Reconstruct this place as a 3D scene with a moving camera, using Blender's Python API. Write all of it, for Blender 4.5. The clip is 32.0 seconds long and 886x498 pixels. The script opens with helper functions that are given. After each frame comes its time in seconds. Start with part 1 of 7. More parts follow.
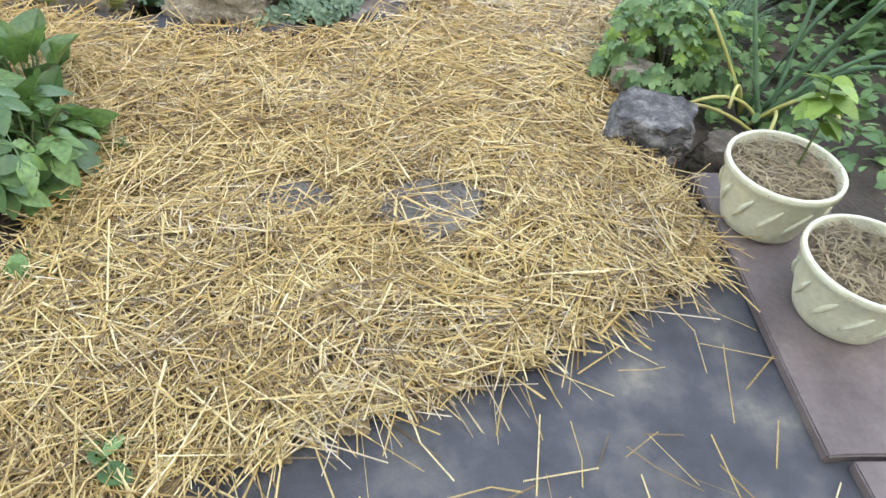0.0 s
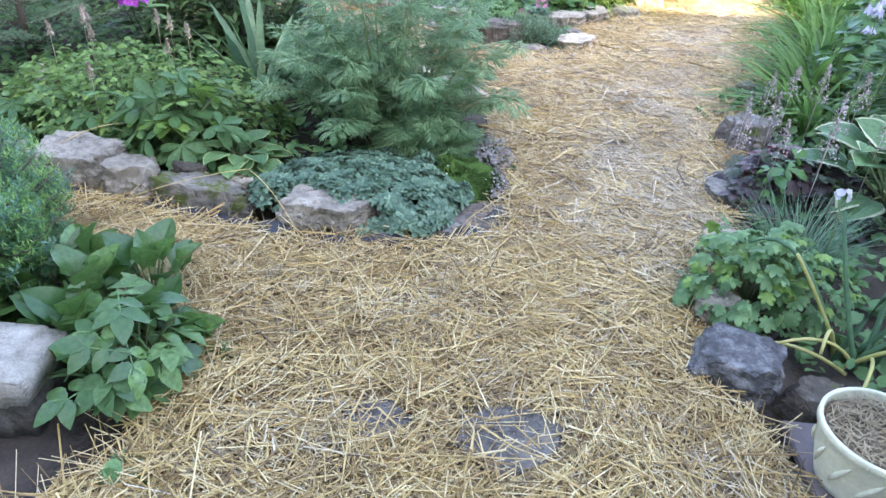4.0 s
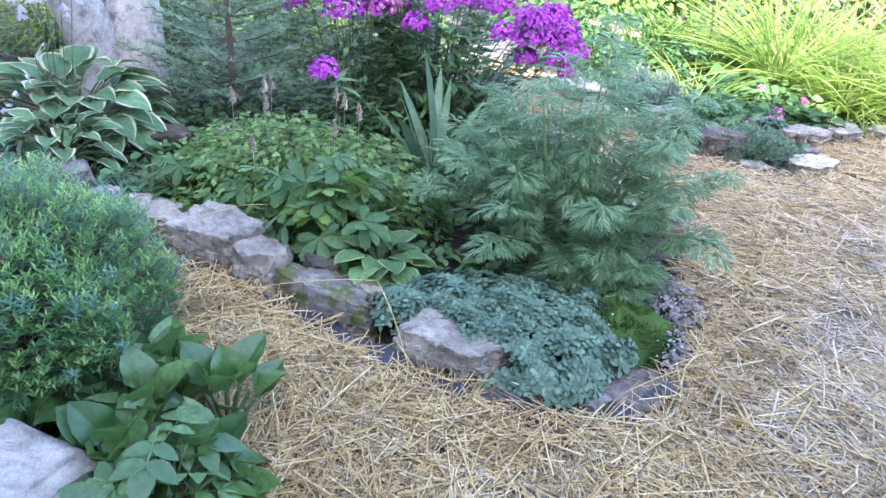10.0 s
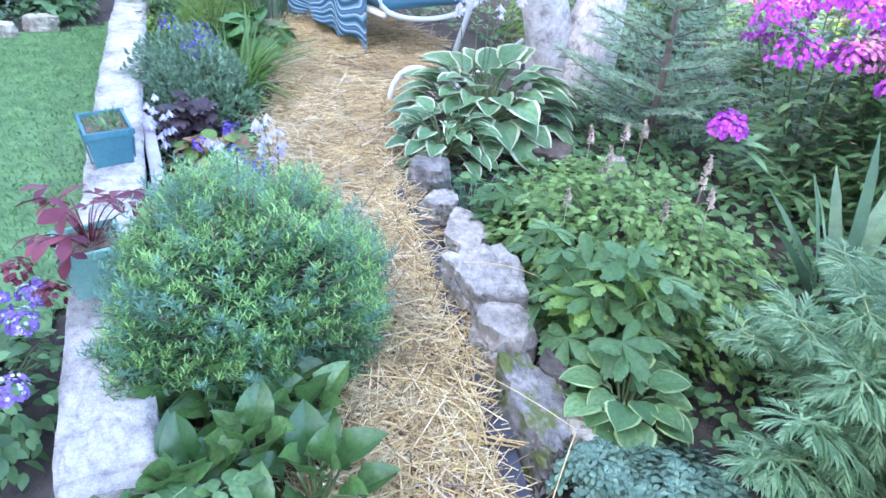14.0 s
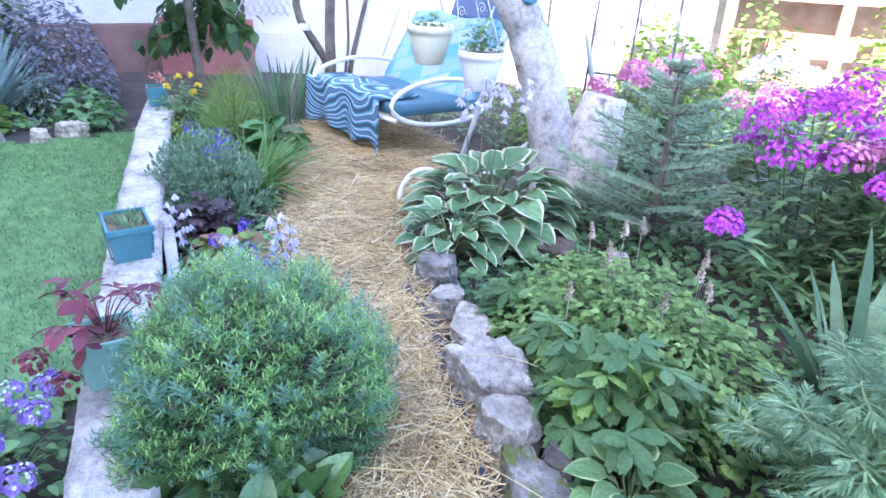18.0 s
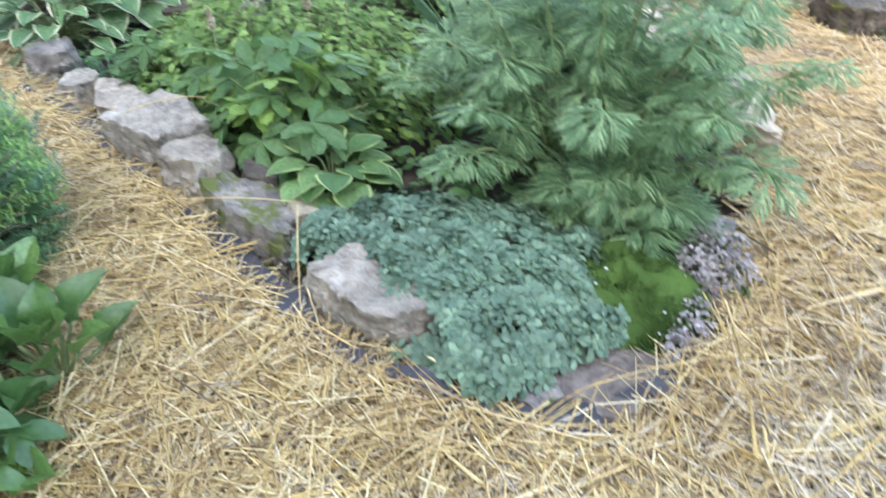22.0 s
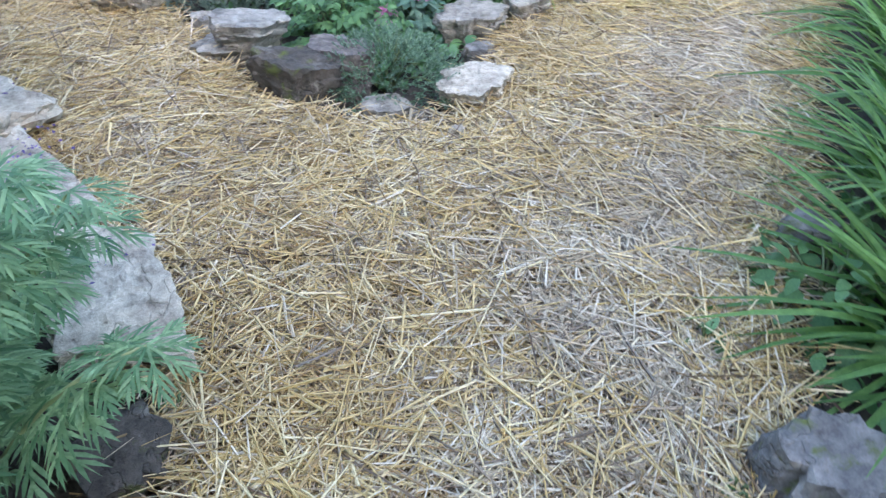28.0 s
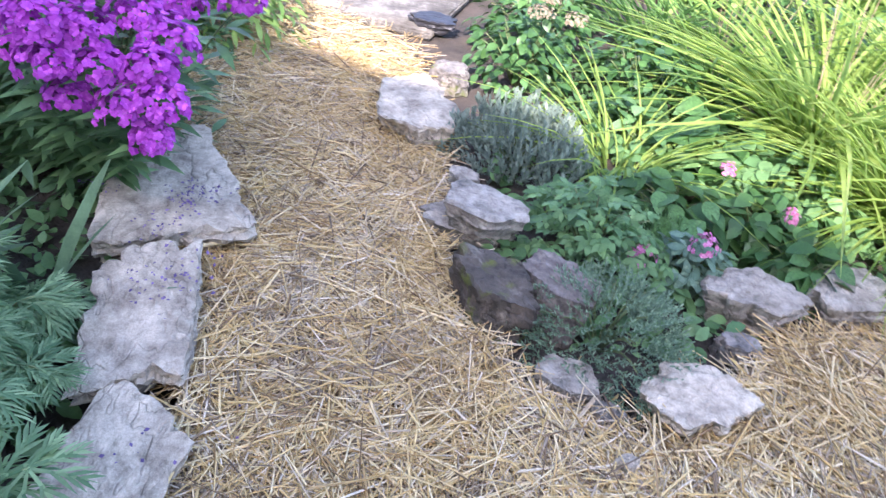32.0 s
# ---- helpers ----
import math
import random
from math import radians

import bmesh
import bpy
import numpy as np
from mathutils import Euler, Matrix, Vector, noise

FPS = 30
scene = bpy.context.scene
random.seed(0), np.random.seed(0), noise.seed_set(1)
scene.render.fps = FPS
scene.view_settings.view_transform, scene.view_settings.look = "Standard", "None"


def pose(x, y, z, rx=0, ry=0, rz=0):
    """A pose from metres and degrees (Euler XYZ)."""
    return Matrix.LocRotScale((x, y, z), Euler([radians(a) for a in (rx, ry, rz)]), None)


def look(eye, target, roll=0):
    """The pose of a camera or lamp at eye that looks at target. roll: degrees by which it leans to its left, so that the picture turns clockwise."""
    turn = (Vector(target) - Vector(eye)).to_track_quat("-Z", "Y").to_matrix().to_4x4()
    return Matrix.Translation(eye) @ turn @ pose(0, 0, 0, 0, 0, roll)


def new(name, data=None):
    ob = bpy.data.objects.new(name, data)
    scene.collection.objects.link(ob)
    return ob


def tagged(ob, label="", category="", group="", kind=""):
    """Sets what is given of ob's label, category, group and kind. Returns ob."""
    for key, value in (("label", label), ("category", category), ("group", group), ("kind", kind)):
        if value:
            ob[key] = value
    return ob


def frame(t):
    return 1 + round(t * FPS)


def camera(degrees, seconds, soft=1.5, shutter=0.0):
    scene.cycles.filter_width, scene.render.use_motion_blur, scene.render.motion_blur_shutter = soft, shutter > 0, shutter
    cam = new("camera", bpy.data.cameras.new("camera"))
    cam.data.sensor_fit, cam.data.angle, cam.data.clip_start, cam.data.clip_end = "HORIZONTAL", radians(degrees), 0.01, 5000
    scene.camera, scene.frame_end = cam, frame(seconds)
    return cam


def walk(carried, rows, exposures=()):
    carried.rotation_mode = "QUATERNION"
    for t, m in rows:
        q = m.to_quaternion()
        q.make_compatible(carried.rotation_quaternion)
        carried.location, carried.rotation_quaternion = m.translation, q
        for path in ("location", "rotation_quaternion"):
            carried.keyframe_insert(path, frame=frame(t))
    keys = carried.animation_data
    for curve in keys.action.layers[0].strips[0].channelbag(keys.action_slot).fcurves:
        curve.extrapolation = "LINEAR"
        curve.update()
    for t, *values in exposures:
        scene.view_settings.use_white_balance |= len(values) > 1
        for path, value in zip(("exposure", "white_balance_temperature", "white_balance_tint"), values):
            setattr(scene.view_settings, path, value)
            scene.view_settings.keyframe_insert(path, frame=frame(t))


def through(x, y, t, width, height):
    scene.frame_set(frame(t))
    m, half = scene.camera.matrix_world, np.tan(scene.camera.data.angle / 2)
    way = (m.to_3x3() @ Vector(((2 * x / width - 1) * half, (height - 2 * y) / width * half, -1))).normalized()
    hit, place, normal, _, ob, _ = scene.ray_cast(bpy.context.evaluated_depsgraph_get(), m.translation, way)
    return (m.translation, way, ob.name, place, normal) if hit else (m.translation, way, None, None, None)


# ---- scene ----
# ---- camera and its walk ----
cam = camera(66.1, 32.0, soft=1.4, shutter=0.35)
PATH = [
    (0, (0.189, -0.098, 1.252), (0.489, 1.644, -0.516), 5.8),
    (0.5, (0.169, 0.024, 1.270), (0.439, 1.756, -0.512), 5.6),
    (1, (0.100, 0.135, 1.280), (0.445, 1.877, -0.479), 6.3),
    (1.5, (0.077, 0.116, 1.300), (0.474, 1.911, -0.394), 7.9),
    (2, (0.125, 0.069, 1.364), (0.406, 1.901, -0.312), 8.9),
    (2.5, (0.152, 0.031, 1.394), (0.300, 1.949, -0.204), 7.5),
    (3, (0.163, 0.009, 1.415), (0.237, 2.006, -0.085), 5.3),
    (3.5, (0.163, -0.009, 1.425), (0.208, 2.051, 0.007), 4.7),
    (4, (0.170, -0.015, 1.435), (0.169, 2.094, 0.092), 4.0),
    (4.5, (0.189, -0.026, 1.454), (0.152, 2.135, 0.199), 4.7),
    (6.5, (0.159, 0.001, 1.475), (0.195, 2.295, 0.480), 5.4),
    (7, (0.091, 0.074, 1.458), (0.105, 2.361, 0.449), 5.0),
    (7.5, (0.057, 0.139, 1.434), (0.104, 2.404, 0.379), 4.2),
    (8, (0.056, 0.181, 1.427), (0.268, 2.405, 0.305), 6.9),
    (8.5, (0.177, 0.273, 1.412), (0.273, 2.480, 0.244), 5.8),
    (9, (0.280, 0.359, 1.454), (0.051, 2.536, 0.246), 7.5),
    (9.5, (0.296, 0.441, 1.436), (-0.271, 2.559, 0.236), 3.9),
    (10, (0.235, 0.575, 1.439), (-0.473, 2.657, 0.250), 5.1),
    (10.5, (0.227, 0.635, 1.414), (-0.464, 2.714, 0.210), 4.1),
    (11, (0.255, 0.749, 1.407), (-0.564, 2.752, 0.156), 4.2),
    (11.5, (0.355, 0.909, 1.401), (-0.663, 2.790, 0.106), 5.2),
    (12, (0.418, 1.030, 1.420), (-0.897, 2.650, 0.043), 3.2),
    (12.5, (0.383, 1.189, 1.419), (-1.091, 2.639, 0.013), 3.3),
    (13, (0.300, 1.350, 1.454), (-1.314, 2.616, 0.026), 2.7),
    (13.5, (0.305, 1.449, 1.476), (-1.447, 2.572, 0.092), 3.5),
    (14, (0.365, 1.526, 1.549), (-1.538, 2.435, 0.206), 3.7),
    (14.5, (0.409, 1.538, 1.569), (-1.574, 2.391, 0.309), 3.3),
    (15, (0.411, 1.544, 1.578), (-1.659, 2.339, 0.424), 2.1),
    (15.5, (0.413, 1.551, 1.587), (-1.686, 2.404, 0.529), 2.6),
    (17.5, (0.459, 1.501, 1.599), (-1.689, 2.374, 0.664), 3.5),
    (18, (0.440, 1.519, 1.566), (-1.644, 2.442, 0.539), 2.9),
    (18.5, (0.404, 1.504, 1.560), (-1.621, 2.502, 0.489), 2.9),
    (19, (0.357, 1.484, 1.547), (-1.607, 2.565, 0.444), 3.2),
    (19.5, (0.323, 1.454, 1.485), (-1.475, 2.741, 0.318), 3.2),
    (20, (0.284, 1.390, 1.417), (-1.355, 2.755, 0.112), 1.8),
    (20.5, (0.302, 1.335, 1.425), (-1.199, 2.770, 0.033), 2.7),
    (21, (0.344, 1.339, 1.411), (-1.056, 2.815, -0.043), 2.6),
    (21.5, (0.403, 1.401, 1.410), (-0.912, 2.908, -0.092), 1.5),
    (22, (0.570, 1.396, 1.251), (-0.542, 2.998, -0.314), -0.6),
    (22.5, (0.639, 1.429, 1.206), (-0.198, 2.963, -0.584), -4.2),
    (23, (0.626, 1.547, 1.195), (0.409, 3.124, -0.732), -4.5),
    (23.5, (0.566, 1.620, 1.241), (0.750, 3.295, -0.607), -6.6),
    (24, (0.589, 1.756, 1.264), (0.996, 3.435, -0.542), -1.8),
    (24.5, (0.701, 1.883, 1.285), (1.075, 3.603, -0.490), -0.2),
    (25, (0.764, 1.971, 1.295), (1.077, 3.726, -0.459), 0.2),
    (25.5, (0.812, 2.120, 1.299), (1.117, 3.922, -0.408), 0.2),
    (27.5, (0.816, 2.532, 1.333), (1.010, 4.420, -0.295), 0.3),
    (28, (0.879, 2.676, 1.344), (0.943, 4.553, -0.306), 3.8),
    (28.5, (0.910, 2.752, 1.363), (0.736, 4.614, -0.297), 4.4),
    (29, (0.924, 2.848, 1.394), (0.552, 4.720, -0.221), 3.7),
    (29.5, (0.906, 3.029, 1.393), (0.461, 4.891, -0.214), 5.1),
    (30, (0.880, 3.195, 1.427), (0.326, 5.008, -0.203), 5.5),
    (30.5, (0.899, 3.250, 1.461), (0.326, 5.051, -0.175), 6.5),
    (31, (0.945, 3.353, 1.480), (0.242, 5.115, -0.147), 7.0),
    (31.5, (1.009, 3.454, 1.507), (0.171, 5.211, -0.059), 8.5),
    (32, (1.050, 3.519, 1.522), (0.046, 5.230, 0.001), 9.4),
]
EXPOSURES = [(0, 3.41, 9660, 14), (2, 3.35, 9345, 14), (4, 3.3, 6740, 17), (7, 3.29, 6010, 21), (10, 3.29, 6010, 23), (13, 3.69, 6030, 21), (14.5, 3.82, 5977, 23), (15.5, 3.86, 5925, 24), (18, 3.58, 5925, 27), (20, 3.64, 7090, 12), (21, 3.62, 7710, 12), (22, 3.57, 7500, 14), (24, 3.55, 7340, 14), (25.5, 3.22, 7297, 6), (28, 2.85, 6170, 12), (30, 2.85, 6010, 17), (32, 2.78, 6060, 26)]
walk(cam, [(t, look(eye, target, roll)) for t, eye, target, roll in PATH], EXPOSURES)

# ---- world and sun ----
SUN_EL, SUN_AZ = 40.0, 160.0          # degrees; azimuth clockwise from north (+y)
world = bpy.data.worlds.new("garden_sky")
scene.world = world
world.use_nodes = True
wn = world.node_tree
sky = wn.nodes.new("ShaderNodeTexSky")
sky.sky_type, sky.sun_disc = "NISHITA", False
sky.sun_elevation, sky.sun_rotation = radians(SUN_EL), radians(SUN_AZ)
sky.air_density, sky.dust_density = 1.0, 1.5
wn.links.new(sky.outputs[0], wn.nodes["Background"].inputs[0])
wn.nodes["Background"].inputs[1].default_value = 0.15
sun_dir = Vector((math.sin(radians(SUN_AZ)) * math.cos(radians(SUN_EL)), math.cos(radians(SUN_AZ)) * math.cos(radians(SUN_EL)), math.sin(radians(SUN_EL))))
sun = new("sun", bpy.data.lights.new("sun", "SUN"))
sun.data.energy, sun.data.angle, sun.data.color = 2.35, radians(0.6), (1.0, 0.93, 0.82)
sun.matrix_world = look(tuple(sun_dir * 40), (0, 0, 0))

# ---- materials ----
def nodes_of(name):
    m = bpy.data.materials.new(name)
    m.use_nodes = True
    return m, m.node_tree.nodes, m.node_tree.links, m.node_tree.nodes["Principled BSDF"]


def ramp(n, l, fac, stops):
    r = n.new("ShaderNodeValToRGB")
    while len(r.color_ramp.elements) < len(stops):
        r.color_ramp.elements.new(0.5)
    for e, (p, c) in zip(r.color_ramp.elements, stops):
        e.position, e.color = p, (*c, 1)
    l.new(fac, r.inputs[0])
    return r.outputs[0]


def noise_node(n, l, scale, detail=5.0, rough=0.6, vec=None):
    t = n.new("ShaderNodeTexNoise")
    t.inputs["Scale"].default_value, t.inputs["Detail"].default_value, t.inputs["Roughness"].default_value = scale, detail, rough
    if vec is None:
        vec = n.new("ShaderNodeTexCoord").outputs["Object"]
    l.new(vec, t.inputs["Vector"])
    return t.outputs[0]


def mixed(n, l, fac, a, b, kind="MIX"):
    m = n.new("ShaderNodeMix")
    m.data_type, m.blend_type = "RGBA", kind
    for sock, v in ((m.inputs[0], fac), (m.inputs[6], a), (m.inputs[7], b)):
        if isinstance(v, (int, float)):
            sock.default_value = v
        elif isinstance(v, tuple):
            sock.default_value = (*v, 1)
        else:
            l.new(v, sock)
    return m.outputs[2]


def bumped(n, l, b, height, strength=0.4, dist=0.01):
    k = n.new("ShaderNodeBump")
    k.inputs["Strength"].default_value, k.inputs["Distance"].default_value = strength, dist
    l.new(height, k.inputs["Height"])
    l.new(k.outputs[0], b.inputs["Normal"])


def leaf_mat(name, dark, light, rough=0.45, through=0.3, spots=None, spec=0.35):
    """Leaf: colour varied leaf by leaf and over each blade, some light passing through."""
    m, n, l, b = nodes_of(name)
    geo = n.new("ShaderNodeNewGeometry")
    obj = n.new("ShaderNodeObjectInfo")
    add = n.new("ShaderNodeMath")
    add.operation = "ADD"
    l.new(geo.outputs["Random Per Island"], add.inputs[0])
    l.new(obj.outputs["Random"], add.inputs[1])
    frac = n.new("ShaderNodeMath")
    frac.operation = "FRACT"
    l.new(add.outputs[0], frac.inputs[0])
    c = ramp(n, l, frac.outputs[0], [(0.0, dark), (0.75, light), (1.0, tuple(min(1, v * 1.35 + 0.01) for v in light))])
    patch = noise_node(n, l, 9.0, 3.0)
    c = mixed(n, l, ramp(n, l, patch, [(0.35, (0, 0, 0)), (0.75, (0.75, 0.75, 0.75))]), c, tuple(v * 0.62 for v in dark), "MIX") if spots is None else c
    fine = noise_node(n, l, 120.0, 3.0)
    c = mixed(n, l, 0.22, c, ramp(n, l, fine, [(0.3, (0.3, 0.3, 0.3)), (0.7, (1, 1, 1))]), "MULTIPLY")
    if spots:
        sp = noise_node(n, l, 26.0, 4.0)
        c = mixed(n, l, ramp(n, l, sp, [(0.58, (0, 0, 0)), (0.68, (1, 1, 1))]), c, spots)
    l.new(c, b.inputs["Base Color"])
    b.inputs["Roughness"].default_value = rough
    b.inputs["Specular IOR Level"].default_value = spec
    bumped(n, l, b, fine, 0.25, 0.002)
    tr = n.new("ShaderNodeBsdfTranslucent")
    l.new(c, tr.inputs[0])
    mix = n.new("ShaderNodeMixShader")
    mix.inputs[0].default_value = through
    l.new(b.outputs[0], mix.inputs[1])
    l.new(tr.outputs[0], mix.inputs[2])
    l.new(mix.outputs[0], n["Material Output"].inputs[0])
    return m


def plain_mat(name, stops, scale=8.0, rough=0.7, bump=0.3, fine=90.0, metal=0.0, spec=0.5, dist=0.006, detail=6.0, island=0.0):
    """Surface with large stains, fine grain and relief."""
    m, n, l, b = nodes_of(name)
    big = noise_node(n, l, scale, detail)
    small = noise_node(n, l, fine, 4.0)
    c = ramp(n, l, big, stops)
    c = mixed(n, l, 0.35, c, ramp(n, l, small, [(0.3, (0.45, 0.45, 0.45)), (0.7, (1, 1, 1))]), "MULTIPLY")
    if island:
        geo = n.new("ShaderNodeNewGeometry")
        c = mixed(n, l, island, c, ramp(n, l, geo.outputs["Random Per Island"], [(0.0, (0.35, 0.35, 0.35)), (1.0, (1.0, 1.0, 1.0))]), "MULTIPLY")
    l.new(c, b.inputs["Base Color"])
    b.inputs["Roughness"].default_value, b.inputs["Metallic"].default_value = rough, metal
    b.inputs["Specular IOR Level"].default_value = spec
    bumped(n, l, b, mixed(n, l, 0.5, big, small), bump, dist)
    return m


def straw_mat(name, stops):
    m, n, l, b = nodes_of(name)
    geo = n.new("ShaderNodeNewGeometry")
    c = ramp(n, l, geo.outputs["Random Per Island"], stops)
    pos = n.new("ShaderNodeTexCoord").outputs["Object"]
    fine = noise_node(n, l, 60.0, 3.0, vec=pos)
    c = mixed(n, l, 0.5, c, ramp(n, l, fine, [(0.3, (0.4, 0.34, 0.28)), (0.65, (1, 1, 1))]), "MULTIPLY")
    patch = noise_node(n, l, 2.6, 4.0, vec=pos)
    c = mixed(n, l, 0.45, c, ramp(n, l, patch, [(0.35, (0.55, 0.46, 0.36)), (0.62, (1, 1, 1))]), "MULTIPLY")
    l.new(c, b.inputs["Base Color"])
    b.inputs["Roughness"].default_value = 0.47
    b.inputs["Specular IOR Level"].default_value = 0.5
    return m


def stone_mat(name, stops, moss=0.0, scale=7.0, crack=0.22):
    m, n, l, b = nodes_of(name)
    tc = n.new("ShaderNodeTexCoord").outputs["Object"]
    big = noise_node(n, l, scale, 9.0, 0.7, tc)
    mid = noise_node(n, l, 30.0, 8.0, 0.75, tc)
    fine = noise_node(n, l, 160.0, 4.0, 0.7, tc)
    warp = mixed(n, l, 0.3, tc, n.new("ShaderNodeTexNoise").outputs[1])
    cr = n.new("ShaderNodeTexVoronoi")
    cr.feature = "DISTANCE_TO_EDGE"
    cr.inputs["Scale"].default_value = 4.0
    l.new(warp, cr.inputs["Vector"])
    c = ramp(n, l, big, stops)
    c = mixed(n, l, 0.75, c, ramp(n, l, mid, [(0.33, (0.42, 0.40, 0.38)), (0.46, (0.86, 0.85, 0.84)), (0.62, (1.1, 1.1, 1.1))]), "MULTIPLY")
    c = mixed(n, l, 0.4, c, ramp(n, l, fine, [(0.35, (0.5, 0.5, 0.5)), (0.6, (1, 1, 1))]), "MULTIPLY")
    obj = n.new("ShaderNodeObjectInfo")
    c = mixed(n, l, 0.5, c, ramp(n, l, obj.outputs["Random"], [(0, (0.72, 0.71, 0.72)), (1, (1.0, 0.97, 0.93))]), "MULTIPLY")
    line = ramp(n, l, cr.outputs[0], [(0.0, (0.25, 0.24, 0.23)), (0.03, (0.8, 0.8, 0.8)), (0.06, (1, 1, 1))])
    c = mixed(n, l, crack, c, line, "MULTIPLY")
    if moss:
        spot = noise_node(n, l, 11.0, 6.0, 0.6, tc)
        c = mixed(n, l, ramp(n, l, spot, [(0.62 - moss * 0.2, (0, 0, 0)), (0.72 - moss * 0.2, (1, 1, 1))]), c, (0.10, 0.12, 0.035))
    c = mixed(n, l, 1.0, c, (1.05, 1.0, 0.88), "MULTIPLY")
    l.new(c, b.inputs["Base Color"])
    b.inputs["Roughness"].default_value = 0.88
    b.inputs["Specular IOR Level"].default_value = 0.25
    h = mixed(n, l, 0.35, mid, fine)
    h = mixed(n, l, 0.35, h, line)
    bumped(n, l, b, mixed(n, l, 0.3, h, big), 1.0, 0.02)
    return m


M = {}
M["straw"] = straw_mat("golden_straw", [(0.0, (0.13, 0.08, 0.04)), (0.16, (0.34, 0.215, 0.08)), (0.4, (0.60, 0.42, 0.15)), (0.75, (0.73, 0.56, 0.26)), (1.0, (0.88, 0.75, 0.46))])
M["oldstraw"] = straw_mat("trampled_grey_straw", [(0.0, (0.17, 0.125, 0.085)), (0.2, (0.37, 0.29, 0.19)), (0.5, (0.56, 0.455, 0.295)), (0.8, (0.70, 0.60, 0.43)), (1.0, (0.83, 0.74, 0.57))])
M["straw_base"] = plain_mat("straw_litter", [(0.3, (0.09, 0.06, 0.030)), (0.5, (0.22, 0.155, 0.075)), (0.7, (0.36, 0.27, 0.145))], 22.0, 0.9, 0.9, 170.0, dist=0.01)
M["soil"] = plain_mat("dark_soil", [(0.3, (0.030, 0.024, 0.019)), (0.7, (0.10, 0.077, 0.058))], 6.0, 0.95, 0.9, 70.0, dist=0.02)
M["fabric"] = plain_mat("weed_fabric", [(0.3, (0.030, 0.032, 0.038)), (0.48, (0.060, 0.062, 0.070)), (0.60, (0.12, 0.115, 0.11)), (0.70, (0.26, 0.23, 0.18))], 4.5, 0.6, 0.6, 260.0, dist=0.012)
M["blackfilm"] = plain_mat("black_film", [(0.3, (0.018, 0.018, 0.022)), (0.6, (0.035, 0.035, 0.042)), (0.75, (0.09, 0.085, 0.08))], 9.0, 0.5, 0.5, 120.0)
M["limestone"] = stone_mat("pale_limestone", [(0.32, (0.16, 0.152, 0.143)), (0.48, (0.34, 0.322, 0.30)), (0.64, (0.52, 0.49, 0.45))])
M["greystone"] = stone_mat("grey_stone", [(0.3, (0.10, 0.10, 0.105)), (0.5, (0.24, 0.23, 0.23)), (0.7, (0.42, 0.40, 0.38))], 0.35)
M["darkstone"] = stone_mat("dark_stone", [(0.3, (0.05, 0.043, 0.038)), (0.55, (0.125, 0.11, 0.097)), (0.7, (0.30, 0.28, 0.25))], 0.3)
M["whitestone"] = stone_mat("white_stone", [(0.32, (0.25, 0.22, 0.185)), (0.45, (0.48, 0.435, 0.375)), (0.60, (0.70, 0.64, 0.55))])
M["concrete"] = stone_mat("weathered_concrete", [(0.3, (0.20, 0.19, 0.185)), (0.45, (0.44, 0.43, 0.42)), (0.6, (0.60, 0.59, 0.58))], 0.0, 5.0, 0.12)
M["blockstone"] = stone_mat("grey_cement", [(0.3, (0.10, 0.096, 0.094)), (0.5, (0.175, 0.17, 0.168)), (0.68, (0.42, 0.41, 0.405))], 0.0, 6.0, 0.15)
M["mossstone"] = stone_mat("moss_patched_stone", [(0.3, (0.09, 0.085, 0.085)), (0.5, (0.22, 0.21, 0.205)), (0.7, (0.44, 0.42, 0.40))], 0.65, 9.0)
M["drysoil"] = plain_mat("dry_crumbling_soil", [(0.3, (0.09, 0.07, 0.055)), (0.5, (0.17, 0.14, 0.115)), (0.7, (0.26, 0.22, 0.185))], 26.0, 0.95, 1.0, 120.0, dist=0.012)
M["cream"] = plain_mat("cream_plastic", [(0.3, (0.62, 0.60, 0.43)), (0.7, (0.76, 0.74, 0.57))], 5.0, 0.4, 0.06, 60.0)
M["white_plastic"] = plain_mat("white_plastic", [(0.3, (0.72, 0.71, 0.68)), (0.7, (0.84, 0.83, 0.80))], 5.0, 0.4, 0.06, 60.0)
M["teal"] = plain_mat("teal_plastic", [(0.3, (0.045, 0.17, 0.20)), (0.7, (0.08, 0.24, 0.26))], 6.0, 0.45, 0.08, 70.0)
M["thyme"] = leaf_mat("grey_green_small_leaf", (0.12, 0.20, 0.115), (0.22, 0.32, 0.19), 0.5, 0.2)
M["mint"] = plain_mat("mint_plastic", [(0.3, (0.22, 0.46, 0.36)), (0.7, (0.33, 0.58, 0.46))], 6.0, 0.4, 0.08, 70.0)
M["potsoil"] = plain_mat("pot_mulch", [(0.3, (0.06, 0.04, 0.025)), (0.7, (0.30, 0.22, 0.14))], 40.0, 0.95, 1.0, 200.0, dist=0.015)
M["oldboard"] = plain_mat("brown_board", [(0.3, (0.10, 0.075, 0.07)), (0.6, (0.20, 0.155, 0.145)), (0.75, (0.28, 0.22, 0.20))], 4.0, 0.75, 0.5, 80.0)
M["bark"] = stone_mat("whitewashed_bark", [(0.34, (0.24, 0.235, 0.24)), (0.44, (0.48, 0.48, 0.50)), (0.6, (0.62, 0.63, 0.66))], 0.0, 9.0)
M["stem"] = plain_mat("green_stem", [(0.3, (0.06, 0.10, 0.03)), (0.7, (0.16, 0.19, 0.07))], 20.0, 0.6, 0.2)
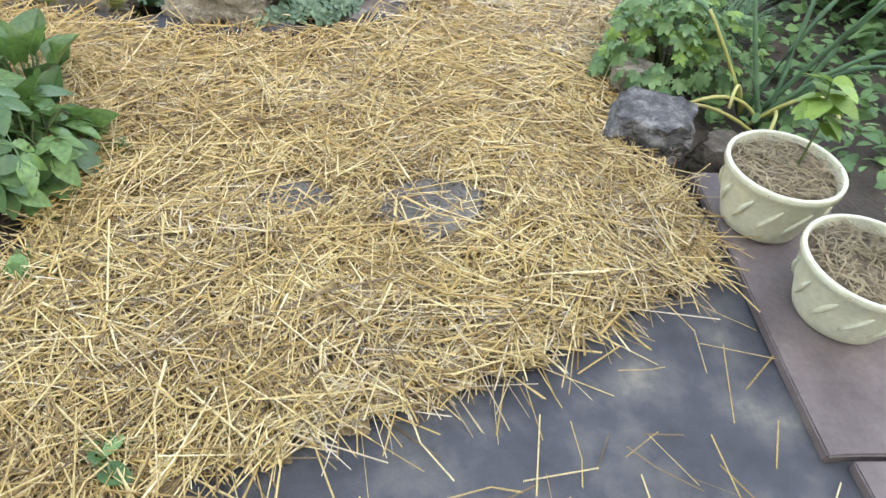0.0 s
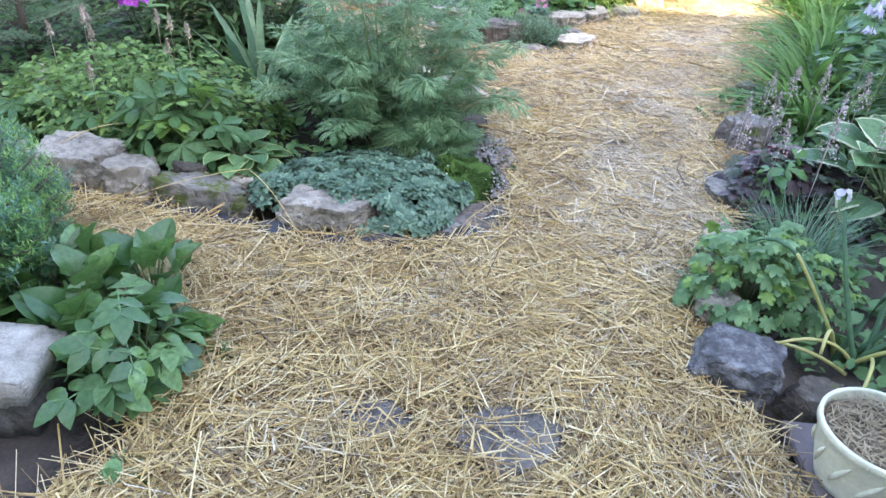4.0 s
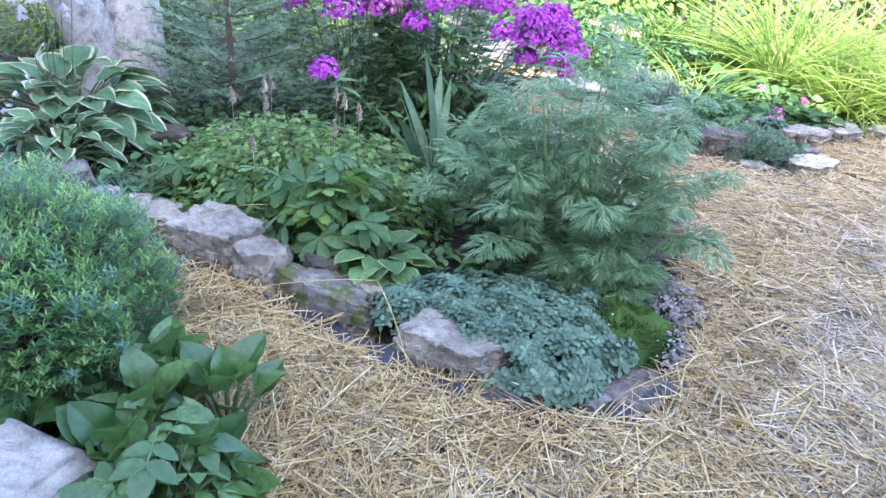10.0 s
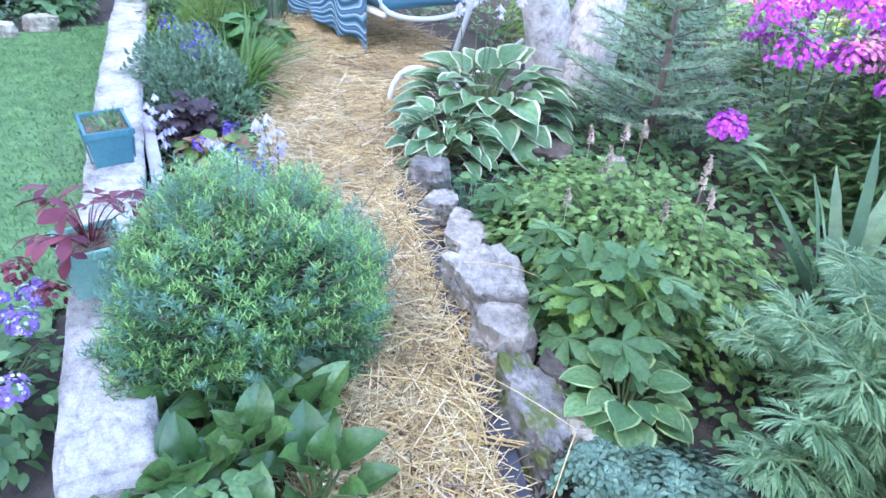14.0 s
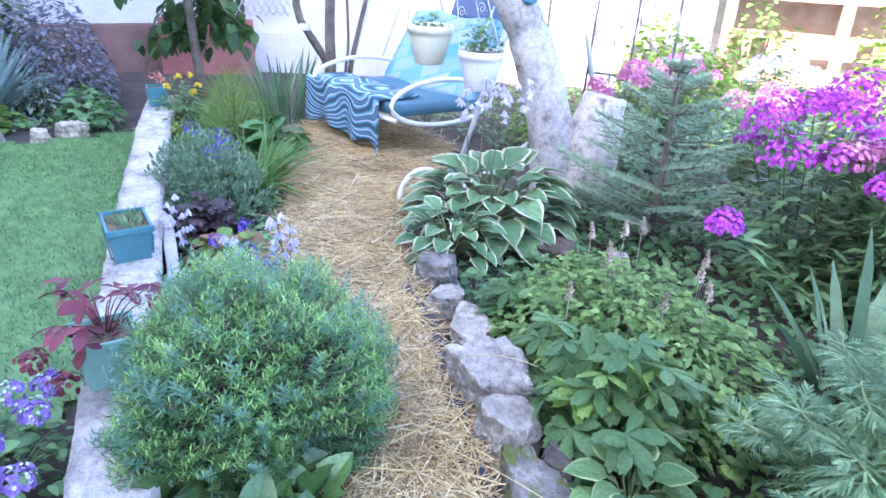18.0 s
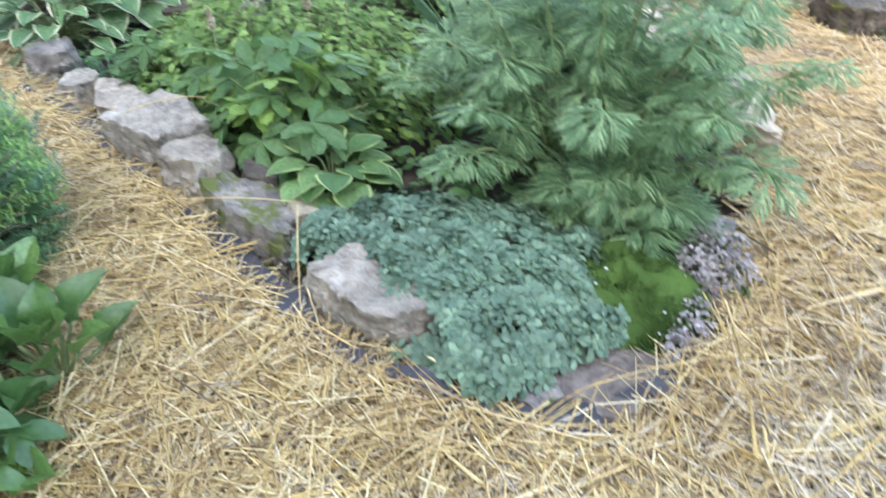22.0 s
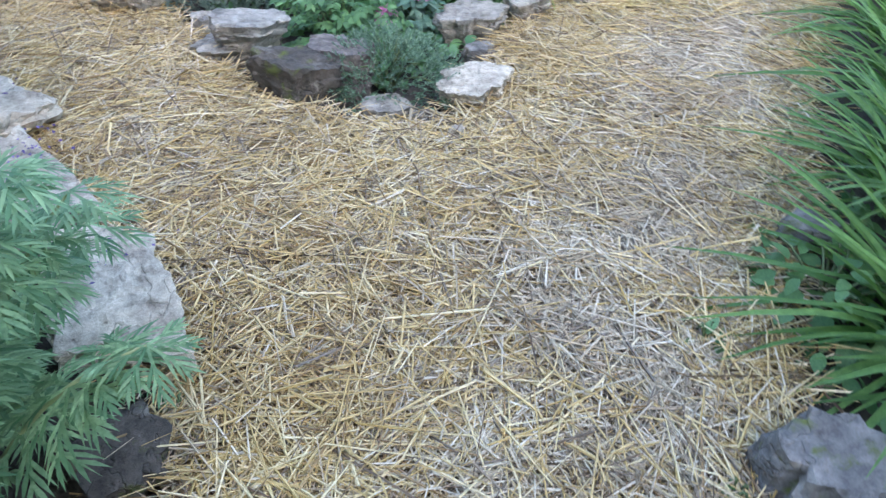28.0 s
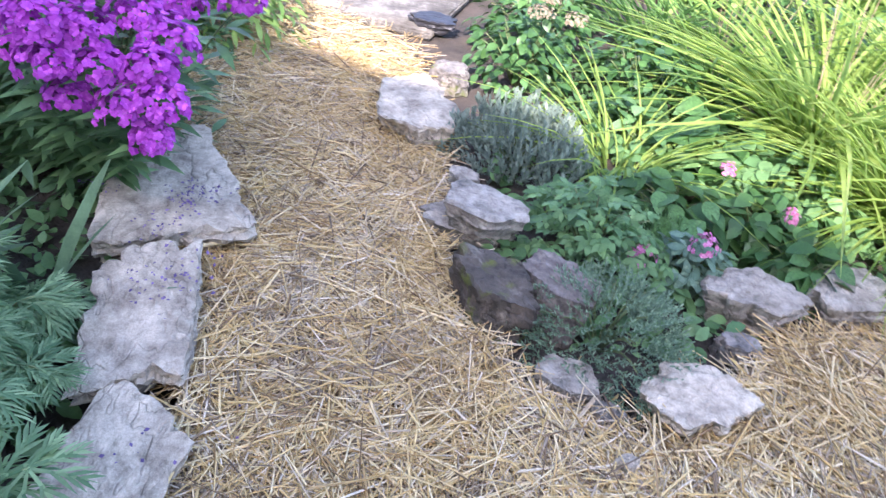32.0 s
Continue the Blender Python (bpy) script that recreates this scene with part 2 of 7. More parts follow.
M["drystem"] = plain_mat("dry_stem", [(0.3, (0.22, 0.16, 0.09)), (0.7, (0.42, 0.33, 0.20))], 20.0, 0.8, 0.3)
M["twig"] = plain_mat("brown_twig", [(0.3, (0.10, 0.075, 0.055)), (0.7, (0.24, 0.19, 0.15))], 12.0, 0.85, 0.5)
M["aconite"] = leaf_mat("cut_leaf", (0.13, 0.265, 0.12), (0.345, 0.50, 0.25), 0.5, 0.5)
M["astilbe"] = leaf_mat("toothed_small_leaf", (0.13, 0.245, 0.06), (0.275, 0.415, 0.115), 0.5, 0.4)
M["bergenia"] = leaf_mat("thick_rounded_leaf", (0.055, 0.145, 0.04), (0.15, 0.28, 0.075), 0.28, 0.3, spec=0.65)
M["duskgreen"] = leaf_mat("dusky_green_leaf", (0.07, 0.085, 0.06), (0.13, 0.16, 0.10), 0.45, 0.2)
M["mound"] = leaf_mat("lobed_leaf", (0.095, 0.21, 0.075), (0.19, 0.34, 0.125), 0.45, 0.35)
M["palmleaf"] = leaf_mat("five_lobed_leaf", (0.095, 0.205, 0.07), (0.21, 0.355, 0.13), 0.45, 0.4)
M["columbine"] = leaf_mat("rounded_pale_leaf", (0.12, 0.25, 0.10), (0.23, 0.38, 0.16), 0.5, 0.35)
M["lime"] = leaf_mat("pale_lime_leaf", (0.16, 0.30, 0.06), (0.28, 0.42, 0.10), 0.45, 0.35)
# deep green; on the island clumps the dark colour stands in for partial shade
M["shadeleaf"] = leaf_mat("deep_green_shade_leaf", (0.04, 0.11, 0.03), (0.09, 0.20, 0.055), 0.4, 0.25)
M["sedumhead"] = leaf_mat("buff_sedum_head", (0.22, 0.18, 0.12), (0.36, 0.29, 0.20), 0.7, 0.1, spec=0.1)
M["glossy"] = leaf_mat("glossy_leaf", (0.05, 0.14, 0.035), (0.12, 0.27, 0.07), 0.3, 0.25, spec=0.5)
M["shrub"] = leaf_mat("narrow_shrub_leaf", (0.10, 0.245, 0.115), (0.20, 0.39, 0.165), 0.4, 0.4)
M["shrub_blue"] = leaf_mat("blue_green_shrub_leaf", (0.11, 0.235, 0.155), (0.20, 0.37, 0.225), 0.4, 0.4)
M["shrub_tip"] = leaf_mat("young_shrub_tip", (0.23, 0.46, 0.13), (0.40, 0.62, 0.19), 0.4, 0.4)
M["sedum"] = leaf_mat("blue_sedum", (0.09, 0.168, 0.105), (0.18, 0.28, 0.172), 0.5, 0.15)
M["moss"] = leaf_mat("bright_moss", (0.040, 0.085, 0.022), (0.095, 0.165, 0.040), 0.9, 0.1, spec=0.05)
M["limerim"] = leaf_mat("yellow_green_margin", (0.30, 0.42, 0.14), (0.44, 0.54, 0.22), 0.45, 0.3)
M["hosta"] = leaf_mat("hosta_green", (0.095, 0.205, 0.09), (0.18, 0.32, 0.135), 0.42, 0.25)
M["margin"] = leaf_mat("cream_margin", (0.50, 0.54, 0.32), (0.66, 0.68, 0.46), 0.45, 0.3)
M["heuchera"] = leaf_mat("purple_leaf", (0.040, 0.028, 0.030), (0.088, 0.052, 0.056), 0.4, 0.2)
M["redleaf"] = leaf_mat("red_leaf", (0.14, 0.026, 0.042), (0.30, 0.065, 0.085), 0.4, 0.3)
M["amber"] = leaf_mat("amber_leaf", (0.30, 0.17, 0.09), (0.50, 0.31, 0.16), 0.5, 0.3)
M["blade"] = leaf_mat("strap_leaf", (0.095, 0.215, 0.05), (0.21, 0.37, 0.095), 0.4, 0.5)
# lighter, yellower copy of the strap leaf: sun glow painted into the colour
M["sunblade"] = leaf_mat("sunlit_strap_leaf", (0.235, 0.38, 0.065), (0.46, 0.59, 0.15), 0.45, 0.6)
M["iris"] = leaf_mat("iris_blade", (0.10, 0.19, 0.10), (0.17, 0.28, 0.14), 0.5, 0.25)
M["bluegrass"] = leaf_mat("blue_grass", (0.095, 0.20, 0.11), (0.20, 0.32, 0.195), 0.5, 0.25)
M["oatgrass"] = leaf_mat("pale_oat_grass", (0.24, 0.36, 0.33), (0.42, 0.54, 0.50), 0.5, 0.25)
M["chive"] = leaf_mat("fine_grass", (0.06, 0.14, 0.075), (0.13, 0.25, 0.13), 0.45, 0.25)
M["lawn"] = leaf_mat("lawn_grass", (0.10, 0.225, 0.07), (0.18, 0.335, 0.105), 0.5, 0.3)
M["fir"] = leaf_mat("fir_needle", (0.22, 0.36, 0.20), (0.38, 0.54, 0.33), 0.5, 0.25)
M["phloxleaf"] = leaf_mat("phlox_leaf", (0.07, 0.15, 0.058), (0.15, 0.265, 0.095), 0.42, 0.3)
M["silver"] = leaf_mat("silver_leaf", (0.17, 0.23, 0.18), (0.28, 0.35, 0.27), 0.6, 0.2)
M["catmint"] = leaf_mat("catmint_leaf", (0.13, 0.23, 0.13), (0.26, 0.38, 0.23), 0.55, 0.25)
M["ferny"] = leaf_mat("feathery_leaf", (0.13, 0.25, 0.035), (0.26, 0.40, 0.06), 0.5, 0.35)
M["farleaf"] = leaf_mat("hedge_leaf", (0.035, 0.09, 0.03), (0.09, 0.19, 0.05), 0.5, 0.3)
M["darkbush"] = leaf_mat("dusky_purple_leaf", (0.13, 0.125, 0.155), (0.24, 0.23, 0.27), 0.5, 0.25)
M["magenta"] = leaf_mat("magenta_petal", (0.42, 0.045, 0.42), (0.62, 0.12, 0.60), 0.5, 0.25, spec=0.2)
M["lilac"] = leaf_mat("lilac_petal", (0.55, 0.50, 0.66), (0.76, 0.72, 0.83), 0.5, 0.35, spec=0.2)
M["pink"] = leaf_mat("pink_petal", (0.60, 0.14, 0.32), (0.80, 0.36, 0.54), 0.5, 0.35, spec=0.2)
M["violet"] = leaf_mat("violet_petal", (0.10, 0.05, 0.36), (0.22, 0.13, 0.55), 0.5, 0.3, spec=0.2)
M["verbena"] = leaf_mat("verbena_petal", (0.24, 0.13, 0.46), (0.40, 0.26, 0.62), 0.5, 0.3, spec=0.2)
M["whitepetal"] = leaf_mat("white_petal", (0.70, 0.68, 0.72), (0.84, 0.82, 0.84), 0.5, 0.35, spec=0.2)
M["plume"] = leaf_mat("buff_plume", (0.45, 0.34, 0.26), (0.62, 0.50, 0.40), 0.7, 0.2, spec=0.1)
M["spray"] = leaf_mat("beige_pink_spray", (0.36, 0.29, 0.27), (0.58, 0.49, 0.46), 0.8, 0.2, spec=0.1)
M["dryhead"] = leaf_mat("grey_seed_head", (0.20, 0.17, 0.16), (0.42, 0.38, 0.36), 0.8, 0.1, spec=0.1)
M["yellow"] = leaf_mat("yellow_petal", (0.70, 0.48, 0.03), (0.85, 0.66, 0.08), 0.5, 0.3, spec=0.2)
M["red"] = leaf_mat("coral_petal", (0.58, 0.16, 0.11), (0.78, 0.36, 0.28), 0.5, 0.3, spec=0.2)
M["render_wall"] = plain_mat("whitewashed_wall", [(0.3, (0.62, 0.60, 0.56)), (0.7, (0.80, 0.78, 0.74))], 1.5, 0.9, 0.3, 40.0)
M["plinth"] = plain_mat("brown_plinth", [(0.3, (0.17, 0.09, 0.075)), (0.7, (0.30, 0.17, 0.145))], 3.0, 0.9, 0.4, 60.0)
M["redpanel"] = plain_mat("faded_red_panel", [(0.3, (0.30, 0.10, 0.09)), (0.7, (0.44, 0.18, 0.16))], 3.0, 0.8, 0.2, 50.0)
M["greywood"] = plain_mat("grey_boards", [(0.3, (0.30, 0.27, 0.25)), (0.7, (0.50, 0.47, 0.45))], 5.0, 0.85, 0.5, 70.0)
M["sunwood"] = plain_mat("tan_timber", [(0.3, (0.42, 0.25, 0.15)), (0.7, (0.60, 0.42, 0.28))], 6.0, 0.8, 0.4, 70.0)
M["roof"] = plain_mat("rusty_corrugated_roof", [(0.3, (0.35, 0.14, 0.10)), (0.7, (0.52, 0.28, 0.22))], 5.0, 0.7, 0.2, 60.0)
M["whitemetal"] = plain_mat("white_painted_tube", [(0.3, (0.68, 0.68, 0.66)), (0.7, (0.82, 0.82, 0.80))], 12.0, 0.35, 0.05, 80.0)
M["darkmetal"] = plain_mat("dark_metal", [(0.3, (0.03, 0.05, 0.06)), (0.7, (0.07, 0.10, 0.12))], 12.0, 0.5, 0.1, 80.0)


# ---- mesh helpers ----
def shape(verts, polys):
    """A template: points, corner indices, corners per face."""
    return np.array(verts, float), np.array([i for p in polys for i in p]), np.array([len(p) for p in polys])


def joined(pieces):
    vs, ls, ts, off = [], [], [], 0
    for v, l, t in pieces:
        vs.append(v), ls.append(l + off), ts.append(t)
        off += len(v)
    return np.concatenate(vs), np.concatenate(ls), np.concatenate(ts)


def spread(tmpl, rot, loc):
    """Copies of a template: rot (n,3,3) with scale in it, loc (n,3)."""
    v, l, t = tmpl
    n = len(loc)
    verts = np.einsum("nij,kj->nki", rot, v) + loc[:, None, :]
    loops = (l[None, :] + (np.arange(n) * len(v))[:, None]).ravel()
    return verts.reshape(-1, 3), loops, np.tile(t, n)


def to_mesh(name, geo, mat, smooth=True):
    v, l, t = geo
    me = bpy.data.meshes.new(name)
    me.vertices.add(len(v))
    me.vertices.foreach_set("co", np.ascontiguousarray(v, dtype=np.float32).ravel())
    me.loops.add(len(l))
    me.loops.foreach_set("vertex_index", l.astype(np.int32))
    me.polygons.add(len(t))
    starts = np.r_[0, np.cumsum(t)[:-1]].astype(np.int32)
    me.polygons.foreach_set("loop_start", starts)
    me.polygons.foreach_set("use_smooth", np.full(len(t), smooth))
    me.update(calc_edges=True)
    me.validate()
    me.materials.append(mat)
    return me


def piece(name, geo, mat, parent=None, label="", smooth=True):
    """One mesh object; under a thing or part if parent is given."""
    ob = new(name, to_mesh(name, geo, mat, smooth))
    if parent is not None:
        ob.parent = parent
    if label:
        ob["label"] = label
    return ob


def part(name, bm, material, parent=None, label="", smooth=False):
    me = bpy.data.meshes.new(name)
    bm.to_mesh(me)
    bm.free()
    if smooth:
        me.polygons.foreach_set("use_smooth", [True] * len(me.polygons))
    me.materials.append(material)
    ob = new(name, me)
    if parent is not None:
        ob.parent = parent
    if label:
        ob["label"] = label
    return ob


def thing(name, x, y, z, label, category, group="", turn=0.0):
    ob = new(name)
    ob.matrix_world = pose(x, y, z, 0, 0, turn)
    ob.empty_display_size = 0.1
    return tagged(ob, label, category, group)


def leaf_parts(name, tmpl, rot, loc, mat, parent):
    """Each leaf an object of its own; all share one mesh."""
    me = to_mesh(name, tmpl, mat)
    for m, p in zip(rot, loc):
        ob = new(name, me)
        ob.parent = parent
        ob.matrix_local = Matrix([[*m[0], p[0]], [*m[1], p[1]], [*m[2], p[2]], [0, 0, 0, 1]])


def foliage(name, tmpl, rot, loc, mat, parent, single):
    keep = 150 if single == "near" else 190
    if single and len(loc) <= keep:
        leaf_parts("leaf", tmpl, rot, loc, mat, parent)
    elif single == "near":
        leaf_parts("leaf", tmpl, rot[:keep], loc[:keep], mat, parent)
        tagged(piece(name, spread(tmpl, rot[keep:], loc[keep:]), mat, parent), kind="stuff")
    else:
        tagged(piece(name, spread(tmpl, rot, loc), mat, parent), kind="stuff")




def euler_rot(yaw, pitch, roll, size):
    """Rotation for templates that grow along +y with the upper face +z: pitch lifts the tip, yaw turns about z. size: scalar, (n,) or (n,3)."""
    yaw, pitch, roll = np.broadcast_arrays(np.asarray(yaw, float), pitch, roll)
    n = yaw.shape[0]
    cy, sy, cp, sp, cr, sr = np.cos(yaw), np.sin(yaw), np.cos(pitch), np.sin(pitch), np.cos(roll), np.sin(roll)
    z = np.zeros(n)
    o = np.ones(n)
    rz = np.stack([np.stack([cy, -sy, z], -1), np.stack([sy, cy, z], -1), np.stack([z, z, o], -1)], 1)
    rx = np.stack([np.stack([o, z, z], -1), np.stack([z, cp, -sp], -1), np.stack([z, sp, cp], -1)], 1)
    ry = np.stack([np.stack([cr, z, sr], -1), np.stack([z, o, z], -1), np.stack([-sr, z, cr], -1)], 1)
    s = np.asarray(size, float)
    s = s[:, None] * np.ones(3) if s.ndim == 1 else (np.full((n, 3), s) if s.ndim == 0 else s)
    return (rz @ rx @ ry) * s[:, None, :]


def ribbon(profile, bend=0.3, fold=0.15, lift=0.0):
    """Leaf along y: profile of (y, half width); bends down towards the tip, folded along the midrib."""
    v, f = [], []
    for y, w in profile:
        z = lift * y - bend * y * y
        if w < 1e-4:
            v.append((0, y, z))
        else:
            v += [(-w, y, z + fold * w), (0, y, z), (w, y, z + fold * w)]
    idx, k = [], 0
    for y, w in profile:
        idx.append((k,) if w < 1e-4 else (k, k + 1, k + 2))
        k += 1 if w < 1e-4 else 3
    for a, b in zip(idx, idx[1:]):
        if len(a) == 1 and len(b) == 3:
            f += [(a[0], b[1], b[0]), (a[0], b[2], b[1])]
        elif len(a) == 3 and len(b) == 1:
            f += [(a[0], a[1], b[0]), (a[1], a[2], b[0])]
        else:
            f += [(a[0], a[1], b[1], b[0]), (a[1], a[2], b[2], b[1])]
    return shape(v, f)


def lobes(count, spreaddeg, prof, bend=0.25, sizes=None, lift=0.0):
    out = []
    for i in range(count):
        a = radians(-spreaddeg / 2 + spreaddeg * i / (count - 1))
        s = sizes[i] if sizes else 1.0 - 0.35 * abs(i - (count - 1) / 2) / ((count - 1) / 2)
        v, l, t = ribbon(prof, bend, 0.2, lift)
        v = v * s
        r = np.array([[math.cos(a), -math.sin(a), 0], [math.sin(a), math.cos(a), 0], [0, 0, 1]])
        out.append((v @ r.T, l, t))
    return joined(out)


LANCE = ribbon([(0, 0.012), (0.3, 0.12), (0.6, 0.11), (1, 0)], 0.25)
SHOOT = ribbon([(0, 0.02), (0.45, 0.10), (1, 0)], 0.2)
NARROW = ribbon([(0, 0.02), (0.45, 0.075), (1, 0)], 0.2)
OVATE = ribbon([(0, 0.02), (0.2, 0.24), (0.5, 0.33), (0.8, 0.2), (1, 0)], 0.35, 0.2)
ROUND = ribbon([(0, 0.05), (0.15, 0.32), (0.45, 0.45), (0.75, 0.38), (0.95, 0.14), (1, 0)], 0.25, 0.12)
BLADE = ribbon([(0, 0.02), (0.3, 0.026), (0.55, 0.024), (0.8, 0.016), (1, 0)], 0.75, 0.5, 0.15)
ARCH = ribbon([(0, 0.018), (0.2, 0.026), (0.4, 0.027), (0.6, 0.024), (0.8, 0.016), (1, 0)], 1.0, 0.55, 0.12)
STIFF = ribbon([(0, 0.035), (0.4, 0.05), (0.75, 0.035), (1, 0)], 0.12, 0.2)
HAIR = ribbon([(0, 0.006), (0.5, 0.006), (1, 0)], 0.45, 0.3)
PALM5 = None
HEU = lobes(7, 290, [(0, 0.08), (0.4, 0.24), (0.7, 0.27), (0.9, 0.16), (1, 0)], 0.25)
PALM3 = lobes(3, 150, [(0, 0.04), (0.35, 0.18), (0.65, 0.27), (0.9, 0.14), (1, 0)], 0.3)
TOOTHED = ribbon([(0, 0.03), (0.12, 0.20), (0.18, 0.19), (0.30, 0.30), (0.36, 0.28), (0.50, 0.31), (0.56, 0.27), (0.70, 0.23), (0.76, 0.19), (0.88, 0.11), (1, 0)], 0.3, 0.25)
PINN = joined([spread(TOOTHED, euler_rot(np.array([a]), np.array([0.0]), np.array([0.0]), np.array([s])), np.array([[0, y, 0]])) for a, s, y in ((0.0, 0.62, 0.42), (1.15, 0.52, 0.38), (-1.15, 0.52, 0.38), (1.3, 0.42, 0.1), (-1.3, 0.42, 0.1))] + [ribbon([(-0.3, 0.012), (0.45, 0.012)], 0.0, 0.0)])
CUT = None


def palmate(centres, lengths, half, teeth=0.09, bend=0.28, waist=0.20):
    """A hand-shaped leaf: toothed diamond lobes joined near the stalk, each folded along its rib."""
    outline = []
    for c, ln in zip(centres, lengths):
        for k in range(-6, 7):
            u = abs(k) / 6
            rr = np.interp(u, [0, 0.22, 0.5, 0.72, 1.0], [1.0, 0.90, 0.74, 0.56, waist])
            rr *= 1 + (teeth if k % 2 == 0 and 0 < abs(k) < 6 else -teeth * 0.6 if abs(k) < 6 and k else 0)
            outline.append((c + half * k / 6, ln * rr, 0.09 * (0.4 - u)))
    v, f = [(0.0, 0.0, 0.0)], []
    for a, rr, fold in outline:
        for q in (0.5, 1.0):
            v.append((-math.sin(a) * rr * q, math.cos(a) * rr * q, -bend * (rr * q) ** 2 - fold * q))
    n = len(outline)
    for k in range(n - 1):
        b = 1 + 2 * k
        f += [(0, b + 2, b), (b, b + 2, b + 3, b + 1)]
    return shape(v, f)


def sprig(count=9, spread_deg=55, leaf=0.24):
    """A short shoot along y set with small leaves."""
    out = [ribbon([(0, 0.012), (0.9, 0.008)], 0.1, 0.0)]
    for i in range(count):
        f = 0.18 + 0.82 * i / (count - 1)
        lf = ribbon([(0, 0.12), (0.5, 0.2), (1, 0)], 0.1, 0.2)
        out.append(spread(lf, euler_rot(np.array([radians(spread_deg) * (1 if i % 2 else -1) * (1.05 - f)]), np.array([0.5 * math.sin(i * 2.4)]), np.array([i * 0.9]), np.array([leaf])), np.array([[0, f, -0.1 * f * f]])))
    return joined(out)


PALM5 = palmate([radians(a) for a in (-112, -56, 0, 56, 112)], (0.76, 0.92, 1.0, 0.94, 0.72), radians(28.5), waist=0.26, bend=0.14)
SPRIG = sprig()
WIRY = sprig(7, 30, 0.34)


def cut_leaf():
    """A fan of radiating arms, each split again and again into long thin drooping lobes."""
    out = []

    def lobe(at, a, length, w, drop):
        v, l, t = ribbon([(0, w * 0.7), (0.5, w), (1, 0)], 0.0, 0.25)
        v = v * np.array([1.0, length, 1.0])
        v[:, 2] -= drop * (v[:, 1] / max(length, 1e-6)) ** 2 * length
        r = np.array([[math.cos(a), -math.sin(a), 0], [math.sin(a), math.cos(a), 0], [0, 0, 1]])
        return v @ r.T + np.array(at), l, t

    for i in range(7):
        a = -1.95 + 3.9 * i / 6
        length = 1.0 - 0.30 * abs(i - 3) / 3
        out.append(lobe((0, 0, 0), a, length, 0.029, 0.20))
        way = np.array([-math.sin(a), math.cos(a), 0])
        for k in range(3):
            f = 0.34 + 0.17 * k
            for sg in (-1, 1):
                at = way * length * (f + 0.03 * sg) + np.array([0, 0, -0.20 * f * f * length])
                out.append(lobe(at, a + sg * (0.46 - 0.05 * k), length * (0.50 - 0.08 * k), 0.029, 0.28))
    return joined(out)


CUT = cut_leaf()
FLORET = joined([spread(shape([(0, 0, 0), (-0.40, 0.55, 0.1), (-0.22, 0.93, 0.03), (0.22, 0.93, 0.03), (0.40, 0.55, 0.1)], [(0, 4, 3, 2, 1)]), euler_rot(np.array([i * 2 * math.pi / 5]), 0.15, 0.0, 1.0), np.zeros((1, 3))) for i in range(5)])


def tube(points, r0, r1, sides=6):
    """Tapered tube along points."""
    p = np.array(points, float)
    d = np.gradient(p, axis=0)
    d /= np.linalg.norm(d, axis=1)[:, None] + 1e-9
    ref = np.where(np.abs(d[:, 2:3]) > 0.9, np.array([[1.0, 0, 0]]), np.array([[0, 0, 1.0]]))
    u = np.cross(d, ref)
    u /= np.linalg.norm(u, axis=1)[:, None]
    w = np.cross(d, u)
    rad = np.linspace(r0, r1, len(p)) if np.isscalar(r0) else np.array(r0)
    a = np.arange(sides) * 2 * math.pi / sides
    ring = p[:, None, :] + rad[:, None, None] * (np.cos(a)[None, :, None] * u[:, None, :] + np.sin(a)[None, :, None] * w[:, None, :])
    v = ring.reshape(-1, 3)
    f = []
    for i in range(len(p) - 1):
        for k in range(sides):
            k2 = (k + 1) % sides
            f.append((i * sides + k, i * sides + k2, (i + 1) * sides + k2, (i + 1) * sides + k))
    f.append(tuple(range(sides))[::-1])
    f.append(tuple((len(p) - 1) * sides + k for k in range(sides)))
    return shape(v, f)


def arc(a, b, sag, n=6, side=0.0):
    """Points from a to b bowed by sag upwards and side sideways."""
    a, b = np.array(a, float), np.array(b, float)
    s = np.linspace(0, 1, n)[:, None]
    p = a + (b - a) * s
    p[:, 2] += sag * 4 * (s * (1 - s))[:, 0]
    p[:, 0] += side * 4 * (s * (1 - s))[:, 0]
    return p


def lathe(profile, sides=32):
    """Round body from (radius, z) rings."""
    v, f = [], []
    for r, z in profile:
        for k in range(sides):
            a = 2 * math.pi * k / sides
            v.append((r * math.cos(a), r * math.sin(a), z))
    for i in range(len(profile) - 1):
        for k in range(sides):
            k2 = (k + 1) % sides
            f.append((i * sides + k, i * sides + k2, (i + 1) * sides + k2, (i + 1) * sides + k))
    f.append(tuple(range(sides))[::-1])
    return shape(v, f)


def block_bm(x0, x1, y0, y1, z0, z1, bevel=0.01, cuts=0, rough=0.0, seed=0):
    bm = bmesh.new()
    bmesh.ops.create_cube(bm, size=1)
    for v in bm.verts:
        v.co = Vector((x0 + (v.co.x + 0.5) * (x1 - x0), y0 + (v.co.y + 0.5) * (y1 - y0), z0 + (v.co.z + 0.5) * (z1 - z0)))
    if bevel:
        bmesh.ops.bevel(bm, geom=bm.edges[:], offset=bevel, segments=2, affect="EDGES")
    if cuts:
        bmesh.ops.subdivide_edges(bm, edges=bm.edges[:], cuts=cuts, use_grid_fill=True)
    if rough:
        for v in bm.verts:
            v.co += rough * noise.noise_vector(v.co * 9 + Vector((seed, 0, 0)))
    return bm


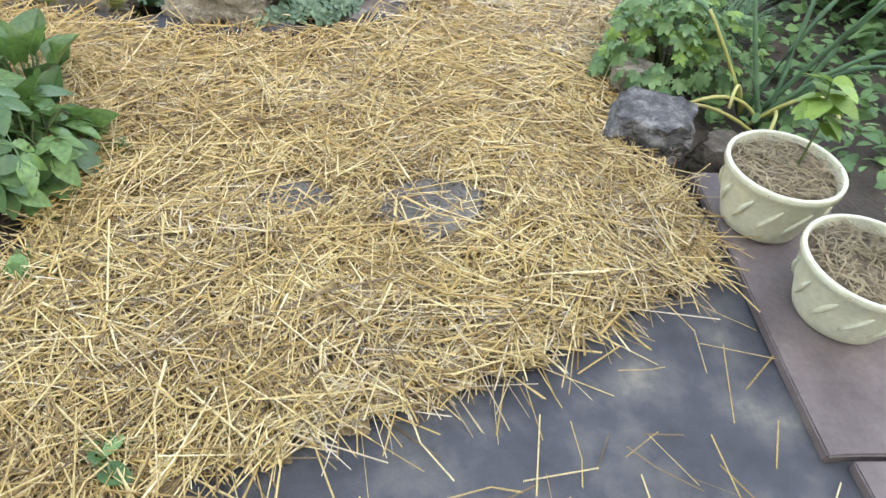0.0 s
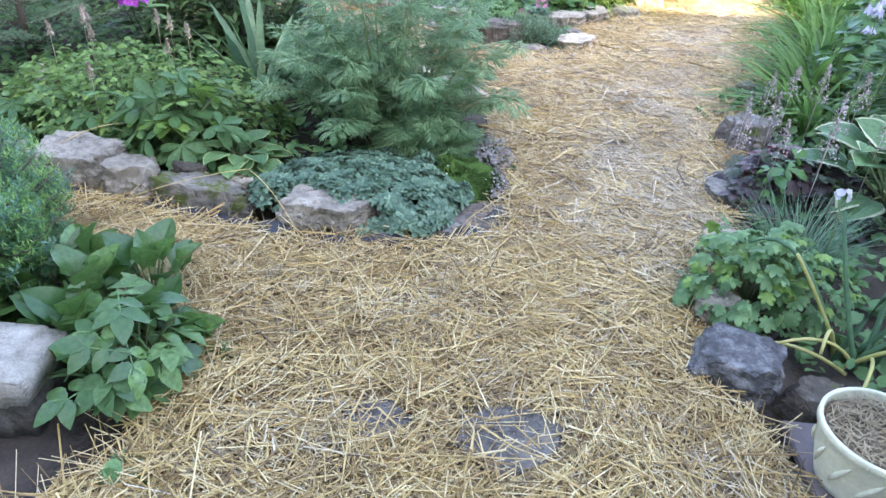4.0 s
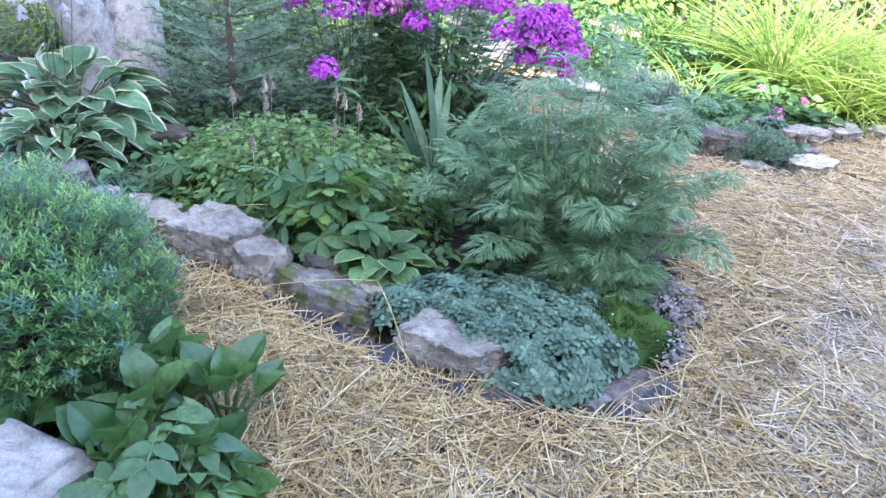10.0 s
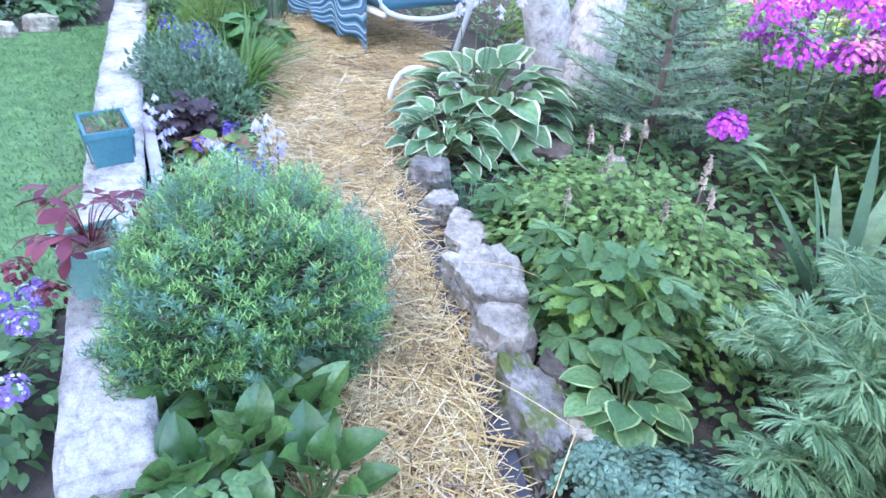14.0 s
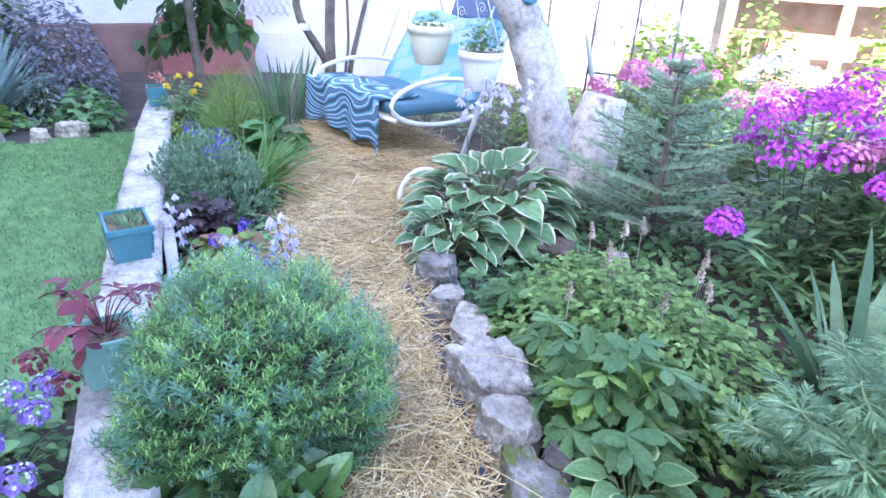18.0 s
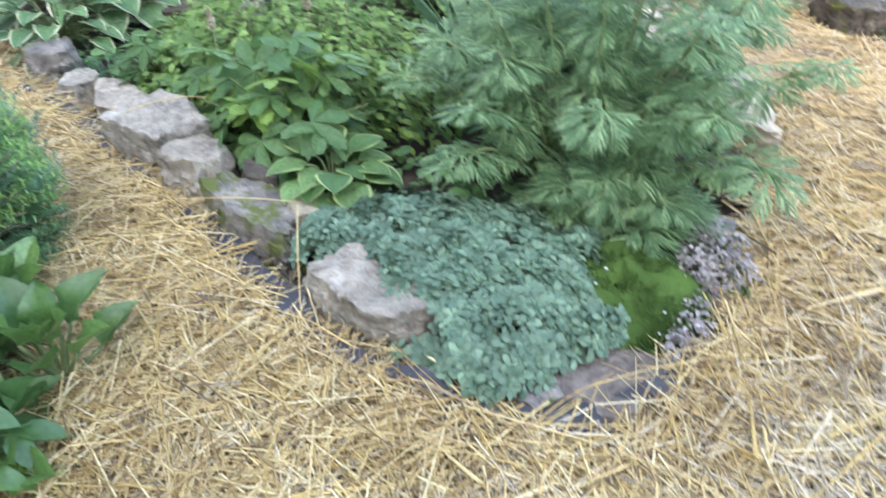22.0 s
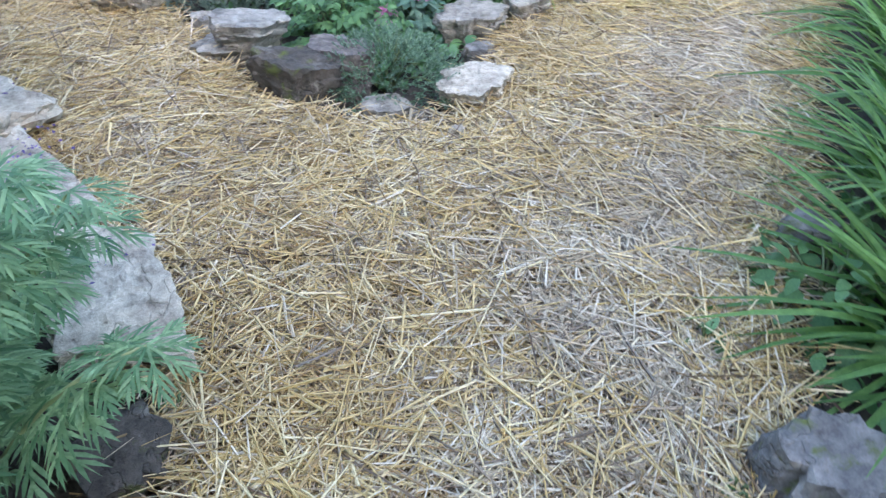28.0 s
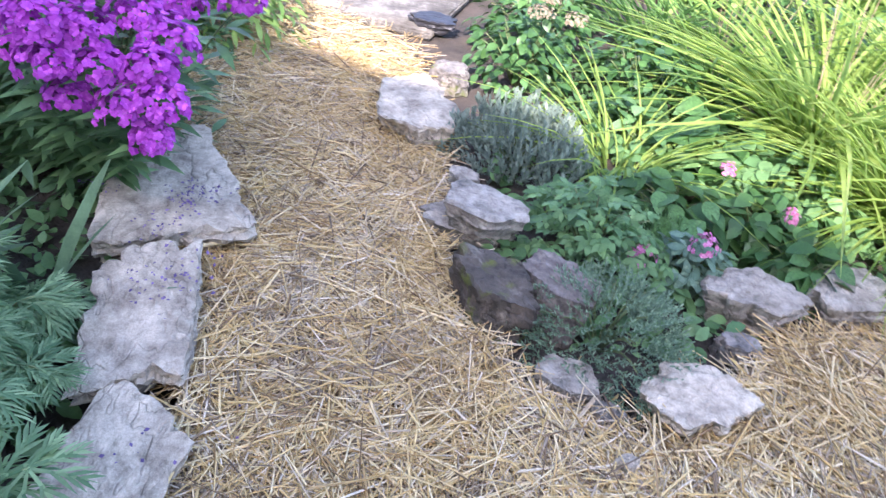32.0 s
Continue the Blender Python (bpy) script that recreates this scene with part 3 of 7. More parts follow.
def stone(x, y, z, sx, sy, sz, turn, mat, seed, label="", group="", tilt=0.0, taper=0.0, fine=4, sides=0):
    """A broken limestone: a body cut by irregular planes, notched outline, ledges on the sides and a rough skin; sx, sy, sz are its full size."""
    r = random.Random(seed)
    bm = bmesh.new()
    bmesh.ops.create_icosphere(bm, subdivisions=fine, radius=1)
    d = np.array([v.co[:] for v in bm.verts])
    flat = sz < 0.45 * max(sx, sy)
    cuts = [((r.uniform(-0.10, 0.10), r.uniform(-0.10, 0.10), 1.0), 0.92), ((0, 0, -1.0), 1.0)]
    for i in range(3):
        a, g = r.uniform(0, 6.28), r.uniform(0.10, 0.26) if flat else r.uniform(0.5, 1.2)
        cuts.append(((g * math.cos(a), g * math.sin(a), 1.0), (1.0 + g * 0.42) * r.uniform(0.94, 1.06)))
    count = sides or (r.randint(5, 6) if flat else r.randint(6, 8))
    a0 = r.uniform(-0.25, 0.25) if sides else r.uniform(0, 6.28)
    for i in range(count):
        a = a0 + (i + r.uniform(-0.22, 0.22)) * 2 * math.pi / count
        cuts.append(((math.cos(a), math.sin(a), r.uniform(-0.15, 0.12) if flat else r.uniform(-0.12, 0.30)), r.uniform(0.80, 1.02)))
    rad = np.full(len(d), 1.7)
    for nv, dist in cuts:
        nv = np.array(nv) / np.linalg.norm(nv)
        k = d @ nv
        rad = np.where(k > 1e-4, np.minimum(rad, dist / np.maximum(k, 1e-4)), rad)
    p = d * rad[:, None]
    off = Vector((seed * 3.1, seed * 1.7, 0))
    for i in range(len(p)):
        e = Vector(p[i])
        rim = Vector((d[i][0], d[i][1], 0)).normalized() * 1.3 + off if abs(d[i][2]) < 0.999 else off
        notch = max(0.0, noise.noise(rim * 1.9) - 0.08) * 0.42 + 0.07 * noise.noise(rim * 5.0) + 0.045 * noise.noise(rim * 13.0)
        ledge = 0.05 * (math.floor(e.z * 2.6 + 1.1 * noise.noise(Vector((e.x, e.y, 0)) * 1.1 + off)) % 2)
        k = 1.0 - (notch + ledge) * min(1.0, math.hypot(e.x, e.y))
        under = 1.0 - (0.22 if flat else 0.05) * max(0.0, 0.4 - e.z)
        p[i] = (e.x * k * under, e.y * k * under * (1 - taper * e.x * 0.6), e.z)
    p[:, 0] *= sx / 2 / np.abs(p[:, 0]).max()
    p[:, 1] *= sy / 2 / np.abs(p[:, 1]).max()
    p[:, 2] = (p[:, 2] - p[:, 2].min()) * sz / np.ptp(p[:, 2])
    for v, q, n in zip(bm.verts, p, d):
        e = Vector(q)
        h = 0.022 * noise.noise(e * 8 + off) - 0.024 * abs(noise.noise(e * 17 + off)) + 0.010 * noise.noise(e * 38 + off)
        v.co = e + Vector(n) * h * min(1.0, 2.2 * min(sx, sy)) * (0.45 if flat and n[2] > 0.55 else 1.0) - Vector((0, 0, 0.006 * noise.noise(e * 90)))
    ob = part("stone", bm, mat, None, "", True)
    ob.data.set_sharp_from_angle(angle=0.4)
    ob.matrix_world = pose(x, y, z - 0.03, tilt, 0, turn)
    return tagged(ob, label or "rough grey limestone edging a garden bed", "stone", group or "bed edging stones")


def in_poly(px, py, poly):
    inside = np.zeros(len(px), bool)
    j = len(poly) - 1
    for i in range(len(poly)):
        xi, yi = poly[i]
        xj, yj = poly[j]
        hit = ((yi > py) != (yj > py)) & (px < (xj - xi) * (py - yi) / (yj - yi + 1e-12) + xi)
        inside ^= hit
        j = i
    return inside


# ---- plan ----
STRAW = [(-1.05, -0.6), (-0.95, 0.6), (-0.78, 0.92), (-0.6, 1.15), (-0.72, 1.6), (-1.0, 1.85), (-1.45, 2.15), (-1.9, 2.2), (-2.6, 2.0), (-3.3, 2.12), (-3.9, 2.32), (-4.7, 2.45), (-5.4, 2.6),
         (-5.7, 3.6), (-4.6, 3.75), (-3.6, 3.15), (-3.0, 2.78), (-2.4, 2.58), (-1.8, 2.48), (-1.27, 2.42), (-0.9, 2.3), (-0.5, 2.2), (0.0, 2.22), (0.38, 2.32), (0.45, 2.8), (0.38, 3.4),
         (0.24, 3.75), (0.10, 4.0), (-0.20, 4.32), (-0.50, 4.62), (-0.9, 5.0), (-1.7, 5.0), (-2.5, 5.8), (-2.4, 6.6), (-1.2, 6.6), (-0.75, 6.1), (-0.3, 5.7), (-0.02, 5.3), (0.25, 4.97), (0.6, 4.86), (1.0, 4.9),
         (1.12, 5.25), (1.2, 5.7), (1.5, 6.1), (2.0, 7.0), (2.67, 8.6), (3.0, 11.2), (5.2, 11.2), (4.0, 8.4), (2.95, 6.3), (2.35, 5.0), (1.85, 3.9), (1.66, 3.4), (1.45, 2.75), (1.28, 2.3), (1.12, 1.85),
         (0.98, 1.55), (1.12, 1.35), (1.12, 1.02), (0.8, 0.88), (0.42, 0.7), (0.2, 0.62), (-0.22, 0.5), (-0.35, 0.2), (-0.3, -0.6)]


def relief(x, y):
    return 0.012 + 0.014 * noise.noise((x * 2.1, y * 2.1, 0)) + 0.008 * noise.noise((x * 7, y * 7, 3))


# ---- ground ----
def build_ground():
    bm = bmesh.new()
    bmesh.ops.create_grid(bm, x_segments=2, y_segments=2, size=400)
    ground = part("ground", bm, M["soil"])
    ground.location.z = -0.03
    tagged(ground, "dark crumbly garden soil between the beds", "ground", kind="structure")


def sheet(name, poly, step, zoff, mat, lift=True):
    xs = np.array([p[0] for p in poly])
    ys = np.array([p[1] for p in poly])
    nx, ny = int((xs.max() - xs.min()) / step) + 1, int((ys.max() - ys.min()) / step) + 1
    index, v, f = {}, [], []
    gx, gy = np.meshgrid(xs.min() + (np.arange(nx) + 0.5) * step, ys.min() + (np.arange(ny) + 0.5) * step, indexing="ij")
    ok = in_poly(gx.ravel(), gy.ravel(), poly).reshape(nx, ny)

    def vert(i, j):
        if (i, j) not in index:
            x, y = xs.min() + i * step, ys.min() + j * step
            index[i, j] = len(v)
            v.append((x, y, (relief(x, y) if lift else 0.0) + zoff))
        return index[i, j]

    for i in range(nx):
        for j in range(ny):
            if ok[i, j]:
                f.append((vert(i, j), vert(i + 1, j), vert(i + 1, j + 1), vert(i, j + 1)))
    return piece(name, shape(v, f), mat)


def straw_geo(xy, length, width, r, zbase=0.0, high=0.022):
    """Loose straw lying on the ground: flattened stalks, some kinked."""
    n = len(xy)
    yaw = r.uniform(0, 2 * math.pi, n)
    tilt = r.normal(0, 0.13, n)
    z = np.array([relief(x, y) for x, y in xy]) + r.uniform(0.001, high, n) + zbase
    rot = euler_rot(yaw, tilt, r.normal(0, 0.5, n), np.stack([width, length, width], 1))
    straight = shape([(-0.5, -0.5, 0), (0, -0.5, 0.45), (0.5, -0.5, 0), (-0.5, 0.5, 0), (0, 0.5, 0.45), (0.5, 0.5, 0)], [(0, 1, 4, 3), (1, 2, 5, 4)])
    kink = shape([(-0.5, -0.5, 0), (0, -0.5, 0.45), (0.5, -0.5, 0), (-0.5, 0.1, 1.2), (0, 0.1, 1.7), (0.5, 0.1, 1.2), (6.5, 0.5, 0), (7, 0.48, 0.45), (7.5, 0.46, 0)], [(0, 1, 4, 3), (1, 2, 5, 4), (3, 4, 7, 6), (4, 5, 8, 7)])
    bent = r.random(n) < 0.22
    loc = np.column_stack([xy, z])
    return joined([spread(straight, rot[~bent], loc[~bent]), spread(kink, rot[bent], loc[bent])])


def points_in(poly, count, r):
    a = np.array(poly)
    lo, hi = a.min(0), a.max(0)
    p = lo + r.random((count * 6, 2)) * (hi - lo)
    return p[in_poly(p[:, 0], p[:, 1], poly)][:count]


def build_straw():
    tagged(sheet("path", STRAW, 0.05, 0.0, M["straw_base"]), "garden path deep in loose golden straw mulch", "path", kind="structure")
    r = np.random.default_rng(11)
    xy = points_in(STRAW, 165000, r)
    far = np.hypot(xy[:, 0] - 0.4, xy[:, 1] - 2.6)
    xy = xy[(far < 3.4) | (r.random(len(xy)) < 0.65)]
    xy = xy[r.random(len(xy)) > 0.12 * np.clip((xy[:, 1] - 2.2) / 1.5, 0, 1)]
    for bx, by, br in [(0.38, 1.26, 0.15), (0.02, 1.32, 0.09), (1.0, 3.32, 0.09)]:
        d = np.hypot((xy[:, 0] - bx) / 1.3, xy[:, 1] - by)
        xy = xy[(d > br) | (r.random(len(xy)) < 0.16)]
    # trampled, greyed straw along the middle of the walk; golden heaps beside the beds
    walk_x = np.interp(xy[:, 1], [0.0, 1.6, 2.4, 3.4, 4.6, 6.0, 8.5, 11.0], [0.5, 0.75, 1.0, 1.15, 1.6, 2.3, 3.3, 4.1])
    worn = np.exp(-((xy[:, 0] - walk_x) / 0.52) ** 2) * np.clip((xy[:, 1] - 1.5) / 1.2, 0, 1) * 0.85
    worn = np.maximum(worn, 0.12 + 0.26 * np.clip((xy[:, 1] - 2.4) / 1.4, 0, 1))
    lump = np.array([noise.noise((x * 3.0, y * 3.0, 8.0)) for x, y in xy])
    worn = np.clip(worn - 0.5 * lump, 0, 1)
    old = r.random(len(xy)) < worn
    for name, sel, mat, mean, hi, lab in [("straw_mulch", ~old, M["straw"], -2.05, 0.046, "loose dry golden straw stalks strewn over the path"), ("trampled_straw", old, M["oldstraw"], -2.3, 0.036, "trampled greyish straw along the middle of the path")]:
        p = xy[sel]
        n = len(p)
        coarse = np.clip((p[:, 1] - 1.4) / 2.2, 0, 1)
        length = np.clip(r.lognormal(mean, 0.55, n) * (1 + 0.70 * coarse), 0.025, 0.42)
        width = r.uniform(0.0014, 0.0040, n) * (1 + 0.5 * (r.random(n) < 0.12)) * (1 + 0.30 * coarse)
        ob = piece(name, straw_geo(p, length, width, r, 0.0, hi), mat, None, smooth=False)
        tagged(ob, lab, "straw", kind="stuff")
    # chopped chaff filling the gaps between the stalks
    p = points_in(STRAW, 34000, r)
    p = p[np.hypot(p[:, 0] - 0.4, p[:, 1] - 1.9) < 3.2]
    n = len(p)
    ob = piece("chaff", straw_geo(p, np.clip(r.lognormal(-3.3, 0.4, n), 0.015, 0.08), r.uniform(0.002, 0.005, n), r, 0.0, 0.014), M["oldstraw"], None, smooth=False)
    tagged(ob, "short broken bits of pale straw between the stalks", "straw", kind="stuff")
    # stray stalks over the fabric and against the stones
    p = np.column_stack([r.uniform(-0.2, 1.15, 70), r.uniform(0.35, 0.95, 70)])
    ob = piece("stray_straw", straw_geo(p, r.uniform(0.06, 0.22, 70), r.uniform(0.002, 0.004, 70), r, -0.008, 0.012), M["straw"], None, smooth=False)
    tagged(ob, "stray straw stalks scattered on the black fabric", "straw", kind="stuff")


def build_fabric():
    r = random.Random(3)
    ob = sheet("weed_fabric", [(-0.6, -0.6), (-0.4, 0.75), (0.2, 0.85), (0.9, 1.15), (1.25, 1.3), (1.45, 0.2), (1.4, -0.6)], 0.05, -0.012, M["fabric"])
    tagged(ob, "dusty black woven weed-control fabric under the straw", "fabric", kind="structure")
    for x, y, w, h, turn in [(0.38, 1.27, 0.17, 0.13, 25), (0.02, 1.31, 0.10, 0.08, -20), (1.0, 3.32, 0.12, 0.09, 30)]:
        bm = bmesh.new()
        bmesh.ops.create_circle(bm, cap_ends=True, radius=1, segments=11)
        for v in bm.verts:
            v.co = Vector((v.co.x * w * r.uniform(0.75, 1.1), v.co.y * h * r.uniform(0.75, 1.1), 0))
        ext = bmesh.ops.extrude_face_region(bm, geom=bm.faces[:])
        for v in ext["geom"]:
            if isinstance(v, bmesh.types.BMVert):
                v.co = Vector((v.co.x * 0.95, v.co.y * 0.95, 0.016))
        ob = part("paving_stone", bm, M["slate"])
        ob.matrix_world = pose(x, y, 0.014, 2, -2, turn)
        tagged(ob, "flat grey slate stepping stone half buried in straw", "stepping stone", "stepping stones")


def build_edging():
    """Strip of black fabric that shows between the straw and the stones."""
    line = np.array([(-2.35, 2.50), (-1.9, 2.48), (-1.5, 2.38), (-1.2, 2.30), (-0.95, 2.27), (-0.62, 2.22), (-0.4, 2.16), (-0.1, 2.15), (0.15, 2.22), (0.34, 2.32), (0.44, 2.5), (0.47, 2.8)])
    s = np.linspace(0, len(line) - 1, 90)
    p = np.stack([np.interp(s, range(len(line)), line[:, k]) for k in range(2)], 1)
    d = np.gradient(p, axis=0)
    nrm = np.stack([-d[:, 1], d[:, 0]], 1) / np.linalg.norm(d, axis=1)[:, None]
    v, f = [], []
    for i in range(90):
        for k, (o, h) in enumerate([(-0.03, 0.010), (0.01, 0.034), (0.07, 0.045)]):
            q = p[i] + nrm[i] * (o + 0.05 * noise.noise((p[i][0] * 4, p[i][1] * 4, 0.3 * k)))
            v.append((q[0], q[1], h + 0.025 * noise.noise((q[0] * 9, q[1] * 9, 5))))
    for i in range(89):
        for k in range(2):
            f.append((i * 3 + k, i * 3 + 3 + k, i * 3 + 4 + k, i * 3 + 1 + k))
    ob = piece("fabric_edging", shape(v, f), M["blackfilm"])
    tagged(ob, "crumpled strip of black fabric along the stones", "fabric", kind="structure")


M["pitstone"] = stone_mat("pitted_grey_stone", [(0.3, (0.055, 0.058, 0.068)), (0.5, (0.12, 0.125, 0.145)), (0.68, (0.31, 0.32, 0.36))], 0.0, 14.0, 0.2)
M["buffstone"] = stone_mat("buff_limestone", [(0.32, (0.20, 0.185, 0.165)), (0.5, (0.38, 0.35, 0.315)), (0.66, (0.56, 0.52, 0.47))])
M["slate"] = stone_mat("grey_slate", [(0.3, (0.11, 0.108, 0.115)), (0.55, (0.19, 0.185, 0.19)), (0.75, (0.34, 0.32, 0.31))])


M["paleStem"] = plain_mat("pale_stem", [(0.3, (0.20, 0.26, 0.10)), (0.7, (0.36, 0.40, 0.18))], 14.0, 0.6, 0.2)


# ---- plant builders ----
def dome_points(n, rx, ry, h, r, inner=0.45, low=0.02):
    """Places over a mound with their outward azimuth and elevation."""
    az = r.uniform(0, 2 * math.pi, n)
    s = r.uniform(low, 1.0, n)
    rad = 1 - (1 - inner) * r.random(n) ** 2.2
    bump = 1 + 0.12 * np.sin(az * 3 + rx * 9) + 0.08 * np.sin(az * 7 + ry * 5) * (1 - s)
    c = np.sqrt(1 - s * s) * rad * bump
    loc = np.stack([rx * c * np.cos(az), ry * c * np.sin(az), h * s * rad * (1 + 0.1 * np.sin(az * 5 + s * 6))], 1)
    return loc, az, np.arcsin(s)


def mound(name, x, y, rx, ry, h, n, tmpl, size, mat, label, category, seed=0, z=0.0, group="", droop=0.25, inner=0.45, stems=14, extra=None, low=0.02, single=True, face=0.0):
    """A leafy mound: stems from the crown and leaves over it; extra: (share, template, size, material, part name)."""
    r = np.random.default_rng(100 + seed)
    ob = thing(name, x, y, z, label, category, group)
    loc, az, el = dome_points(n, rx, ry, h, r, inner, low)
    share = np.ones(n, bool)
    sets = [(share, tmpl, size, mat, "foliage")]
    if extra:
        frac, t2, s2, m2, nm = extra
        pick = (r.random(n) < frac) & (loc[:, 2] > h * 0.35)
        sets = [(~pick, tmpl, size, mat, "foliage"), (pick, t2, s2, m2, nm)]
    for sel, t, s, m, nm in sets:
        k = sel.sum()
        if not k:
            continue
        rot = euler_rot(az[sel] - math.pi / 2 + r.normal(0, 0.55, k), el[sel] * (0.2 if droop > 0 else 0.55) - droop * (np.cos(el[sel]) if droop > 0 else 1.0) + r.normal(0, 0.24, k), r.normal(0, 0.35, k), r.uniform(s[0], s[1], k))
        if face:
            rot = euler_rot(az[sel] - math.pi / 2 + r.normal(0, 0.6, k), -face * (math.pi / 2 - el[sel]) + r.normal(0.1, 0.3, k), r.normal(0, 0.3, k), r.uniform(s[0], s[1], k))
        back = rot @ np.array([0, 0.4, 0])
        foliage(nm, t, rot, loc[sel] - back, m, ob, single)
    if stems:
        for i in range(stems):
            a, q = r.uniform(0, 6.28), r.uniform(0.3, 0.85)
            e = (rx * q * math.cos(a), ry * q * math.sin(a), h * math.sqrt(max(0.05, 1 - q * q)) * 0.9)
            piece("stem", tube(arc((0.1 * e[0], 0.1 * e[1], -0.02), e, 0.04, 5), 0.005, 0.003, 5), M["stem"], ob)
    return ob


def blades(name, x, y, n, length, mat, label, category, seed=0, z=0.0, group="", base=0.06, pitch=(0.5, 1.5), tmpl=None, wide=1.0, squash=1.0):
    r = np.random.default_rng(300 + seed)
    ob = thing(name, x, y, z, label, category, group)
    az = r.uniform(0, 2 * math.pi, n)
    rad = base * np.sqrt(r.random(n))
    loc = np.stack([rad * np.cos(az), rad * np.sin(az) * squash, np.full(n, -0.01)], 1)
    ln = r.uniform(length[0], length[1], n)
    rot = euler_rot(az - math.pi / 2 + r.normal(0, 0.4, n), r.uniform(pitch[0], pitch[1], n), r.normal(0, 0.25, n), np.stack([ln * wide, ln, ln], 1))
    foliage("foliage", tmpl or BLADE, rot, loc, mat, ob, "near")
    return ob


def heads(ob, places, floret, count, radius, mat, seed, name="flower_head", flat=0.7):
    r = np.random.default_rng(500 + seed)
    for p in places:
        loc, az, el = dome_points(count, radius, radius, radius * flat * 1.5, r, 0.75, -0.25)
        rot = euler_rot(az - math.pi / 2, el - 1.3, r.normal(0, 0.3, count), r.uniform(floret * 0.8, floret * 1.15, count))
        rot = rot @ np.array([[1, 0, 0], [0, 1, 0], [0, 0, 1.0]])
        tagged(piece(name, spread(FLORET, rot, loc + np.array(p)), mat, ob), kind="stuff")


def outline_leaf(width, bend, fold, inner=0.0, outer=1.0, wave=0.0, n=7, lift=0.25):
    """Broad leaf between two shares of its half width: the blade (0 to 0.8) or its margin (0.8 to 1)."""
    v, f = [], []
    ys = [0.0, 0.1, 0.24, 0.42, 0.62, 0.8, 0.93, 1.0][: n + 1]
    ws = [0.12, 0.55, 0.88, 1.0, 0.88, 0.6, 0.26, 0.0]
    for i, (y, w) in enumerate(zip(ys, ws)):
        z0 = lift * y - bend * y * y
        for s in (-outer, -(inner + outer) / 2, -inner, inner, (inner + outer) / 2, outer):
            xx = s * w * width
            v.append((xx, y + (0.02 if abs(s) > 0.9 else 0), z0 + fold * abs(s) * w * width - 0.5 * (abs(s) * w) ** 3 * width * 0.4 + wave * math.sin(i * 2.4) * abs(s) * w * width))
    for i in range(len(ys) - 1):
        for k in range(5):
            if k == 2 and inner > 0:
                continue
            f.append((i * 6 + k, i * 6 + k + 1, i * 6 + 7 + k, i * 6 + 6 + k))
    return shape(v, f)


HB, HM = outline_leaf(0.40, 0.62, 0.35, 0.0, 0.78, 0.12), outline_leaf(0.40, 0.62, 0.35, 0.78, 1.0, 0.12)
HB2, HM2 = outline_leaf(0.50, 0.42, 0.3, 0.0, 0.86, 0.05), outline_leaf(0.50, 0.42, 0.3, 0.86, 1.0, 0.05)


def hosta(name, x, y, radius, height, n, leaf, label, seed, z=0.0, bm_mat="hosta", rim="margin", broad=False, group="hostas", rise=0.75):
    """A hosta: single leaves on stalks in tiers, each blade with its pale margin."""
    r = random.Random(seed)
    ob = thing(name, x, y, z, label, "hosta", group)
    tb, tm = (HB2, HM2) if broad else (HB, HM)
    me_b, me_m = to_mesh("leaf", tb, M[bm_mat]), to_mesh("leaf_margin", tm, M[rim])
    st = []
    for i in range(n):
        q = (i + 0.5) / n
        az = i * 2.399963 + r.uniform(-0.3, 0.3)
        rr = radius * (0.16 + 0.62 * math.sqrt(q))
        zz = height * (1.0 - 0.8 * q ** 1.3) * r.uniform(0.85, 1.05)
        pitch = rise - 1.0 * q + r.uniform(-0.15, 0.15)
        s = leaf * r.uniform(0.8, 1.12)
        bx, by = rr * math.cos(az), rr * math.sin(az)
        lf = new("leaf", me_b)
        lf.parent = ob
        lf.matrix_local = Matrix.Translation((bx, by, zz)) @ Euler((0, 0, az - math.pi / 2)).to_matrix().to_4x4() @ Euler((pitch, r.uniform(-0.25, 0.25), 0)).to_matrix().to_4x4() @ Matrix.Scale(s, 4)
        mg = new("margin", me_m)
        mg.parent = lf
        piece("stalk", tube(arc((0, 0, -0.01), (bx, by, zz), 0.05, 4), 0.006, 0.004, 5), M["stem"], ob)
    return ob


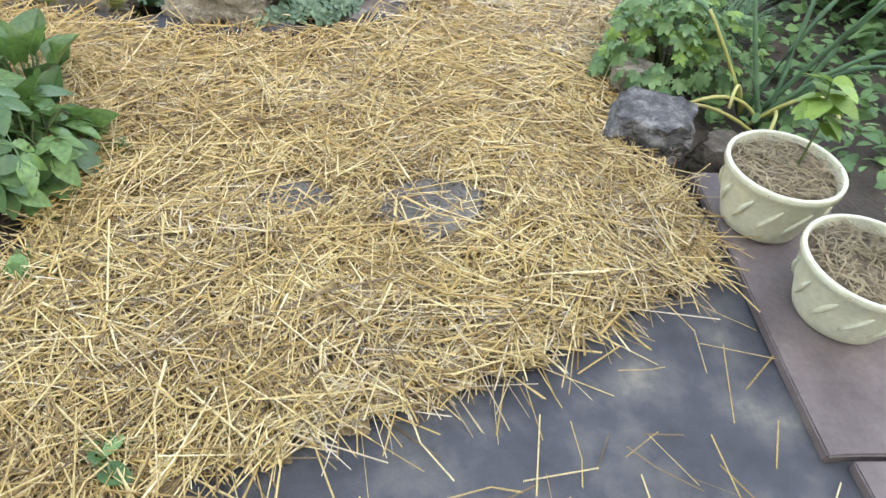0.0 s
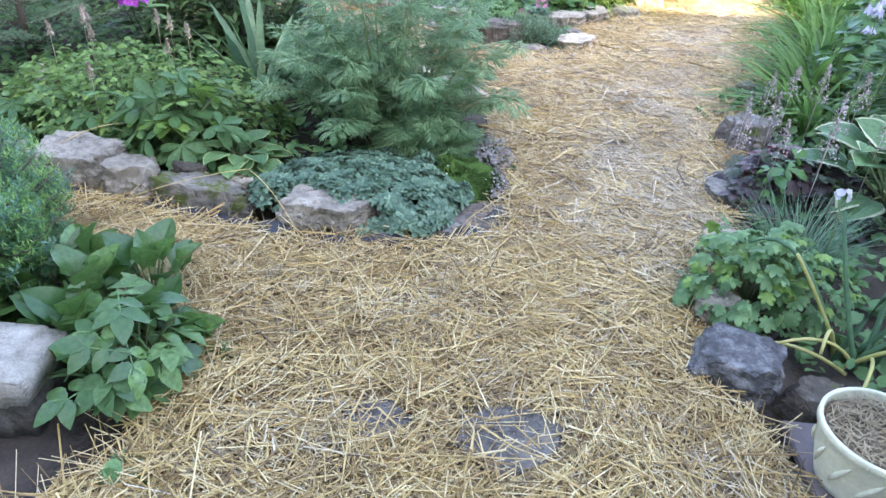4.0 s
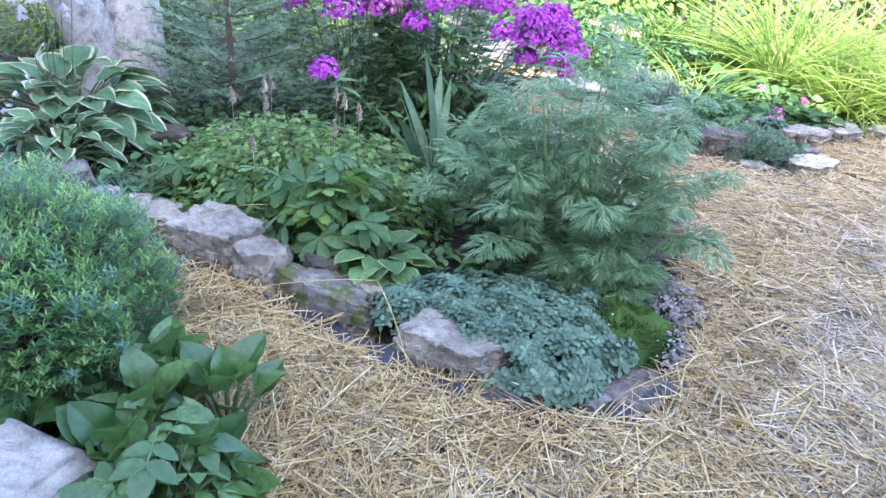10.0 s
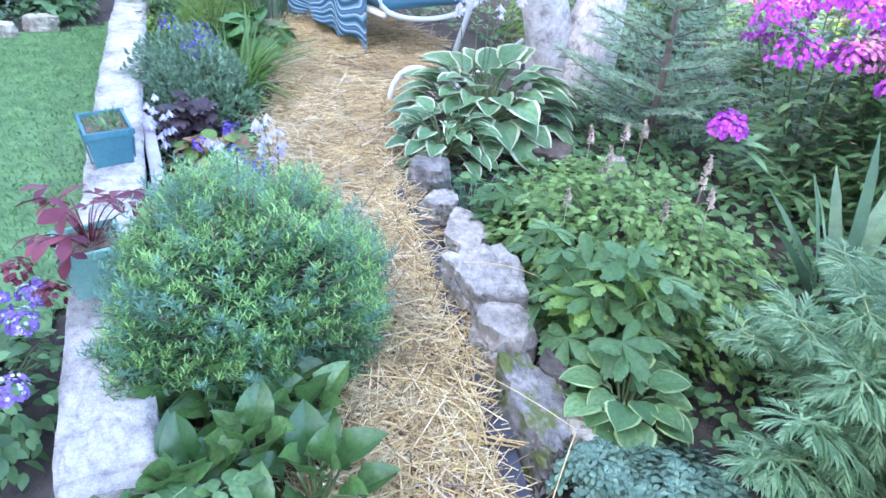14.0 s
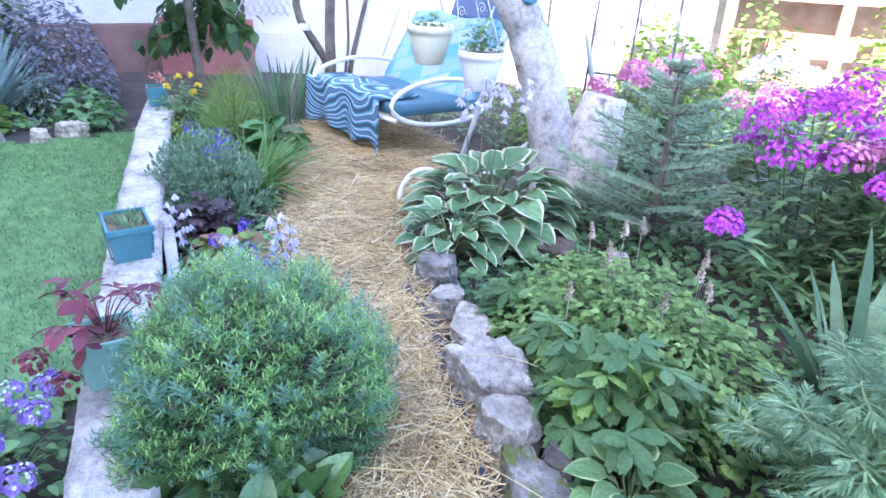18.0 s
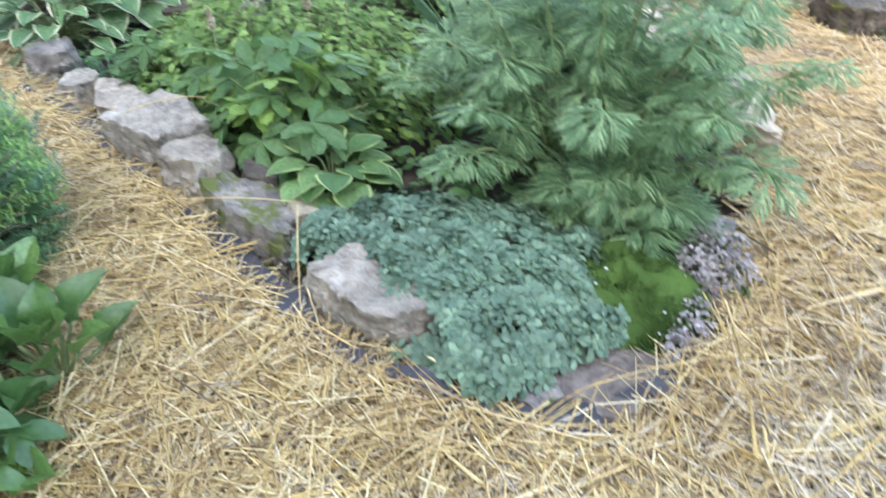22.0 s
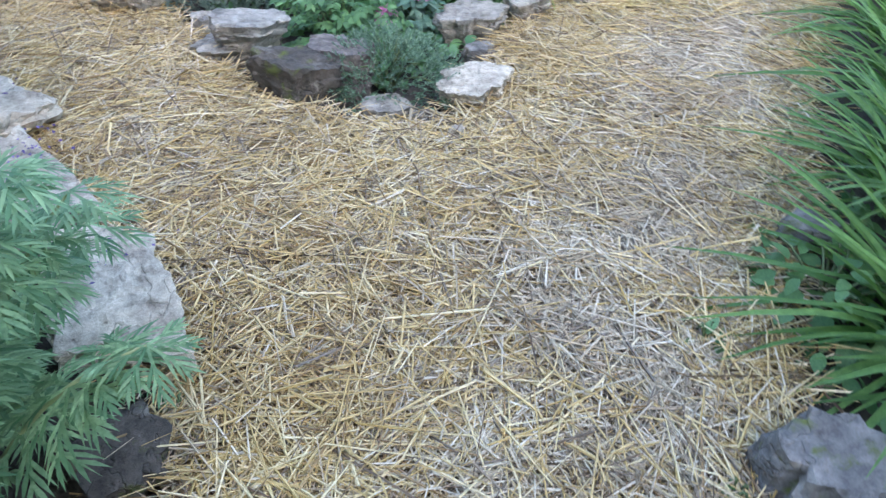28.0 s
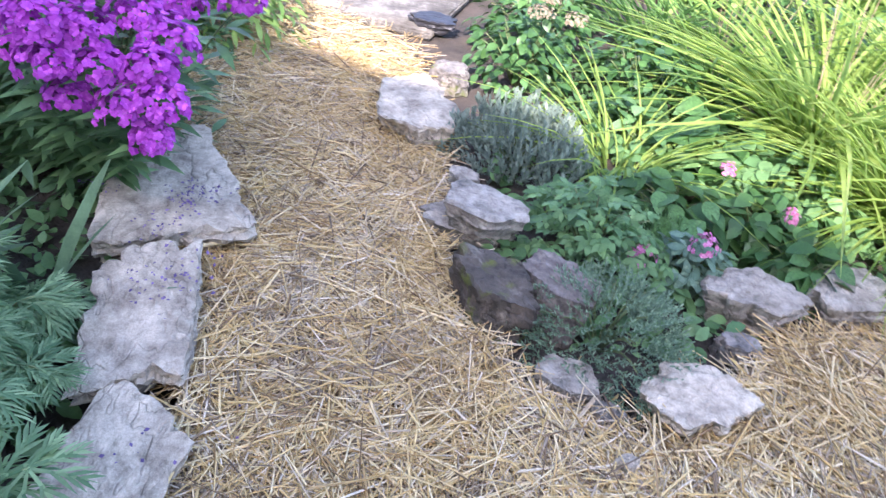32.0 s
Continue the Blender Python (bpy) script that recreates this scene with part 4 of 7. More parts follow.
def cut_shrub(name, x, y, rx, ry, h, stems, label, seed, z=0.0, lean=0.0):
    """Stems that lean outwards, each topped by whorls of drooping, finely cut leaves."""
    r = np.random.default_rng(700 + seed)
    ob = thing(name, x, y, z, label, "perennial", "")
    locs, rots = [], []
    for i in range(stems):
        q = math.sqrt((i + 0.5) / stems)
        a = i * 2.4 + r.uniform(-0.3, 0.3)
        rise = 1.0 + lean * q * (0.5 * math.cos(a) + 0.8 * math.sin(a))
        top = np.array([rx * q * math.cos(a), ry * q * math.sin(a), h * rise * (1.0 - 0.66 * q ** 2.4) * r.uniform(0.78, 1.12)])
        p = arc((top[0] * 0.25, top[1] * 0.25, -0.02), top, 0.10 * q, 8)
        piece("stem", tube(p, 0.003 + 0.005 * h, 0.0015 + 0.001 * h, 5), M["paleStem"], ob)
        for k in range(7):
            f = 0.28 + 0.72 * (k / 6) ** 0.75
            at = p[0] + (p[-1] - p[0]) * f
            at[2] += 0.10 * q * 4 * f * (1 - f)
            az = a - math.pi / 2 + ((k * 2.4) % 6.283 - math.pi) * 0.85 + r.uniform(-0.4, 0.4)
            locs.append(at)
            rots.append(euler_rot(np.array([az]), np.array([r.uniform(-0.30, 0.35)]), np.array([r.normal(0, 0.22)]), np.array([r.uniform(0.12, 0.18) * (1.15 - 0.30 * f)]))[0])
    locs, rots = np.array(locs), np.array(rots)
    near = np.argsort(locs[:, 1])[:200]
    far = np.argsort(locs[:, 1])[200:]
    leaf_parts("leaf", CUT, rots[near], locs[near], M["aconite"], ob)
    if len(far):
        tagged(piece("foliage", spread(CUT, rots[far], locs[far]), M["aconite"], ob), kind="stuff")
    return ob


def phlox(name, x, y, rx, ry, h, stems, label, seed, mat="magenta", head=0.075, z=0.0, tops=None, group="phlox clumps"):
    """Upright leafy stems, each with a domed head of five-petalled florets."""
    r = np.random.default_rng(900 + seed)
    ob = thing(name, x, y, z, label, "phlox", group)
    st, locs, rots, hp = [], [], [], []
    for i in range(stems):
        q = math.sqrt((i + 0.5) / stems)
        a = i * 2.4 + r.uniform(-0.3, 0.3)
        top = np.array([rx * q * math.cos(a), ry * q * math.sin(a), h * (1 - 0.22 * q * q) * r.uniform(0.85, 1.05)])
        if tops and i < len(tops):
            top = np.array(tops[i], float) - np.array([x, y, z])
        p = arc((top[0] * 0.3, top[1] * 0.35, -0.02), top, 0.05, 6)
        piece("stem", tube(p, 0.005, 0.003, 5), M["stem"], ob)
        for k in range(34):
            f = 0.04 + 0.92 * k / 33
            at = p[0] + (p[-1] - p[0]) * f
            az = (k // 2) * 1.57 + (k % 2) * math.pi + r.normal(0, 0.25)
            locs.append(at)
            rots.append(euler_rot(np.array([az]), np.array([r.uniform(-0.1, 0.5)]), np.array([r.normal(0, 0.2)]), np.array([r.uniform(0.09, 0.15)]))[0])
        hp.append(top)
    nf = int(36 * stems * (rx + ry))
    dl, da = dome_points(nf, rx * 1.05, ry * 1.05, h * 0.86, r, 0.35, 0.02)[:2]
    rots = np.concatenate([np.array(rots), euler_rot(da - 1.57 + r.normal(0, 0.5, nf), r.uniform(-0.2, 0.6, nf), r.normal(0, 0.3, nf), r.uniform(0.08, 0.14, nf))])
    tagged(piece("foliage", spread(LANCE, rots, np.concatenate([np.array(locs), dl])), M["phloxleaf"], ob), kind="stuff")
    for i, p in enumerate(hp):
        if mat in ("magenta", "pink") and not (tops and i < len(tops)) and i % 5 > 2:
            continue
        heads(ob, [p], 0.0140, 130, head * (0.7 + 0.5 * r.random()), M["pink" if mat == "magenta" and i % 7 == 6 and not (tops and i < len(tops)) else mat], seed * 50 + i)
    return ob


def plumes(ob, places, hgt, mat, seed, name="plume", wide=0.018, count=90):
    """Feathery spikes under a plant."""
    r = np.random.default_rng(1300 + seed)
    fleck = shape([(-0.5, 0, 0), (0.5, 0, 0), (0.3, 1, 0.2), (-0.3, 1, 0.2)], [(0, 1, 2, 3)])
    for p in places:
        f = r.random(count)
        az = r.uniform(0, 6.28, count)
        rad = wide * (1 - f) * r.uniform(0.3, 1, count)
        loc = np.stack([rad * np.cos(az), rad * np.sin(az), hgt * f], 1) + np.array(p)
        g = spread(fleck, euler_rot(az, r.uniform(0, 1.2, count), r.normal(0, 0.6, count), r.uniform(0.006, 0.011, count)), loc)
        piece(name, joined([g, tube([np.array(p) - (0, 0, 0.22), np.array(p), np.array(p) + (0, 0, hgt)], 0.0025, 0.001, 4)]), mat, ob)


def rosettes(name, x, y, rx, ry, h, n, size, mat, label, seed, bare=()):
    """A low mat of fleshy spoon-leaved rosettes over a swelling of soil; bare: (x, y, radius) left open."""
    r = np.random.default_rng(1500 + seed)
    ob = thing(name, x, y, 0, label, "sedum", "sedum mats")
    spoon = ribbon([(0, 0.07), (0.35, 0.12), (0.7, 0.26), (0.9, 0.18), (1, 0)], 0.35, 0.35)
    ros = joined([spread(spoon, euler_rot(np.array([i * 2.4]), np.array([0.15 + 0.11 * i]), np.array([0.0]), np.array([1.0 - 0.07 * i])), np.zeros((1, 3))) for i in range(8)])
    a, q = r.uniform(0, 6.28, n), np.sqrt(r.random(n))
    edge = 1 + 0.10 * np.sin(a * 3 + seed) + 0.07 * np.sin(a * 7 + 2)
    px, py = rx * q * np.cos(a) * edge, ry * q * np.sin(a) * edge
    pz = h * np.sqrt(np.clip(1 - 0.85 * q * q, 0, 1)) + np.array([0.05 * noise.noise((u * 11, w * 11, seed)) for u, w in zip(px, py)]) + r.uniform(-0.008, 0.008, n)
    ok = np.ones(n, bool)
    for bx, by, br in bare:
        ok &= np.hypot(px + x - bx, py + y - by) > br * r.uniform(0.8, 1.1, n)
    loc = np.stack([px, py, pz], 1)[ok]
    k = len(loc)
    lean = np.clip(1.1 * q[ok] ** 2, 0, 1.0)
    rot = euler_rot(a[ok] - math.pi / 2, -lean * 0.7, r.normal(0, 0.25, k), r.uniform(size[0], size[1], k)) @ euler_rot(r.uniform(0, 6.28, k), 0.0, 0.0, 1.0)
    foliage("foliage", ros, rot, loc, mat, ob, "near")
    return ob


def cushion(name, x, y, rx, ry, h, n, label, seed, turn=0.0):
    """A solid moss cushion with a fuzz of tiny shoots."""
    r = np.random.default_rng(1600 + seed)
    ob = thing(name, x, y, 0, label, "moss", "", turn)
    v, f = [], []
    for i in range(13):
        s = i / 12
        for k in range(40):
            a = k * 2 * math.pi / 40
            b = 1 + 0.10 * math.sin(a * 3 + 1) + 0.05 * math.sin(a * 5)
            c = math.cos(s * math.pi / 2)
            q = Vector((rx * c * b * math.cos(a), ry * c * b * math.sin(a), h * math.sin(s * math.pi / 2) ** 0.8))
            q.z += (0.035 * noise.noise(q * 12 + Vector((seed, 0, 0))) + 0.018 * noise.noise(q * 34)) * s
            v.append(tuple(q))
    for i in range(12):
        for k in range(40):
            f.append((i * 40 + k, i * 40 + (k + 1) % 40, (i + 1) * 40 + (k + 1) % 40, (i + 1) * 40 + k))
    piece("cushion", shape(v, f), M["moss"], ob)
    loc, az, el = dome_points(n, rx, ry, h, r, 0.98, 0.0)
    tagged(piece("moss_fuzz", spread(NARROW, euler_rot(az - 1.57, el * 0.6 + r.normal(0.3, 0.4, n), r.normal(0, 0.5, n), r.uniform(0.012, 0.026, n)), loc), M["moss"], ob), kind="stuff")
    k = 26
    loc, az, el = dome_points(k, rx, ry, h + 0.012, r, 0.99, 0.1)
    tagged(piece("tiny_flower", spread(FLORET, euler_rot(az, 0.0, 0.0, np.full(k, 0.005)), loc), M["whitepetal"], ob, "scattered tiny white flowers"), kind="stuff")
    return ob


# ---- central bed ----
def build_central_bed():
    lime, grey, dark, white, buff = M["limestone"], M["greystone"], M["darkstone"], M["whitestone"], M["buffstone"]
    rows = [
        (-0.28, 2.35, -0.05, 0.49, 0.29, 0.225, 15, 0.1, buff, "pale limestone with a weathered white top half under sedum"),
        (0.14, 2.33, 0, 0.20, 0.13, 0.09, 5, 0.0, grey, "small grey stone at the point of the bed"),
        (-0.70, 2.53, 0, 0.19, 0.16, 0.16, 20, 0.0, white, "knobbly pale stone crusted with white lichen"),
        (-0.82, 2.43, -0.07, 0.50, 0.23, 0.235, -14, 0.1, M["mossstone"], "long grey stone patched with moss in the bed edging"),
        (-0.93, 2.58, 0, 0.22, 0.16, 0.17, -20, 0.0, dark, "dark lichened stone in the bed edging"),
        (-1.15, 2.50, -0.03, 0.30, 0.27, 0.23, -22, 0.0, buff, "buff limestone with an upright broken face"),
        (-1.41, 2.545, -0.04, 0.50, 0.29, 0.27, -8, 0.1, lime, "large pale craggy limestone edging the bed"),
        (-1.80, 2.66, 0, 0.36, 0.22, 0.14, -16, 0.1, buff, "flat pale limestone edging the bed"),
        (-2.12, 2.68, 0, 0.22, 0.18, 0.12, 30, 0.0, lime, "grey edging stone beside the chives"),
        (-2.36, 2.73, 0, 0.26, 0.22, 0.18, 10, 0.0, grey, "dark grey craggy edging stone"),
        (-2.44, 3.46, 0, 0.36, 0.24, 0.13, 20, 0.0, dark, "dark flat stone behind the leafy mound"),
        (-2.16, 3.66, 0, 0.24, 0.18, 0.14, -30, 0.0, lime, "pale stone among the fir's lower branches"),
        (0.30, 3.12, 0, 0.16, 0.24, 0.09, 5, 0.0, grey, "grey stone along the straw path"),
        (0.26, 3.46, 0, 0.22, 0.24, 0.10, 15, 0.0, dark, "dark stone under the cut-leaved plant"),
        (0.10, 3.86, 0, 0.64, 0.31, 0.17, -62, -0.1, white, "pale flat limestone slab beside the path"),
        (-0.31, 4.28, 0, 0.66, 0.34, 0.18, -40, -0.15, white, "pale limestone slab strewn with fallen petals"),
        (-0.81, 4.70, 0, 0.80, 0.62, 0.19, -40, -0.2, white, "wide pale limestone slab under the phlox"),
    ]
    for i, (x, y, z, sx, sy, sz, turn, taper, mat, lab) in enumerate(rows):
        stone(x, y, z, sx, sy, sz, turn, mat, 20 + i, lab, taper=taper, fine=5 if sx > 0.4 else 4, sides=4 if sz < 0.2 and sx > 0.6 else 0)
    stone(0.30, 2.46, -0.03, 0.30, 0.26, 0.10, 30, M["drysoil"], 19, "clod of dark bare soil at the bed corner", "soil clods")
    cut_shrub("cut_leaved_perennial", -0.15, 3.26, 0.66, 0.58, 0.93, 40, "bushy blue-green perennial with finely cut leaves", 1, lean=0.3)
    cut_shrub("cut_leaved_perennial", -0.52, 3.80, 0.40, 0.34, 0.44, 20, "lower clump of finely cut blue-green leaves beside the slabs", 2)
    cut_shrub("cut_leaved_perennial", -0.15, 3.50, 0.22, 0.20, 0.28, 9, "low drooping clump of finely cut leaves at the path", 3)
    cut_shrub("cut_leaved_perennial", 0.06, 2.98, 0.26, 0.17, 0.27, 13, "low drooping clump of finely cut leaves over the moss", 4)
    mound("leafy_mound", -1.08, 2.84, 0.40, 0.30, 0.43, 104, PALM5, (0.085, 0.165), M["palmleaf"], "green mound of large toothed five-lobed leaves in the bed", "perennial", 2, extra=(0.25, PALM5, (0.10, 0.15), M["lime"], "young_foliage"), face=0.28, stems=24)
    mound("cranesbill", -1.78, 2.90, 0.32, 0.17, 0.26, 56, PALM5, (0.075, 0.12), M["palmleaf"], "green lobed-leaved perennial spilling over the edging stones", "perennial", 3, face=0.3)
    ob = mound("astilbe", -1.42, 3.18, 0.74, 0.48, 0.40, 4600, TOOTHED, (0.024, 0.044), M["astilbe"], "astilbe with faded buff plumes above pale green leaves", "perennial", 4, stems=30)
    plumes(ob, [(-0.34, 0.0, 0.44), (-0.20, 0.06, 0.50), (-0.10, -0.08, 0.46), (0.20, 0.10, 0.48), (0.30, 0.05, 0.46), (0.26, -0.1, 0.42), (-0.26, 0.2, 0.47), (0.08, 0.24, 0.46), (-0.02, -0.3, 0.36)], 0.075, M["plume"], 1, wide=0.022)
    hosta("small_hosta", -0.73, 2.68, 0.18, 0.17, 44, 0.115, "small blue-green hosta with pale yellow leaf edges", 4, bm_mat="palmleaf", rim="limerim", broad=True, rise=0.25)
    hosta("variegated_hosta", -2.92, 3.30, 0.50, 0.36, 76, 0.205, "large hosta with cream-edged green leaves beside the path", 5)
    bells(thing("hosta_flower_stalk", -2.95, 3.22, 0, "tall hosta flower stalks with hanging lilac bells", "flower", "pale bell flowers"), [(0.06, -0.14, 0.86), (0.02, 0.0, 0.92), (0.08, 0.10, 0.86), (-0.1, 0.16, 0.94), (0.0, 0.26, 0.88)], 49)
    hosta("young_hosta", -2.62, 2.92, 0.28, 0.26, 40, 0.13, "low cream-edged hosta at the foot of a larger one", 6)
    rosettes("sedum_mat", -0.16, 2.57, 0.45, 0.33, 0.16, 1700, (0.029, 0.043), M["sedum"], "mat of blue-grey sedum spilling over pale stone", 5, bare=[(-0.38, 2.27, 0.125), (-0.26, 2.25, 0.09), (-0.15, 2.31, 0.065)])
    rosettes("sedum_mat", -0.53, 2.46, 0.13, 0.12, 0.15, 150, (0.024, 0.036), M["sedum"], "small tuft of blue-grey sedum between two stones", 6)
    cushion("moss_cushion", 0.185, 2.755, 0.22, 0.23, 0.125, 12000, "bright green moss cushion with tiny white flowers", 7)
    ob = mound("dried_seed_heads", 0.36, 2.95, 0.12, 0.14, 0.18, 1100, OVATE, (0.010, 0.020), M["dryhead"], "grey dried seed heads drooping over the edging", "dead flowers", 8, stems=16)
    mound("dried_seed_heads", 0.39, 2.72, 0.06, 0.14, 0.11, 500, OVATE, (0.010, 0.018), M["dryhead"], "grey dead flower stems beside the moss", "dead flowers", 9, stems=10)
    blades("iris", -0.98, 3.92, 18, (0.45, 0.70), M["iris"], "broad grey-green sword-shaped iris leaves", "iris", 1, tmpl=STIFF, pitch=(0.7, 1.5), base=0.10)
    blades("iris", -0.66, 4.10, 12, (0.30, 0.52), M["iris"], "arching grey-green iris leaves beside the slabs", "iris", 2, tmpl=STIFF, pitch=(0.3, 1.3), base=0.08)
    blades("chives", -2.06, 2.82, 90, (0.14, 0.24), M["chive"], "tuft of fine upright chives at the bed edge", "herb", 3, tmpl=HAIR, pitch=(1.0, 1.5), base=0.07, wide=1.2)
    phlox("magenta_phlox", -1.36, 4.72, 0.42, 0.42, 0.98, 44, "tall phlox with magenta flower heads and dark leaves", 1,
          head=0.075, tops=[(-0.67, 4.32, 0.81), (-0.63, 4.41, 0.78), (-0.61, 4.55, 0.80), (-0.62, 4.71, 0.79), (-0.63, 4.93, 0.76), (-0.67, 4.33, 0.71), (-0.57, 4.41, 0.70), (-0.47, 4.49, 0.71), (-0.52, 4.58, 0.74), (-0.50, 4.43, 0.61), (-0.42, 4.47, 0.64), (-0.44, 4.44, 0.54), (-0.79, 4.31, 0.72), (-0.67, 4.36, 0.60), (-1.60, 3.75, 0.50)])
    phlox("magenta_phlox", -1.80, 4.55, 0.42, 0.40, 1.0, 18, "tall phlox with magenta heads behind the small fir", 2, head=0.10)
    phlox("pink_phlox", -2.05, 5.66, 0.4, 0.3, 1.0, 14, "tall phlox with pink flower heads in the sun", 3, mat="pink")


def build_ground_cover():
    r = np.random.default_rng(17)
    beds = [([(-2.6, 2.9), (-0.9, 2.6), (-0.2, 3.0), (0.0, 3.7), (-0.4, 4.2), (-1.0, 4.9), (-3.2, 5.2), (-3.4, 3.6)], 4200, "low leafy ground cover between the bed's plants"),
            ([(0.3, 5.1), (0.9, 5.2), (1.3, 6.0), (2.0, 7.0), (1.6, 8.2), (-0.4, 7.6), (-0.5, 6.3), (0.1, 5.5)], 3600, "low leafy ground cover in the island bed"),
            ([(1.3, 1.7), (1.5, 2.6), (1.9, 3.4), (2.1, 4.2), (3.2, 6.0), (4.0, 6.0), (3.4, 2.0), (2.0, 1.2)], 3600, "low leafy ground cover in the path-side bed"),
            ([(-1.1, 1.55), (-1.8, 2.1), (-2.6, 1.95), (-3.9, 2.25), (-5.4, 2.5), (-6.5, 2.6), (-6.5, 1.5)], 2600, "low leafy ground cover beside the parapet"),
            ([(-7.6, -1.6), (-5.9, -1.2), (-5.8, 0.9), (-6.2, 1.15), (-8.2, 1.15)], 2200, "low leafy ground cover in the bed by the lawn"),
            ([(-5.8, 3.7), (-3.8, 4.4), (-2.6, 5.2), (-2.4, 6.6), (-4.0, 8.5), (-7.0, 6.0)], 3600, "sunlit low foliage behind the swing seat")]
    for poly, n, lab in beds:
        p = points_in(poly, n, r)
        n = len(p)
        loc = np.column_stack([p, r.uniform(-0.02, 0.07, n)])
        ob = piece("ground_cover", spread(OVATE, euler_rot(r.uniform(0, 6.28, n), r.uniform(-0.1, 1.0, n), r.normal(0, 0.4, n), r.uniform(0.03, 0.075, n)), loc), M["mound"])
        tagged(ob, lab, "ground cover", kind="stuff")


def build_fir():
    r = np.random.default_rng(42)
    ob = thing("young_fir_tree", -2.52, 4.18, 0, "young grey-green fir tree with open tiered branches", "tree")
    piece("trunk", tube(np.array([(0, 0, -0.03), (0.01, 0, 0.4), (-0.01, 0.01, 0.75), (0.0, 0, 0.98), (0, 0, 1.12)]), 0.024, 0.005, 8), M["twig"], ob)
    locs, dirs = [], []
    for tier in range(8):
        h = (0.10, 0.20, 0.32, 0.45, 0.60, 0.76, 0.90, 1.0)[tier]
        ln = (0.62, 0.64, 0.58, 0.50, 0.42, 0.30, 0.19, 0.09)[tier]
        for k in range(6):
            az = tier * 0.55 + k * 6.283 / 6 + r.normal(0, 0.2)
            l1 = ln * r.uniform(0.8, 1.1)
            out = np.array([math.cos(az), math.sin(az), 0])
            side = np.array([-math.sin(az), math.cos(az), 0])
            bp = arc((0, 0, h), out * l1 + np.array([0, 0, h + 0.36 * l1]), -0.03, 7)
            tw = [tube(bp, 0.006, 0.002, 5)]
            lines = [(bp[1], bp[-1])]
            for s in range(6):
                f = 0.3 + 0.62 * s / 5
                a = bp[0] + (bp[-1] - bp[0]) * f
                for sg in (-1, 1):
                    e = a + (side * sg * 0.8 + out * 0.75 + np.array([0, 0, 0.1])) * (l1 * 0.34 * (1.15 - f) * r.uniform(0.7, 1.25) + 0.015)
                    lines.append((a, e))
                    tw.append(tube([a, e], 0.003, 0.0015, 4))
            piece("branch", joined(tw), M["twig"], ob)
            for a, e in lines:
                d = e - a
                m = max(8, int(np.linalg.norm(d) / 0.0016))
                q = r.random(m)
                locs.append(a + d * q[:, None])
                dirs.append(np.full(m, math.atan2(d[1], d[0]) - math.pi / 2))
    locs, dirs = np.concatenate(locs), np.concatenate(dirs)
    n = len(locs)
    sz = r.uniform(0.022, 0.038, n)
    tagged(piece("foliage", spread(NARROW, euler_rot(dirs + r.choice([-1, 1], n) * r.uniform(0.3, 1.1, n), r.uniform(-0.2, 1.1, n), 0.0, np.stack([sz * 0.8, sz, sz], 1)), locs), M["fir"], ob), kind="stuff")


